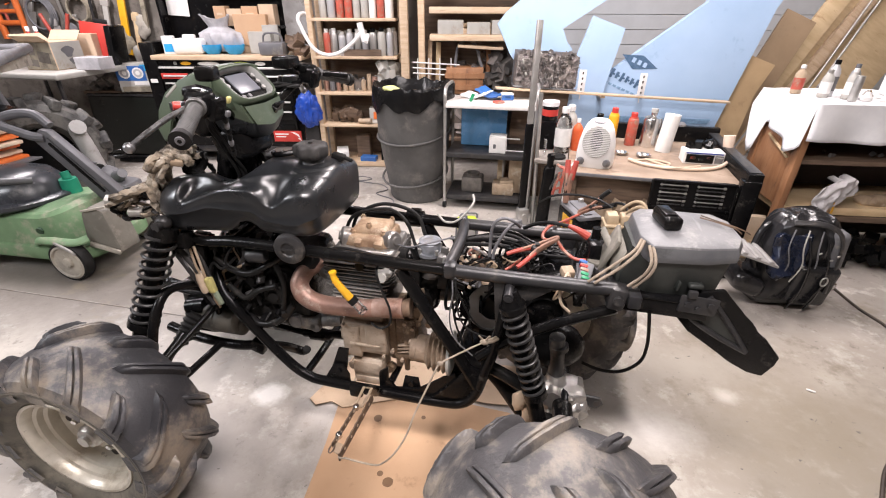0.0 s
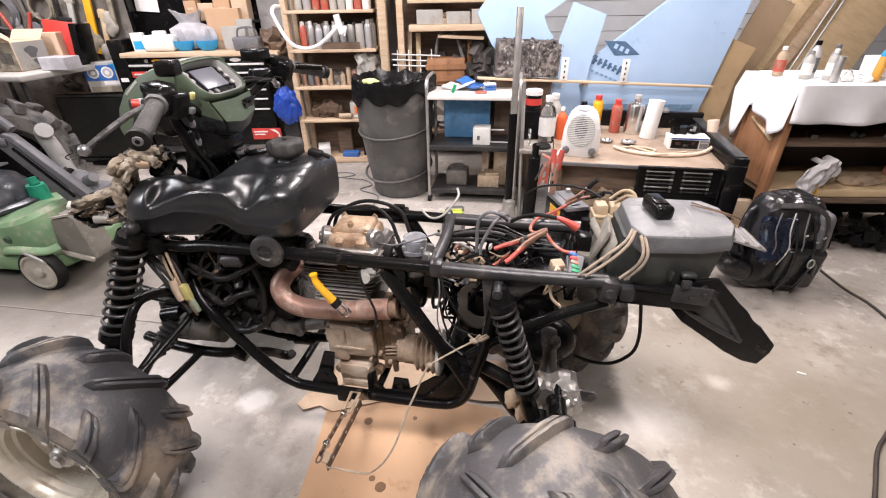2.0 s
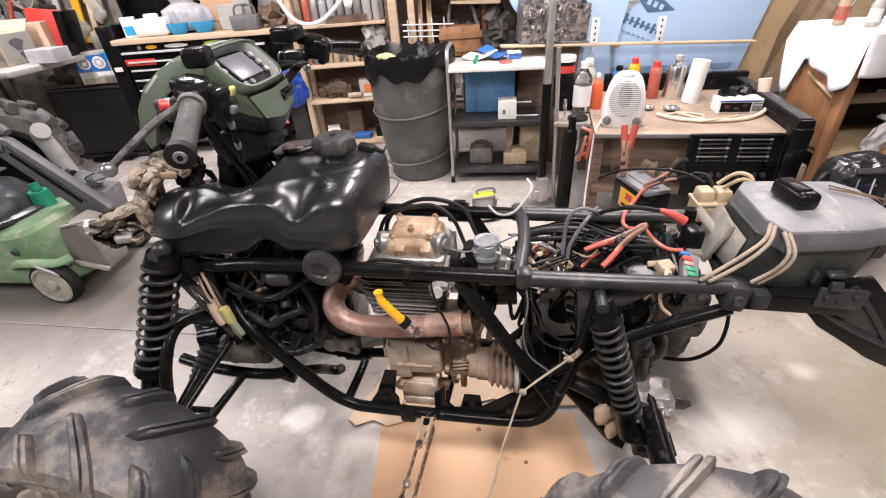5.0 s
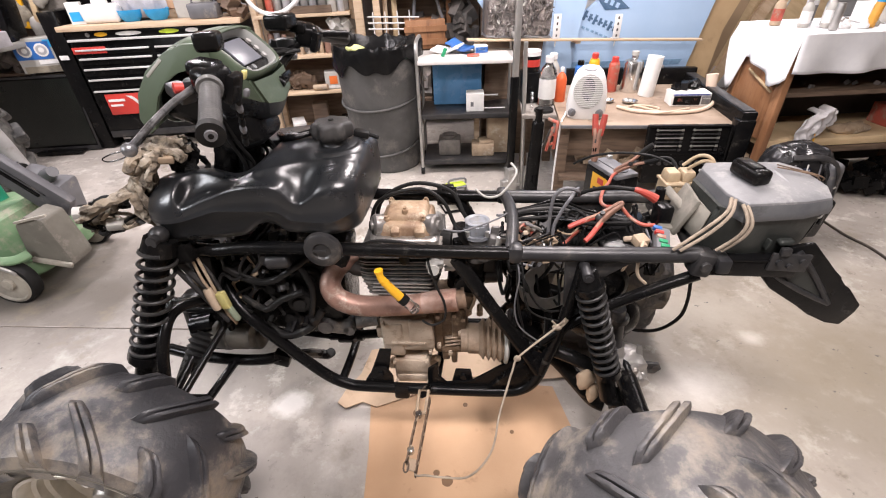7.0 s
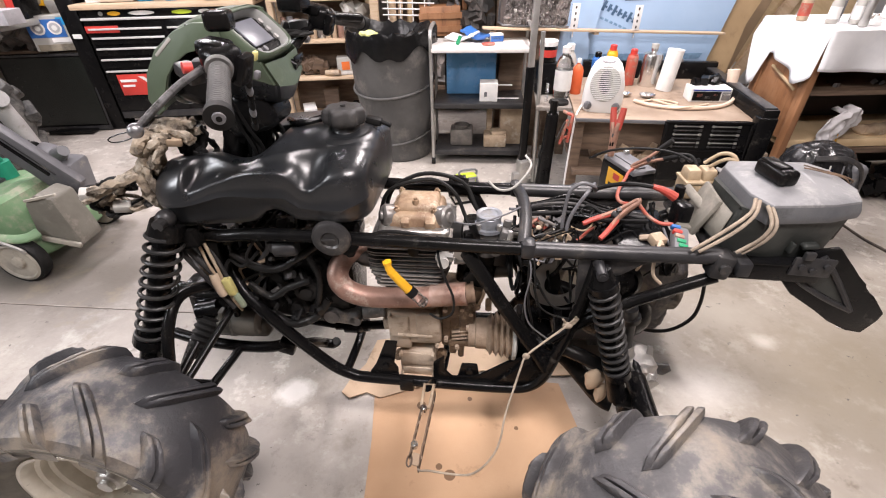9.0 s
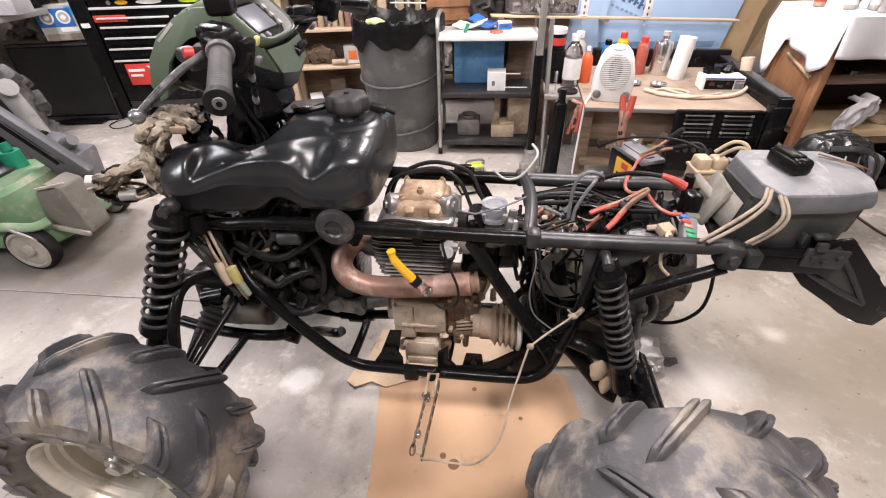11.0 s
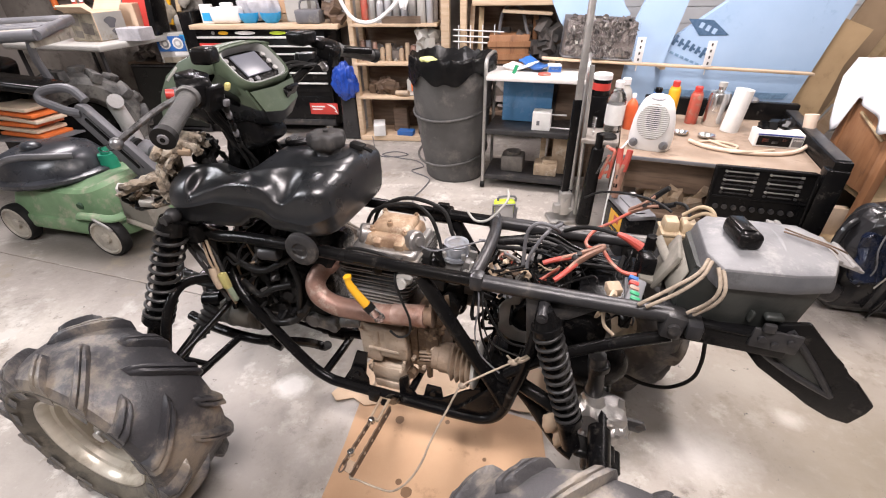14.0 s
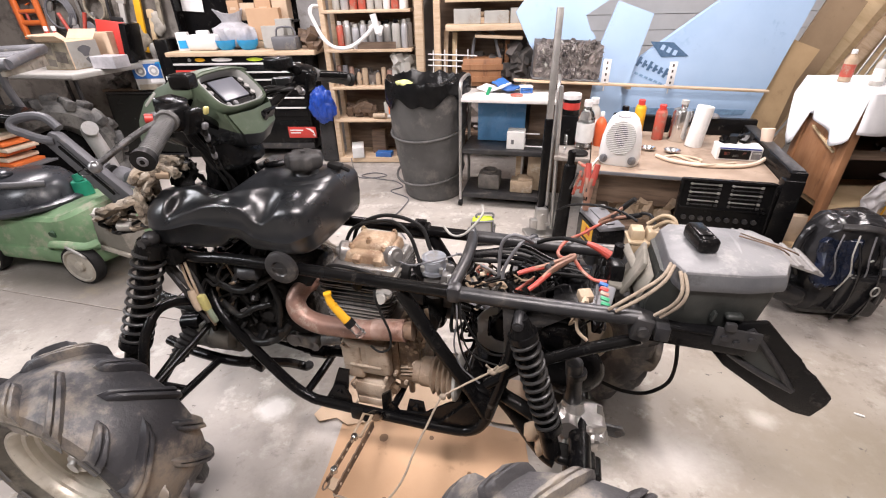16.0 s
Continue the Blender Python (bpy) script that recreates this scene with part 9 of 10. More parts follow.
# ---- white enamel cart ----
cart = thing("utility_cart", "white enamel utility cart with steel tube legs and dark shelves", "cart", pose(0.31, 3.38, 0, 0, 0, -9))
W2, D2 = 0.315, 0.17
for yv in (-D2, D2):
    for x in (-W2, W2):
        part("leg", Shape().rod((x, yv, 0.05), (x, yv, 0.83), 0.0115), M_GALV, cart)
        c = part("castor", Shape().rod((x - 0.012, yv, 0.026), (x + 0.012, yv, 0.026), 0.026, 0.026, 18), M_BLACKRUBBER, cart)
for x in (-W2, W2):
    part("end_handle", Shape().sweep([(x, -D2, 0.82), (x, -D2 + 0.02, 0.868), (x, -0.08, 0.885), (x, 0.08, 0.885), (x, D2 - 0.02, 0.868), (x, D2, 0.82)], 0.0125, 10, 4), M_GALV, cart)
part("tray", Shape().box((0, 0, 0.765), (2 * W2 + 0.01, 2 * D2 + 0.02, 0.03), (0, 0, 0), 0.006), M_ENAMEL, cart, "white enamel top tray")
for z in (0.415, 0.085):
    part("shelf", Shape().box((0, 0, z), (2 * W2 - 0.02, 2 * D2, 0.035), (0, 0, 0), 0.006), M_GREYSTEEL, cart)
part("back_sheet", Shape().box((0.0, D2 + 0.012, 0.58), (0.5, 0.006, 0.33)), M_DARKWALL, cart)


def on_cart(x, y, z):
    return Matrix(cart.matrix_basis) @ Matrix.Translation((x, y, z))


def folded(size, seed):
    """A folded cloth: soft slab with creases."""
    s = Shape()
    rows = []
    for i in range(13):
        rows.append([Vector((size[0] * (i / 12 - 0.5), size[1] * (j / 8 - 0.5), 0.016 + 0.010 * noise.noise(Vector((i * 0.45, j * 0.6, seed))) + 0.012 * math.sin(i * 0.5 + seed))) for j in range(9)])
    s.grid(rows)
    return s


for size, m, label, at in (((0.20, 0.15), M_CLOTH, "folded white cotton work cloth", on_cart(-0.12, 0.07, 0.782) @ pose(0, 0, 0, 0, -6, -18)), ((0.19, 0.12), M_BLUE, "folded blue work cloth", on_cart(-0.03, 0.06, 0.800) @ pose(0, 0, 0, 4, 9, -30))):
    thicken(solid("folded_cloth", folded(size, size[0] * 40), m, label, "cloth", at, "folded cloths", sharp=60), 0.014)
carton(*on_cart(0.10, 0.03, 0.78).translation, 0.085, 0.06, 0.05, 4, M_PAPER, "small white packet with blue print", "packet", 0, ((0.0, 0.022, 0.083, 0.034, M_BLUE), (0.0, 0.026, 0.05, 0.012, M_PAPER)))
solid("lid", Shape().lathe([(0, 0.01), (0.04, 0.01), (0.042, 0.006), (0.042, 0), (0, 0)], 24), M_REDDIRTY, "dusty pink round lid", "lid", on_cart(0.05, -0.08, 0.781))
solid("bottle_small", Shape().rod((0, 0, 0), (0.02, 0, 0.05), 0.012), M_GREEN, "tiny green plastic bottle", "bottle", on_cart(-0.15, -0.07, 0.781))
# blue clear sheet and boxes inside the cart
solid("blue_sheet", Shape().box((0, 0, 0.15), (0.34, 0.012, 0.30), (0, 0, 0), 0.004), mat("blue_tub", (0.10, 0.25, 0.45), 0.25, 0, (0.07, 0.19, 0.36), 0.5, 5, 0.03), "translucent blue plastic tub", "tub", on_cart(-0.06, 0.06, 0.435))
carton(0.36, 3.30, 0.433, 0.12, 0.11, 0.12, -9, M_PAPER, "small white cardboard box", "carton", 0, ((-0.02, 0.05, 0.02, 0.03, M_GREYPL),))
solid("wire_bracket", Shape().sweep([(0, 0, 0), (0, 0, 0.09), (0.1, 0, 0.09)], 0.006, 6, 0).sweep([(0, 0, 0.0), (0.15, 0, 0.0)], 0.006, 6, 0), M_WHITE, "bent white wire bracket", "bracket", on_cart(0.12, -0.05, 0.434))
block = mat("cast_iron", (0.13, 0.12, 0.11), 0.6, 0.4, (0.2, 0.18, 0.16), 0.6, 18, 0.2)
solid("engine_barrel", Shape().box((0, 0, 0.06), (0.16, 0.14, 0.12), (0, 0, 0), 0.015).lathe([(0.05, 0.12), (0.055, 0.14), (0.04, 0.14), (0.04, 0.12)], 20), block, "greasy grey engine barrel", "engine part", on_cart(-0.12, -0.02, 0.103))
solid("wood_box", Shape().box((0, 0, 0.045), (0.16, 0.12, 0.09), (0, 0, 0), 0.008).box((0.02, 0, 0.1), (0.1, 0.1, 0.02), (0, 0, 10), 0.004).rod((-0.05, -0.065, 0.05), (-0.05, -0.05, 0.05), 0.022), M_TAN, "tan cast engine part with a bore", "engine part", on_cart(0.12, -0.05, 0.103))
carton(0.55, 3.40, 0.104, 0.16, 0.2, 0.26, -9, M_TAN, "plain brown cardboard carton", "carton")

# ---- farm jack on the floor ----
jack = thing("farm_jack", "tall steel farm jack with a grey bar standing on the floor", "jack", pose(0.50, 2.80, 0, 0, 0, 12))
part("upright_bar", Shape().box((0.0, 0, 0.68), (0.036, 0.02, 1.26), (0, 0.3, 0), 0.004), M_GALV, jack, "grey steel upright bar")
part("lower_sleeve", Shape().box((-0.002, 0, 0.42), (0.044, 0.03, 0.66), (0, 0.3, 0), 0.005), M_BLACK, jack)
part("lift_head", Shape().box((0, -0.015, 0.13), (0.07, 0.07, 0.15), (0, 0, 0), 0.012).box((-0.045, -0.02, 0.10), (0.05, 0.05, 0.06), (0, 0, 0), 0.01).rod((0.0, -0.06, 0.16), (0.0, 0.04, 0.16), 0.016).rod((0.03, -0.06, 0.10), (0.03, 0.04, 0.10), 0.012), M_GALV, jack)
part("foot_plate", Shape().box((0.02, 0, 0.0125), (0.22, 0.14, 0.025), (0, 0, 0), 0.006), M_GALV, jack)
part("jack_handle", Shape().rod((0.075, -0.02, 0.05), (0.045, -0.02, 0.93), 0.012), M_GALV, jack)
part("tension_spring", Shape().helix((0.10, -0.03, 0.56), (0.10, -0.03, 0.66), 0.008, 0.0025, 8), M_CHROME, jack)
solid("strut_bag", Shape().box((0, 0, 0.26), (0.085, 0.06, 0.5), (0, 0, 0), 0.02, 3, (0.8, 0.8)).rod((0.0, 0, 0.5), (0.0, 0, 0.58), 0.022).box((-0.0, -0.036, 0.14), (0.008, 0.006, 0.18)), M_BLACK, "black gas strut standing beside the jack", "strut", pose(0.62, 2.74, 0, 0, 2, 0))
wl = thing("work_light", "small lime green work light on a floor stand", "work light", pose(0.13, 2.70, 0, 0, 0, 10))
part("lamp_body", Shape().box((0.012, 0.03, 0.105), (0.13, 0.075, 0.10), (-8, 0, 0), 0.02, 3), M_LIME, wl, "lime green housing")
part("lamp_glass", Shape().box((0, -0.016, 0.09), (0.115, 0.008, 0.105), (-8, 0, 0), 0.008), M_DUSTPL, wl, "pale grey lamp face")
part("lamp_frame", Shape().sweep([(-0.066, -0.02, 0.02), (-0.066, -0.014, 0.145), (0.066, -0.014, 0.145), (0.066, -0.02, 0.02)], 0.008, 10, 0), M_GREYPL, wl, "dark grey frame")
part("lamp_handle", Shape().sweep([(-0.03, 0.02, 0.15), (-0.025, 0.03, 0.178), (0.07, 0.03, 0.178), (0.075, 0.02, 0.15)], 0.007, 8, 3), M_GREYPL, wl)
part("lamp_post", Shape().rod((0.085, 0.03, 0.10), (0.08, 0.04, 0.0), 0.011), M_GREYPL, wl)
part("stand", Shape().sweep([(-0.085, 0.05, 0.01), (-0.085, -0.06, 0.01), (0.085, -0.06, 0.01), (0.085, 0.05, 0.01)], 0.008, 8, 0), M_BLACK, wl)

# ---- low bench with black frame rails ----
bench = thing("low_bench", "low workbench with worn board top inside black steel rails", "bench", pose(1.235, 2.85, 0, 0, 0, -13))
BZ = 0.545
part("bench_board", Shape().box((0.0, 0.0, BZ - 0.012), (0.90, 0.86, 0.024), (0, 0, 0), 0.003), M_BENCH, bench)
part("board_edge", Shape().box((0.0, -0.433, BZ - 0.011), (0.90, 0.006, 0.018), (0, 0, 0), 0.002), M_GREYPL, bench, "grey worn edge strip")
part("bench_leaf", Shape().box((-0.555, 0.08, BZ - 0.014), (0.20, 0.66, 0.022), (0, 0, 0), 0.003), M_BENCHGREY, bench, "grey worn side board")
part("side_rail", Shape().box((0.49, 0.0, BZ + 0.005), (0.075, 0.90, 0.13), (0, 0, 0), 0.008), M_BLACK, bench)
part("back_rail", Shape().box((0.1, 0.46, BZ + 0.03), (0.86, 0.05, 0.15), (0, 0, 0), 0.008), M_BLACK, bench)
part("rail_ledge", Shape().box((0.49, 0.0, BZ + 0.072), (0.06, 0.86, 0.006), (0, 0, 0), 0.002), M_GREYSTEEL, bench)
part("leg", Shape().box((0.475, -0.44, 0.29), (0.09, 0.07, 0.58), (0, 0, 0), 0.008), M_BLACK, bench)
part("leg", Shape().box((0.475, 0.42, 0.27), (0.085, 0.08, 0.54), (0, 0, 0), 0.008), M_BLACK, bench)
part("leg", Shape().box((-0.42, 0.40, 0.26), (0.06, 0.06, 0.52), (0, 0, 0), 0.006), M_DARKWOOD, bench)
part("leg", Shape().box((-0.60, 0.30, 0.26), (0.05, 0.05, 0.52), (0, 0, 0), 0.006), M_DARKWOOD, bench)
part("leg", Shape().box((-0.42, -0.34, 0.26), (0.06, 0.06, 0.52), (0, 0, 0), 0.006), M_DARKWOOD, bench)
part("pale_leg", Shape().box((0.385, -0.435, 0.26), (0.03, 0.02, 0.5), (0, 8, 0), 0.004), M_LIGHTGREY, bench)
part("front_skirt", Shape().box((-0.04, -0.30, 0.42), (0.80, 0.02, 0.20), (0, 0, 0), 0.003), M_DARKWOOD, bench)
part("lower_shelf", Shape().box((0.0, -0.05, 0.225), (0.86, 0.76, 0.025), (0, 0, 0), 0.003), M_DARKWOOD, bench)
part("rail_knob", Shape().lathe([(0.035, 0), (0.035, 0.01), (0.018, 0.025), (0, 0.03)], 20), M_GREYPL, bench, "", pose(0.28, 0.46, BZ + 0.103))


def on_bench(x, y, z=0.0, turn=0.0):
    return Matrix.Translation((x, y, BZ + z)) @ pose(0, 0, 0, 0, 0, turn)


# fan heater
fan = thing("fan_heater", "small white plastic fan heater with round grille", "heater", on_bench(0.872, 2.64, 0, -22) @ Matrix.Scale(1.1, 4))
s = Shape()
rows = []
for z, w, d in ((0.0, 0.085, 0.045), (0.012, 0.094, 0.05), (0.06, 0.098, 0.055), (0.13, 0.092, 0.058), (0.19, 0.078, 0.056), (0.225, 0.062, 0.05), (0.245, 0.04, 0.036), (0.25, 0.02, 0.02)):
    rows.append([Vector((w * math.copysign(abs(math.cos(a)) ** 0.75, math.cos(a)), d * math.copysign(abs(math.sin(a)) ** 0.75, math.sin(a)) - 0.06 * (z - 0.1) * -0.4, z)) for a in [2 * math.pi * i / 32 for i in range(32)]])
vs = s.grid(rows, True)
s.bm.faces.new(vs[0])
s.bm.faces.new(vs[-1])
part("heater_shell", s, M_WHITE, fan, sharp=50)
oval = [2 * math.pi * i / 36 for i in range(36)]
FACE = Matrix(((1, 0, 0, 0), (0, 0, -1, -0.054), (0, 1, 0, 0.140), (0, 0, 0, 1)))
gr = part("heater_grille", Shape().prism([(0.068 * math.cos(a), 0.082 * math.sin(a)) for a in oval], 0.006, FACE), M_LIGHTGREY, fan, "pearl grey grille")
part("grille_dark", Shape().prism([(0.030 * math.cos(a), 0.055 * math.sin(a) + 0.012) for a in oval], 0.002, FACE @ pose(0, 0, 0.006)), M_GREYSTEEL, gr)
for i in range(17):
    z = -0.072 + 0.009 * i
    half = 0.066 * math.sqrt(max(0.02, 1 - (z / 0.082) ** 2))
    part("grille_slat", Shape().box((0, -0.063, 0.140 + z), (2 * half, 0.004, 0.0042)), M_WHITE, gr)
for x in (-0.066, 0.066):
    part("heater_knob", Shape().lathe([(0.020, 0), (0.019, 0.012), (0.016, 0.014), (0, 0.014)], 20, pose(x, -0.045, 0.034, 90, 0, 0)).box((x, -0.062, 0.034), (0.006, 0.008, 0.030), (0, 20, 0), 0.002), M_GREYPL, fan, "grey dial knob")
part("heater_handle", Shape().lathe([(0, 0), (0.03, 0), (0.03, 0.004), (0, 0.005)], 20, Matrix.Diagonal((1, 0.45, 1, 1))).move(pose(0, -0.030, 0.238, 32, 0, 0)), M_GREYPL, fan)
part("mains_cable", Shape().sweep([(-0.09, 0.0, 0.03), (-0.10, -0.04, 0.012), (-0.11, -0.10, 0.0), (-0.115, -0.125, -0.06), (-0.12, -0.13, -0.25), (-0.12, -0.135, -0.40), (-0.115, -0.14, -0.488)], 0.0048, 8, 5), M_WHITE, fan, "white mains cable")
# bottles and cans along the back
spray_can(1.235, 3.11, BZ, 0.034, 0.215, M_REDDIRTY, M_RED, "red spray can without cap", "bench cans")
spray_can(1.12, 3.16, BZ, 0.033, 0.235, M_YELLOW, M_RED, "yellow and black spray can with red cap", "bench cans")
spray_can(1.02, 3.14, BZ, 0.033, 0.20, M_BLUE, M_BLACK, "blue spray can with black cap", "bench cans")
t = thing("solvent_tin", "tall plain steel solvent tin", "tin", on_bench(1.35, 3.085, 0, 10))
part("tin_body", Shape().lathe([(0, 0), (0.058, 0), (0.06, 0.004), (0.06, 0.175), (0.055, 0.19), (0.02, 0.205), (0.02, 0.225), (0, 0.225)], 28), M_CHROME, t)
part("tin_cap", Shape().rod((0, 0, 0.222), (0, 0, 0.245), 0.022), M_LIGHTGREY, t)
solid("paper_towel", Shape().lathe([(0.018, 0.0), (0.047, 0.0), (0.047, 0.235), (0.018, 0.235), (0.018, 0.0)], 28), M_PAPER, "upright roll of white paper towel", "paper roll", pose(1.40, 2.965, BZ, 0, 5, 0))
bottle(0.84, 2.975, BZ, 0.033, 0.20, mat("red_orange_plastic", (0.70, 0.13, 0.04), 0.4, 0, (0.6, 0.1, 0.03), 0.4, 9, 0.03), M_WHITE, "orange red squeeze bottle with white nozzle", 0.3)
bottle(0.735, 2.92, BZ, 0.05, 0.28, M_GLASS, M_WHITE, "clear plastic bottle with paper label", 0.4, M_PAPER)
bottle(0.80, 3.04, BZ, 0.045, 0.27, M_LIGHTGREY, M_WHITE, "grey plastic bottle with white cap", 0.45, M_PAPER)
t = thing("tub", "round white tub with red printed band", "tub", on_bench(0.66, 3.03, 0.18))
part("tub_body", can_shape(0.05, 0.10, 0.95, 0.04), M_BLACK, t)
part("tub_band", Shape().lathe([(0.0508, 0.03), (0.0512, 0.03), (0.0512, 0.07), (0.0508, 0.07)], 24), M_RED, t)
part("tub_lid", Shape().lathe([(0.053, 0.09), (0.054, 0.115), (0.05, 0.12), (0, 0.12)], 24), M_WHITE, t)
solid("tub_stand", Shape().box((0, 0, 0.09), (0.12, 0.12, 0.18), (0, 0, 0), 0.005), M_BLACK, "black box under the tub", "box", on_bench(0.66, 3.03))
clamp = thing("bar_clamp", "worn red handled clamp hooked on the bench edge", "clamp", pose(0.665, 2.535, BZ - 0.01, 0, 8, 0) @ Matrix.Scale(0.7, 4))
part("clamp_handle", Shape().box((-0.02, 0, -0.10), (0.022, 0.02, 0.20), (0, 4, 0), 0.006), M_REDDIRTY, clamp)
part("clamp_handle", Shape().box((0.025, 0, -0.09), (0.022, 0.02, 0.18), (0, -4, 0), 0.006), M_REDDIRTY, clamp)
part("clamp_web", Shape().box((0.0, 0, -0.06), (0.05, 0.012, 0.02), (0, 30, 0), 0.003), M_REDDIRTY, clamp)
part("clamp_web", Shape().box((0.0, 0, -0.14), (0.05, 0.012, 0.02), (0, -30, 0), 0.003), M_REDDIRTY, clamp)
part("clamp_jaw", Shape().sweep([(0.02, 0, -0.01), (0.02, 0.01, 0.03), (0.0, 0.04, 0.032), (-0.02, 0.10, 0.03)], 0.013, 8, 4), M_REDDIRTY, clamp)
part("clamp_screw", Shape().rod((-0.06, 0, -0.16), (-0.03, 0, -0.02), 0.007), M_GREYSTEEL, clamp)
solid("paint_lid", Shape().lathe([(0, 0.006), (0.05, 0.006), (0.055, 0.012), (0.058, 0.0), (0, 0)], 24), M_BLACKRUBBER, "round black tin lid on the side board", "lid", on_bench(0.685, 2.80, 0.0))
# small dishes, carton, hose
for x, yv, r in ((1.11, 2.876, 0.04), (1.23, 2.828, 0.045)):
    solid("tin_lid", Shape().lathe([(0, 0.004), (r * 0.6, 0.005), (r * 0.9, 0.016), (r, 0.018), (r, 0.012), (r * 0.6, 0), (0, 0)], 24), M_CHROME, "small shiny tin lid on the bench", "lid", on_bench(x, yv), "tin lids")
carton(1.54, 2.74, BZ, 0.22, 0.11, 0.075, -12, M_PAPER, "flat white and purple printed parts carton", "carton", 0, ((-0.022, 0.034, 0.15, 0.050, M_BLACK), (0.083, 0.034, 0.045, 0.044, M_GREYPL), (0.083, 0.046, 0.040, 0.010, M_PAPER), (0.0, 0.066, 0.20, 0.006, M_TARP), (-0.06, 0.038, 0.03, 0.018, M_REDDIRTY), (-0.015, 0.028, 0.03, 0.014, M_DUSTPL), (0.025, 0.042, 0.02, 0.012, M_REDDIRTY)))
solid("cable_bundle", lumps(10, ((-0.08, 0.08), (-0.02, 0.04), (0.01, 0.03)), 0.05, 61), M_BLACK, "black and white odds and ends on the carton", "odds and ends", on_bench(1.55, 2.78, 0.075), kind="stuff")
solid("rope_hose", Shape().sweep([(0.0, 0, 0.012), (0.06, -0.10, 0.012), (0.20, -0.17, 0.012), (0.36, -0.18, 0.012), (0.47, -0.14, 0.014), (0.56, -0.06, 0.02), (0.61, 0.03, 0.03), (0.62, 0.06, 0.05)], 0.0105, 8, 6).rod((0.62, 0.07, 0.03), (0.615, 0.09, 0.14), 0.027, 0.033), mat("pale_tube", (0.74, 0.60, 0.48), 0.5, 0, (0.65, 0.5, 0.38), 0.4, 10, 0.05), "pale rubber hose with a wooden handle", "hose", on_bench(1.11, 2.74))
solid("thin_hose", Shape().sweep([(0.0, 0, 0.008), (0.10, 0.02, 0.008), (0.18, -0.06, 0.008), (0.10, -0.14, 0.008), (0.20, -0.17, 0.02), (0.34, -0.10, 0.008)], 0.006, 8, 6).sweep([(0.07, 0.03, 0.008), (0.15, -0.13, 0.01)], 0.007, 8, 0), M_CREAM, "thin cream tube curled on the bench", "tube", on_bench(1.15, 2.73))
# black socket case hung open below the bench edge
case = thing("socket_case", "open black plastic spanner case with steel spanners", "tool case", pose(1.33, 2.335, 0.235, -6, 0, -11))
part("case_shell", Shape().box((0, 0.0, 0.16), (0.42, 0.035, 0.32), (0, 0, 0), 0.01), M_BLACK, case)
part("case_rim", Shape().box((0, -0.02, 0.315), (0.42, 0.02, 0.012), (0, 0, 0), 0.004).box((0, -0.02, 0.17), (0.42, 0.016, 0.012), (0, 0, 0), 0.004).box((-0.205, -0.02, 0.16), (0.012, 0.02, 0.3), (0, 0, 0), 0.004).box((0.205, -0.02, 0.16), (0.012, 0.02, 0.3), (0, 0, 0), 0.004), M_BLACK, case)
for i in range(6):
    for k, x in enumerate((-0.10, 0.085)):
        sp = part("spanner", Shape().box((x, -0.021, 0.295 - 0.021 * i), (0.13 - 0.006 * i, 0.006, 0.006), (0, 0, 0), 0.002).box((x - 0.062, -0.021, 0.295 - 0.021 * i), (0.014, 0.007, 0.012), (0, 30, 0), 0.003).box((x + 0.065, -0.021, 0.295 - 0.021 * i), (0.016, 0.007, 0.013), (0, 0, 0), 0.003), M_GREYSTEEL if i % 2 else M_GALV, case)
for i in range(9):
    part("socket", Shape().rod((-0.17 + 0.04 * i, -0.02, 0.12), (-0.17 + 0.04 * i, -0.035, 0.12), 0.012), M_GREYSTEEL, case)

# ---- shelf strip with brackets and a bin of scrap ----
strip = solid("shelf_strip", Shape().box((1.17, 3.44, 0.815), (1.68, 0.06, 0.014), (0, 2.9, 0), 0.003).box((0.40, 3.45, 0.42), (0.035, 0.035, 0.84)).box((1.10, 3.50, 0.805), (0.03, 0.16, 0.02)), M_PINE, "thin pine strip shelf behind the bench", "shelf")
for x, z in ((0.935, 0.836), (1.36, 0.815)):
    t = solid("slotted_bracket", Shape().box((0, 0, 0.075), (0.05, 0.004, 0.15), (0, 0, 0), 0.001).box((0.0, 0.012, 0.004), (0.05, 0.03, 0.004)).rod((0, 0.01, -0.05), (0, 0.01, 0.0), 0.004), M_WHITE, "white slotted steel bracket on the shelf strip", "bracket", pose(x, 3.415, z), "slotted brackets")
    for k in range(4):
        part("bracket_slot", Shape().box((0, -0.003, 0.02 + 0.036 * k), (0.010, 0.002, 0.016)), M_DARKWALL, t)
scrap = thing("scrap_bin", "clear bin packed with dark shredded scrap", "bin", pose(0.68, 3.51, 0.852, 0, 2.9, 0))
part("bin_tray", Shape().box((0, 0.0, 0.006), (0.45, 0.16, 0.012), (0, 0, 0), 0.004).box((0, 0.075, 0.12), (0.45, 0.01, 0.24)), M_GREYPL, scrap)
part("tray_support", Shape().box((0.0, 0.03, -0.43), (0.40, 0.08, 0.83), (0, 0, 0), 0.004), M_DARKWOOD, scrap)
part("packed_scrap", Shape().box((0, -0.005, 0.118), (0.435, 0.14, 0.21), (0, -1, 0), 0.01, 2), M_SCRAP, scrap)
part("bin_front", Shape().box((0, -0.092, 0.12), (0.44, 0.003, 0.225)), glassy("clear_bin_wall", (1, 1, 1), 0.12), scrap).visible_shadow = False
rs = random.Random(71)
chunk = [mesh_of("scrap_piece", Shape().prism([(rs.uniform(0.6, 1.1) * math.cos(a), rs.uniform(0.5, 1.0) * math.sin(a)) for a in (0.3, 1.2, 2.2, 3.3, 4.4, 5.4)], 0.3), M_SCRAP) for _ in range(5)]
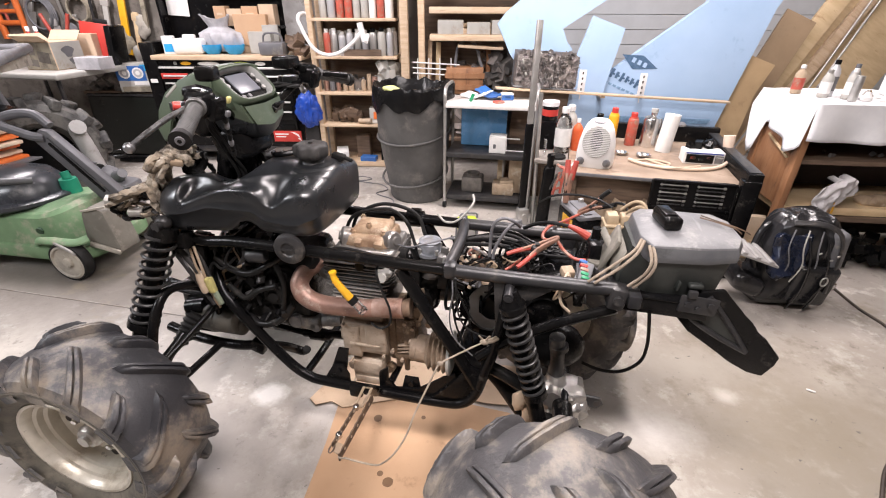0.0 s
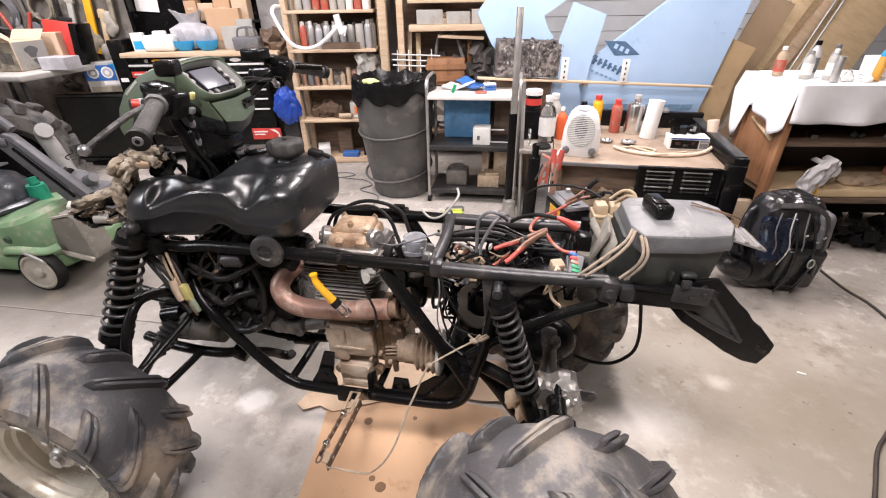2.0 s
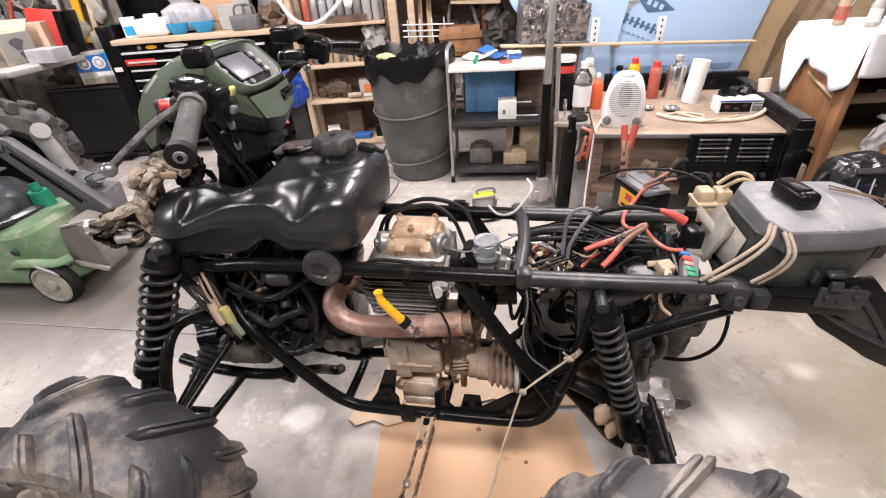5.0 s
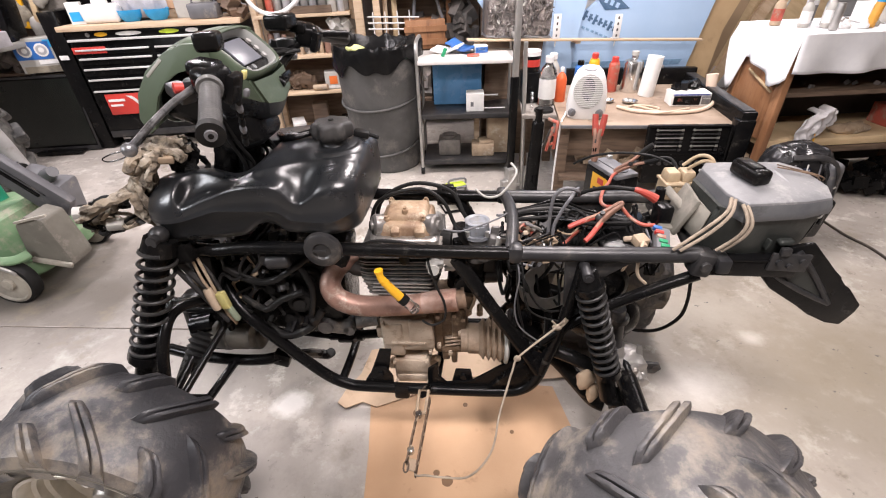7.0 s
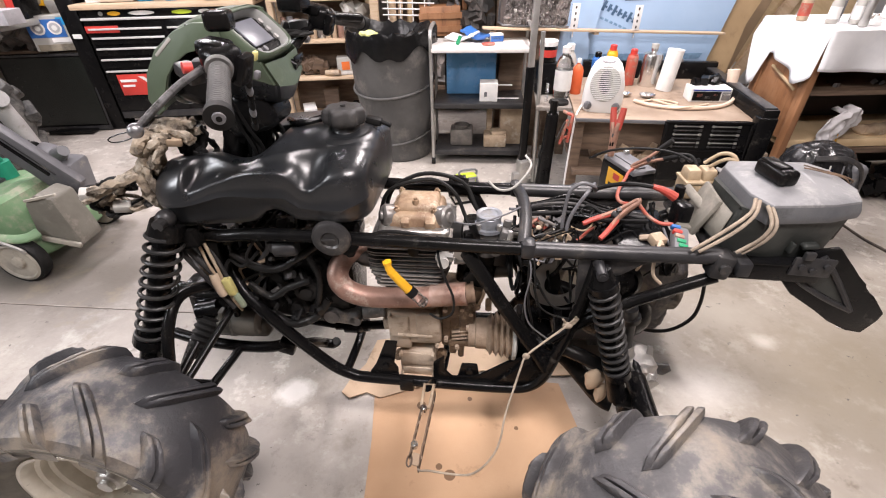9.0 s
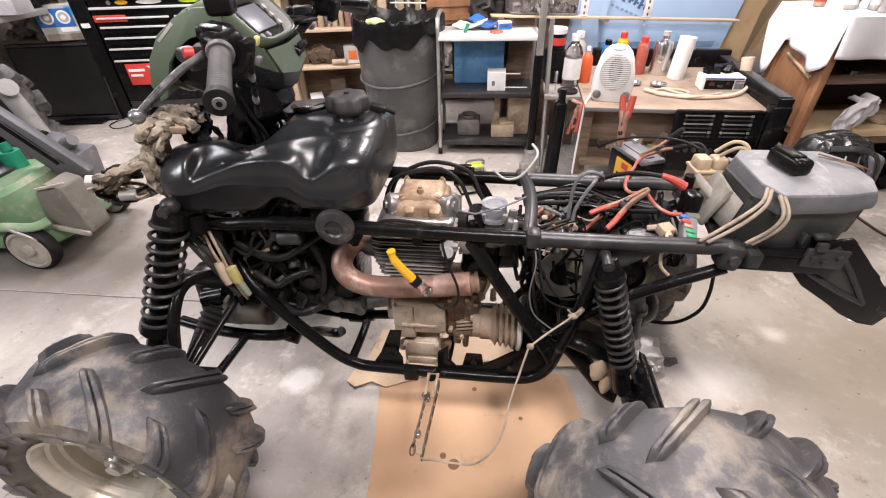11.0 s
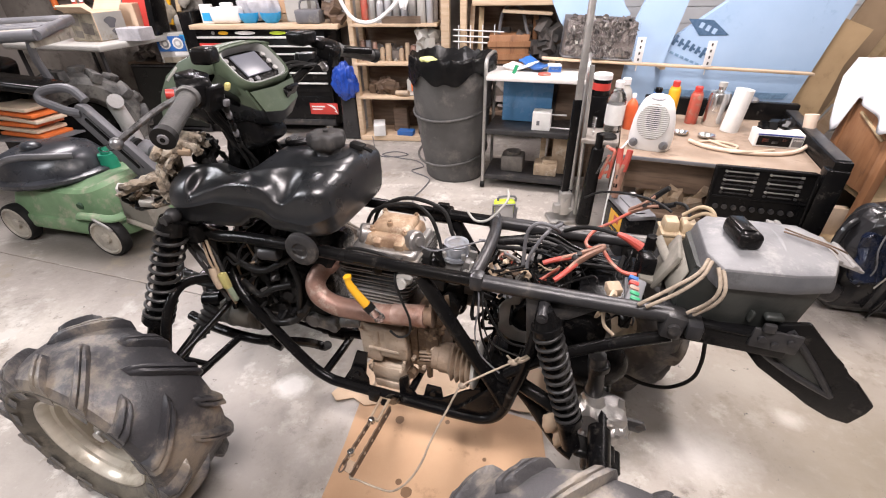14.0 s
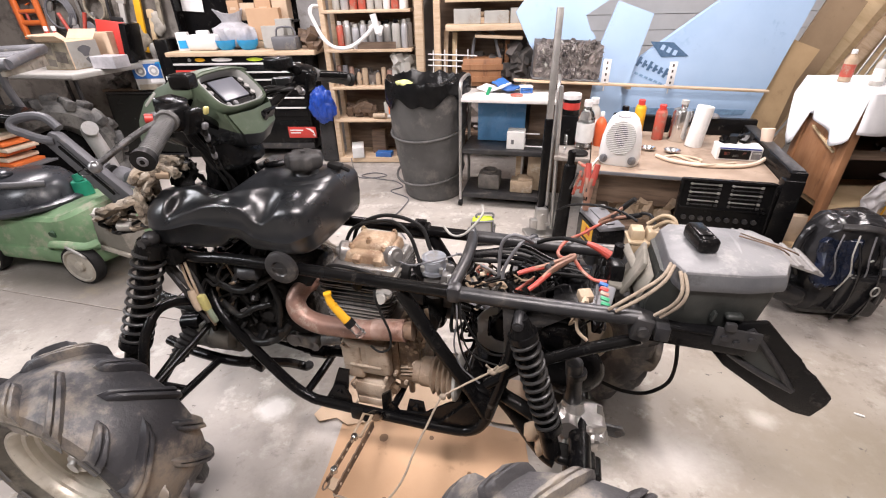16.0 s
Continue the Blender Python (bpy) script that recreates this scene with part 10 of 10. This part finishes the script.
pale = mesh_of("scrap_piece", Shape().prism([(0.9, 0.1), (0.2, 0.8), (-0.8, 0.5), (-0.6, -0.6), (0.4, -0.8)], 0.3), M_LIGHTGREY)
for i in range(270):
    ob = new("scrap_piece", pale if rs.random() < 0.05 else rs.choice(chunk))
    ob.parent = scrap
    ob.location = (rs.uniform(-0.205, 0.205), rs.uniform(-0.084, -0.072), rs.uniform(0.02, 0.222))
    if i % 6 == 0:
        ob.location = (rs.uniform(-0.205, 0.205), rs.uniform(-0.07, 0.06), rs.uniform(0.215, 0.235))
    ob.rotation_euler = (math.pi / 2 + rs.uniform(-0.45, 0.45), rs.uniform(-0.4, 0.4), rs.uniform(0, 6))
    k = rs.uniform(0.012, 0.030)
    ob.scale = (k * rs.uniform(0.6, 1.6), k * rs.uniform(0.6, 1.2), k)

# ---- sheets of blue foam board leaning against the wall ----
def sheet(outline, y, label, thick=0.05, lean=0.0):
    return solid("foam_board", Shape().prism(outline, thick, Matrix(((1, 0, 0, 0), (0, 0, -1, y), (0, 1, 0, 0), (0, 0, 0, 1)))), M_FOAM, label, "insulation board", pose(0, 0, 0, lean, 0, 0), "foam boards")


big = sheet([(1.02, 0.55), (1.10, 0.905), (1.75, 1.40), (1.95, 1.9), (2.55, 2.0), (2.22, 1.37), (1.99, 0.40), (1.12, 0.40)], 3.62, "large light blue foam insulation board with printed brand mark")
sheet([(0.335, 1.262), (0.39, 1.335), (0.62, 1.52), (0.9, 1.7), (1.35, 1.62), (1.10, 1.43), (0.80, 1.235), (0.84, 1.15), (0.885, 1.10), (0.80, 1.0), (0.74, 0.80), (0.70, 0.55), (0.62, 0.55), (0.545, 0.90), (0.50, 0.985), (0.44, 1.06)], 3.66, "jagged light blue foam insulation offcut")
sheet([(0.90, 1.05), (0.983, 1.318), (1.213, 1.241), (1.145, 0.91), (1.10, 0.55), (0.86, 0.55)], 3.56, "small light blue foam insulation offcut", 0.03)
# printed mark: a dark diamond and bars of lettering
FACE = Matrix(((1, 0, 0, 0), (0, 0, -1, 3.5685), (0, 1, 0, 0), (0, 0, 0, 1)))
mark = part("printed_diamond", Shape().prism([(1.235, 1.074), (1.388, 1.066), (1.505, 0.978), (1.325, 0.975)], 0.001, FACE), M_FOAMINK, big, "dark blue printed diamond mark")
for k in range(3):
    part("pale_mark", Shape().box((1.325 + 0.042 * k, 1.036 - 0.017 * k, 0.0018), (0.026, 0.032, 0.001), (0, 0, -22)), M_FOAM, mark, "", FACE)


def lettering(text, size, m, material, parent, name):
    c = bpy.data.curves.new(name, "FONT")
    c.body, c.size, c.extrude = text, size, 0.0006
    c.align_x, c.align_y = "LEFT", "CENTER"
    ob = new(name, c)
    dg = bpy.context.evaluated_depsgraph_get()
    me = bpy.data.meshes.new_from_object(ob.evaluated_get(dg))
    bpy.data.objects.remove(ob)
    me.materials.clear()
    me.materials.append(material)
    t = new(name, me)
    t.parent = parent
    t.matrix_basis = m
    return t


for k in range(7):
    x = 1.185 + 0.038 * k
    part("printed_word", Shape().box((x, 0.952 - 0.40 * (x - 1.18), 0.0005), (0.020, 0.062 if k in (0, 2, 5) else 0.045, 0.001), (0, 0, -24)).box((x + 0.014, 0.944 - 0.40 * (x - 1.18), 0.0005), (0.016, 0.012, 0.001), (0, 0, -24)), M_FOAMINK, big, "", FACE)
for k in range(11):
    x = 1.075 + 0.035 * k
    part("printed_word", Shape().box((x, 0.918 - 0.40 * (x - 1.07), 0.0005), (0.026, 0.014, 0.001), (0, 0, -24)), M_INKSHADE, big, "", FACE)

part("foam_band", Shape().prism([(1.12, 0.60), (1.965, 0.585), (1.985, 0.622), (1.12, 0.645)], 0.002, FACE), M_INKSHADE, big, "dull blue band painted for the shelf's shadow")

# ---- boards leaning in the corner ----
def leaning(name, pts, r, m, label, cat="board"):
    return solid(name, Shape().prism(pts, 0.02, Matrix(((1, 0, 0, 0), (0, 0, -1, 0), (0, 1, 0, 0), (0, 0, 0, 1)))), m, label, cat, r, "leaning boards")


solid("cardboard_sheet", Shape().box((-0.045, 0, 0.7), (0.25, 0.012, 1.4), (0, 0, 0), 0.002), M_CARDDARK, "tall sheet of brown cardboard leaning in the corner", "cardboard", pose(2.05, 3.66, 0.0, -3, 21, 0))
thicken(solid("cardboard_offcut", Shape().prism([(1.99, 0.36), (1.975, 0.78), (2.155, 1.075), (2.19, 1.06), (2.35, 1.005), (2.27, 0.80), (2.22, 0.36)], 0.004, Matrix(((1, 0, 0, 0), (0, 0, -1, 3.60), (0, 1, 0, 0), (0, 0, 0, 1)))), M_CARDTAN, "folded tan cardboard leaning before the boards", "cardboard"), 0.003)
solid("plank", Shape().box((0, 0, 0.95), (0.14, 0.03, 1.9), (0, 0, 0), 0.003), M_PLY, "long plank leaning in the corner", "plank", pose(2.05, 3.72, 0.0, -3, 27, 0), "leaning boards")
solid("plank", Shape().box((0, 0, 0.95), (0.10, 0.03, 1.9), (0, 0, 0), 0.003), M_PINE, "long plank leaning in the corner", "plank", pose(2.28, 3.82, 0.0, -3, 29, 0), "leaning boards")
solid("plywood_sheet", Shape().box((0, 0, 0.65), (0.72, 0.018, 1.3), (0, 0, 0), 0.002), M_PLY, "large plywood sheet leaning behind the cabinet", "plywood", pose(2.75, 3.86, 0.35, -6, 27, 0), "leaning boards")
for x in (2.50, 2.56):
    solid("thin_rod", Shape().rod((x, 3.70, 0.2), (x + 0.62, 3.80, 1.75), 0.008), M_GALV, "thin steel rod leaning in the corner", "rod")

def lerp_at(table, x):
    for (x0, y0), (x1, y1) in zip(table, table[1:]):
        if x <= x1:
            return y0 + (y1 - y0) * max(0, x - x0) / (x1 - x0)
    return table[-1][1]


# ---- wooden cabinet under a white cloth ----
SHRINK, FOOT = 0.84, -0.259
cab = thing("wooden_cabinet", "old brown wooden workbench cabinet with open shelves", "cabinet", pose(1.94, 2.51, 0.2176, 0, 0, -4) @ Matrix.Scale(SHRINK, 4))
CW, CD, CH = 1.5, 0.55, 0.845
part("side_panel", Shape().box((0.012, CD / 2, CH / 2 + 0.08), (0.024, CD - 0.08, CH - 0.16), (0, 0, 0), 0.003), M_OLDWOOD, cab)
for yv in (0.035, CD - 0.035):
    part("corner_post", Shape().box((0.01, yv, (CH + FOOT) / 2), (0.045, 0.07, CH - FOOT), (0, 0, 0), 0.006), M_OLDWOOD, cab)
part("corner_post", Shape().box((CW - 0.02, 0.035, (CH + FOOT) / 2), (0.045, 0.07, CH - FOOT), (0, 0, 0), 0.006), M_OLDWOOD, cab)
part("side_panel", Shape().box((CW - 0.012, CD / 2, (CH + FOOT) / 2), (0.024, CD, CH - FOOT), (0, 0, 0), 0.003), M_OLDWOOD, cab)
part("top_board", Shape().box((CW / 2, CD / 2, CH - 0.0125), (CW - 0.05, CD, 0.025), (0, 0, 0), 0.003), M_OLDWOOD, cab)
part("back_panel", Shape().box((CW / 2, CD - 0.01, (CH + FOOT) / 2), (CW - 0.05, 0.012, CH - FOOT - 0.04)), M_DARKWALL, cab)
for z, t, m in ((0.135, 0.055, M_PLY), (0.475, 0.03, M_DARKWOOD)):
    part("shelf_board", Shape().box((CW / 2, CD / 2, z), (CW - 0.06, CD - 0.05, t), (0, 0, 0), 0.003), m, cab)
part("shelf_rail", Shape().box((CW / 2, 0.018, 0.085), (CW - 0.08, 0.02, 0.04), (0, 0, 0), 0.003), M_DARKWOOD, cab)
part("side_batten", Shape().box((-0.008, 0.24, 0.53), (0.016, 0.30, 0.014), (18, 0, 0), 0.003), M_PLY, cab)
# cloth: top sheet, front drop and the side drop with hanging corners
side_hem = [(-0.03, 0.595), (0.0, 0.56), (0.05, 0.53), (0.10, 0.535), (0.15, 0.585), (0.25, 0.62), (0.38, 0.655), (0.45, 0.65), (0.475, 0.54), (0.50, 0.42), (0.53, 0.40), (0.56, 0.54), (0.60, 0.68), (0.62, 0.74)]
s = Shape()
TOPZ = CH + 0.008
front = 10
nx, ny = 40, 26
ys = [-0.03 + 0.65 * j / ny for j in range(ny + 1)]
xs = [-0.022 + (CW + 0.06) * i / nx for i in range(nx + 1)]


def crease(x, y):
    return 0.006 * noise.noise(Vector((x * 7, y * 7, 3))) + 0.003 * noise.noise(Vector((x * 19, y * 19, 8)))


s.grid([[Vector((x, y, TOPZ + abs(crease(x, y)))) for y in ys] for x in xs])
s.grid([[Vector((x, -0.030 - 0.018 * (k / front) * math.sin(x * 17 + 1) - 0.012 * (k / front) * noise.noise(Vector((x * 6, k * 0.2, 5))), TOPZ - (0.225 + 0.012 * math.sin(x * 5)) * k / front + (abs(crease(x, -0.03)) if k == 0 else 0))) for k in range(front + 1)] for x in xs])
s.grid([[Vector((-0.022 - 0.020 * (k / front) * math.sin(y * 24 + 0.6) * (1 if y > 0.02 else 0.3) - 0.03 * (k / front), y + 0.02 * (k / front) * math.sin(y * 11), TOPZ + (lerp_at(side_hem, y) - TOPZ) * k / front + (abs(crease(-0.022, y)) if k == 0 else 0))) for k in range(front + 1)] for y in ys])
bmesh.ops.remove_doubles(s.bm, verts=s.bm.verts[:], dist=0.0015)
bmesh.ops.recalc_face_normals(s.bm, faces=s.bm.faces[:])
cloth = solid("table_cloth", s, M_CLOTH, "white cloth draped over the cabinet with hanging corners", "cloth", Matrix(cab.matrix_basis), sharp=60)
thicken(cloth, 0.004)


def on_cab(x, y, z=0.858, turn=0.0):
    return Matrix(cab.matrix_basis) @ pose(x, y, z, 0, 0, turn)


for i, (x, yv, r, h, m, cm) in enumerate(((0.05, 0.36, 0.033, 0.18, M_TAN, M_WHITE), (0.14, 0.22, 0.032, 0.17, M_LIGHTGREY, M_GALV), (0.20, 0.28, 0.034, 0.22, M_GREYSHADE, M_BLACK), (0.26, 0.18, 0.03, 0.18, M_LIGHTGREY, M_WHITE), (0.31, 0.25, 0.03, 0.2, M_GALV, M_GREYPL))):
    p = on_cab(x, yv).translation
    bottle(p.x, p.y, p.z, r * SHRINK, h * SHRINK, m, cm, "grey workshop bottle standing on the cloth", 0.4, (M_REDDIRTY, M_PAPER, M_GREYPL, M_PAPER, M_PAPER)[i])
p = on_cab(0.23, 0.08).translation
solid("steel_tube", can_shape(0.020, 0.126, 0.95, 0.03), M_GALV, "short plain steel tube standing on the cloth", "tube", pose(p.x, p.y, p.z))
p = on_cab(0.50, 0.12).translation
t = thing("caulk_tube", "orange and blue caulking tube standing on the cloth", "tube", pose(p.x, p.y, p.z, 0, 6, 0) @ Matrix.Scale(SHRINK, 4))
part("tube_body", can_shape(0.026, 0.15, 0.9, 0.03), mat("ochre_print", (0.72, 0.36, 0.06), 0.45, 0, None, 0.3, 8, 0.02), t)
part("tube_top", can_shape(0.0265, 0.045, 0.6, 0.3), M_CYAN, t, "", pose(0, 0, 0.14))
for i, (x, yv, m) in enumerate(((0.36, 0.16, M_GALV), (0.40, 0.20, M_CHROME), (0.34, 0.12, M_WHITE), (0.44, 0.10, M_WHITE), (0.58, 0.18, M_LIGHTGREY), (0.72, 0.12, M_GALV), (0.80, 0.10, M_CHROME))):
    solid("metal_part", Shape().lathe([(0, 0), (0.03, 0), (0.032, 0.02), (0.02, 0.03), (0.012, 0.05), (0, 0.05)], 16).rod((0, 0, 0.02), (0.05, 0.02, 0.02), 0.01), m, "small machined metal part on the cloth", "metal part", on_cab(x, yv, 0.858, 50 * i), "metal parts")
p = on_cab(0.70, 0.32).translation
carton(p.x, p.y, p.z, 0.17, 0.135, 0.10, -10, M_PAPER, "open white cardboard box on the cloth", "cardboard_box")
p = on_cab(0.68, 0.06).translation
solid("paper_scrap", Shape().box((0, 0, 0.01), (0.1, 0.06, 0.02), (0, 0, 20), 0.006), M_YELLOW, "yellow plastic clip on the cloth", "clip", pose(p.x, p.y, p.z))
# rags and odd things on the open shelves
s = Shape()
rows = []
for i in range(19):
    f = i / 18
    wide = 0.085 + 0.055 * math.sin(math.pi * min(1, f * 1.25)) - 0.07 * max(0, f - 0.55)
    rows.append([Vector(((c / 30 - 0.5) * wide * 1.25 + 0.055 * (1 - f) - 0.035 * f, -0.012 - 0.035 * math.sin(math.pi * c / 30) * (1 - 0.5 * f) - 0.006 * math.sin(c * 0.8 + 2.2 * math.sin(f * 5)) - 0.020 * noise.noise(Vector((c * 0.22, f * 5, 2))) - 0.008 * noise.noise(Vector((c * 0.5, f * 11, 4))), 0.155 - 0.205 * f + 0.012 * math.sin(c * 0.5) + 0.03 * math.sin(math.pi * c / 30) * (1 - f))) for c in range(31)])
rows.insert(0, [v + Vector((0, 0.07, 0.004)) for v in rows[0]])
s.grid(rows)
thicken(solid("white_rag", s, M_RAG, "bunched white rag hanging over the shelf edge", "rag", pose(2.165, 2.488, 0.375) @ Matrix.Diagonal((1.12, 1.0, 0.92, 1)), sharp=60), 0.003)
solid("yellow_strap", Shape().sweep([(0, 0, 0.07), (0.004, -0.004, 0.02), (-0.004, 0, -0.04), (0.004, 0.004, -0.09)], 0.014, 8, 4, 0.35), M_YELLOW, "yellow webbing strap hanging below the shelf", "strap", pose(2.205, 2.470, 0.335))
s = Shape().ball((0, 0, 0.03), 0.09, (1.6, 0.6, 0.5), 22, 14)
for v in s.bm.verts:
    v.co *= 1 + 0.35 * noise.noise(v.co * 18)
solid("tan_rag", s, M_TAN, "crumpled tan rag on the lower shelf", "rag", on_cab(0.70, 0.12, 0.160), sharp=20)
carton(on_cab(1.15, 0.25).translation.x, on_cab(1.15, 0.25).translation.y, 0.3545, 0.22, 0.16, 0.12, -4, M_REDDIRTY, "red box on the lower shelf", "box")
solid("shelf_tools", lumps(10, ((-0.4, 0.4), (-0.02, 0.08), (0.01, 0.02)), 0.035, 81), M_SCRAP, "small metal tools on the dark shelf", "tools", on_cab(0.6, 0.12, 0.488), kind="stuff")
solid("floor_clutter", lumps(90, ((-0.58, 0.50), (-0.24, 0.14), (0.02, 0.15)), 0.085, 83), M_BLACK, "dusty clutter blackened for the shade under the cabinet", "clutter", on_cab(0.75, 0.13, FOOT), kind="stuff")
solid("block_offcut", Shape().box((0, 0, 0.10), (0.24, 0.05, 0.20), (0, 0, 0), 0.003), M_CREAM, "pale wooden offcut block by the cabinet foot", "offcut", pose(1.93, 2.74, 0, 0, 0, -10))
solid("floor_board", Shape().box((0, 0, 0.02), (0.30, 0.5, 0.03), (0, 0, 0), 0.003), M_PLY, "flat board lying under the bench", "board", pose(1.93, 2.75, 0, 0, 0, -14))

# ---- dark backpack on the floor ----
pack = thing("backpack", "black and blue backpack slumped on the floor with clear pocket", "backpack", pose(1.775, 2.10, 0, 0, 0, -8) @ Matrix.Diagonal((0.98, 1.0, 1.04, 1)))
s = Shape().box((0, 0, 0.245), (0.38, 0.26, 0.49), (0, 0, 0), 0.09, 4, (0.78, 0.8))
bmesh.ops.subdivide_edges(s.bm, edges=s.bm.edges[:], cuts=4, use_grid_fill=True)
bmesh.ops.subdivide_edges(s.bm, edges=s.bm.edges[:], cuts=1, use_grid_fill=True)
for v in s.bm.verts:
    n = 0.12 * noise.noise(v.co * 8) + 0.09 * (0.5 - abs(noise.noise(v.co * 13)))
    v.co = Vector((v.co.x * (1 + n), v.co.y * (1 + n), max(0.0, v.co.z * (1 + n * 0.4))))
part("pack_body", s, M_BAGBLACK, pack, sharp=70)
part("front_pocket", Shape().box((0.06, -0.135, 0.16), (0.19, 0.05, 0.22), (8, 0, 0), 0.022, 3), M_BAGBLACK, pack)
s = Shape().box((-0.08, -0.118, 0.30), (0.16, 0.05, 0.22), (-14, 0, 10), 0.02, 3)
bmesh.ops.subdivide_edges(s.bm, edges=s.bm.edges[:], cuts=3, use_grid_fill=True)
for v in s.bm.verts:
    v.co += Vector((noise.noise(v.co * 17), noise.noise(v.co * 23 + Vector((3, 0, 0))), noise.noise(v.co * 17 + Vector((0, 5, 0))))) * 0.028
part("mesh_panel", s, mat("navy_nylon", (0.006, 0.010, 0.024), 0.25, 0, (0.014, 0.020, 0.042), 0.6, 12, 0.5, 25), pack, "crumpled dark navy nylon panel", sharp=25)
part("clear_pocket", Shape().box((0.135, -0.075, 0.33), (0.07, 0.10, 0.20), (0, -6, 0), 0.028, 3), M_GREYPL, pack, "pale clear side pocket")
part("grey_rim", Shape().sweep([(-0.10, -0.10, 0.46), (0.02, -0.13, 0.47), (0.10, -0.14, 0.42), (0.125, -0.15, 0.30), (0.12, -0.16, 0.14)], 0.014, 8, 4, 0.5), M_GREYSTEEL, pack)
for x in (-0.02, 0.06):
    part("strap", Shape().sweep([(x, -0.12, 0.40), (x + 0.02, -0.165, 0.28), (x + 0.02, -0.175, 0.14), (x, -0.16, 0.04)], 0.016, 8, 4, 0.3), M_BAGBLACK, pack)
part("buckle", Shape().sweep([(0.075 + 0.014 * math.cos(b), -0.190, 0.215 + 0.022 * math.sin(b)) for b in [2 * math.pi * i / 14 for i in range(15)]], 0.0035, 6, 0), M_GALV, pack)
part("carry_loop", Shape().sweep([(-0.16, -0.02, 0.42), (-0.20, -0.04, 0.38), (-0.21, -0.05, 0.28), (-0.18, -0.06, 0.20)], 0.016, 8, 4), M_BAGBLACK, pack)
part("side_flap", Shape().box((-0.22, -0.06, 0.14), (0.16, 0.22, 0.10), (0, 20, 0), 0.04, 3), M_BAGBLACK, pack)
for i in range(5):
    part("zip_pull", Shape().box((rnd(-0.13, 0.13), -0.165, rnd(0.06, 0.36)), (0.008, 0.005, 0.014), (0, rnd(0, 90), 0), 0.002), M_GALV, pack)
for i in range(3):
    part("trim_cord", Shape().sweep([(-0.10 + 0.06 * i, -0.13, 0.44), (-0.115 + 0.065 * i, -0.155, 0.36), (-0.09 + 0.06 * i, -0.16, 0.27), (-0.11 + 0.06 * i, -0.15, 0.18)], 0.0035, 6, 5), (M_GREYPL, M_LIGHTGREY, M_GREYPL)[i], pack, "pale piping")
plate = thing("ribbed_plate", "ribbed grey plastic plate lying against the backpack", "plate", pose(1.42, 2.0, 0.36, 0, 17, -8))
part("plate_sheet", Shape().box((0, 0, 0), (0.34, 0.20, 0.012), (0, 0, 0), 0.004), M_DUSTPL, plate)
for i in range(5):
    part("plate_rib", Shape().box((-0.13 + 0.065 * i, 0, 0.010), (0.024, 0.20, 0.014), (0, 0, 0), 0.005), M_DUSTPL, plate)
solid("extension_cord", Shape().sweep([(2.16, 2.18, 0.008), (2.15, 2.00, 0.008), (2.17, 1.86, 0.008), (2.14, 1.69, 0.008), (2.06, 1.56, 0.008), (1.95, 1.42, 0.008), (1.82, 1.30, 0.008), (1.64, 1.15, 0.008), (1.52, 1.06, 0.008), (1.41, 0.94, 0.008), (1.30, 0.82, 0.008), (1.08, 0.58, 0.008)], 0.0068, 8, 6), mat("brown_cord_rubber", (0.045, 0.034, 0.026), 0.55, 0, (0.02, 0.016, 0.013), 0.5, 9, 0.05), "dark brown extension cord curving over the floor", "cord")
solid("cord_plug", Shape().box((2.14, 2.20, 0.022), (0.06, 0.03, 0.03), (0, 0, -40), 0.006), M_CHROME, "metal plug end of the extension cord", "plug")
# cardboard sheet under the engine
rs = random.Random(91)
outline = [(-0.41, 0.62), (-0.40, 0.9), (-0.385, 1.1), (-0.38, 1.33), (-0.1, 1.345), (0.12, 1.30), (0.285, 1.26), (0.30, 1.0), (0.31, 0.7), (0.30, 0.45), (-0.1, 0.40), (-0.43, 0.42)]
solid("cardboard_mat", Shape().prism(outline, 0.004, pose(0, 0, 0.001), 0.0), M_CARD, "oil-spotted sheet of brown cardboard under the engine", "cardboard")
solid("cardboard_mat", Shape().prism([(-0.50, 1.30), (-0.47, 1.27), (-0.41, 1.29), (-0.36, 1.26), (-0.2, 1.30), (0.02, 1.345), (0.2, 1.30), (0.36, 1.29), (0.40, 1.5), (-0.1, 1.56), (-0.38, 1.54), (-0.42, 1.42), (-0.47, 1.36)], 0.004, pose(0, 0, 0.006)), M_CARDPALE, "second pale cardboard sheet under the engine", "cardboard")
stain = mat("oil_stain", (0.20, 0.115, 0.06), 0.6, 0, None, 0.3, 12, 0.0)
for i in range(8):
    x, yv, r = rs.uniform(-0.3, 0.22), rs.uniform(0.6, 1.25), rs.uniform(0.006, 0.018)
    solid("oil_spot", Shape().prism([(r * (1 + 0.25 * noise.noise(Vector((math.cos(a) * 2, math.sin(a) * 2, i)))) * math.cos(a), r * math.sin(a)) for a in [2 * math.pi * k / 14 for k in range(14)]], 0.0006, pose(x, yv, 0.0052)), stain, "dark oil spot on the cardboard", "oil spot", group="oil spots")
solid("paper_chip", Shape().box((0, 0, 0.003), (0.032, 0.009, 0.005), (0, 0, -28), 0.002), M_PAPER, "small white scrap on the floor", "scrap", pose(1.52, 1.42, 0))

solid("rag_heap", lumps(18, ((-0.16, 0.16), (-0.05, 0.06), (0.02, 0.10)), 0.10, 97), M_TAN, "heap of brown rags and offcuts under the bench", "rags", pose(1.06, 2.62, 0.2375, 0, 0, -13), kind="stuff")
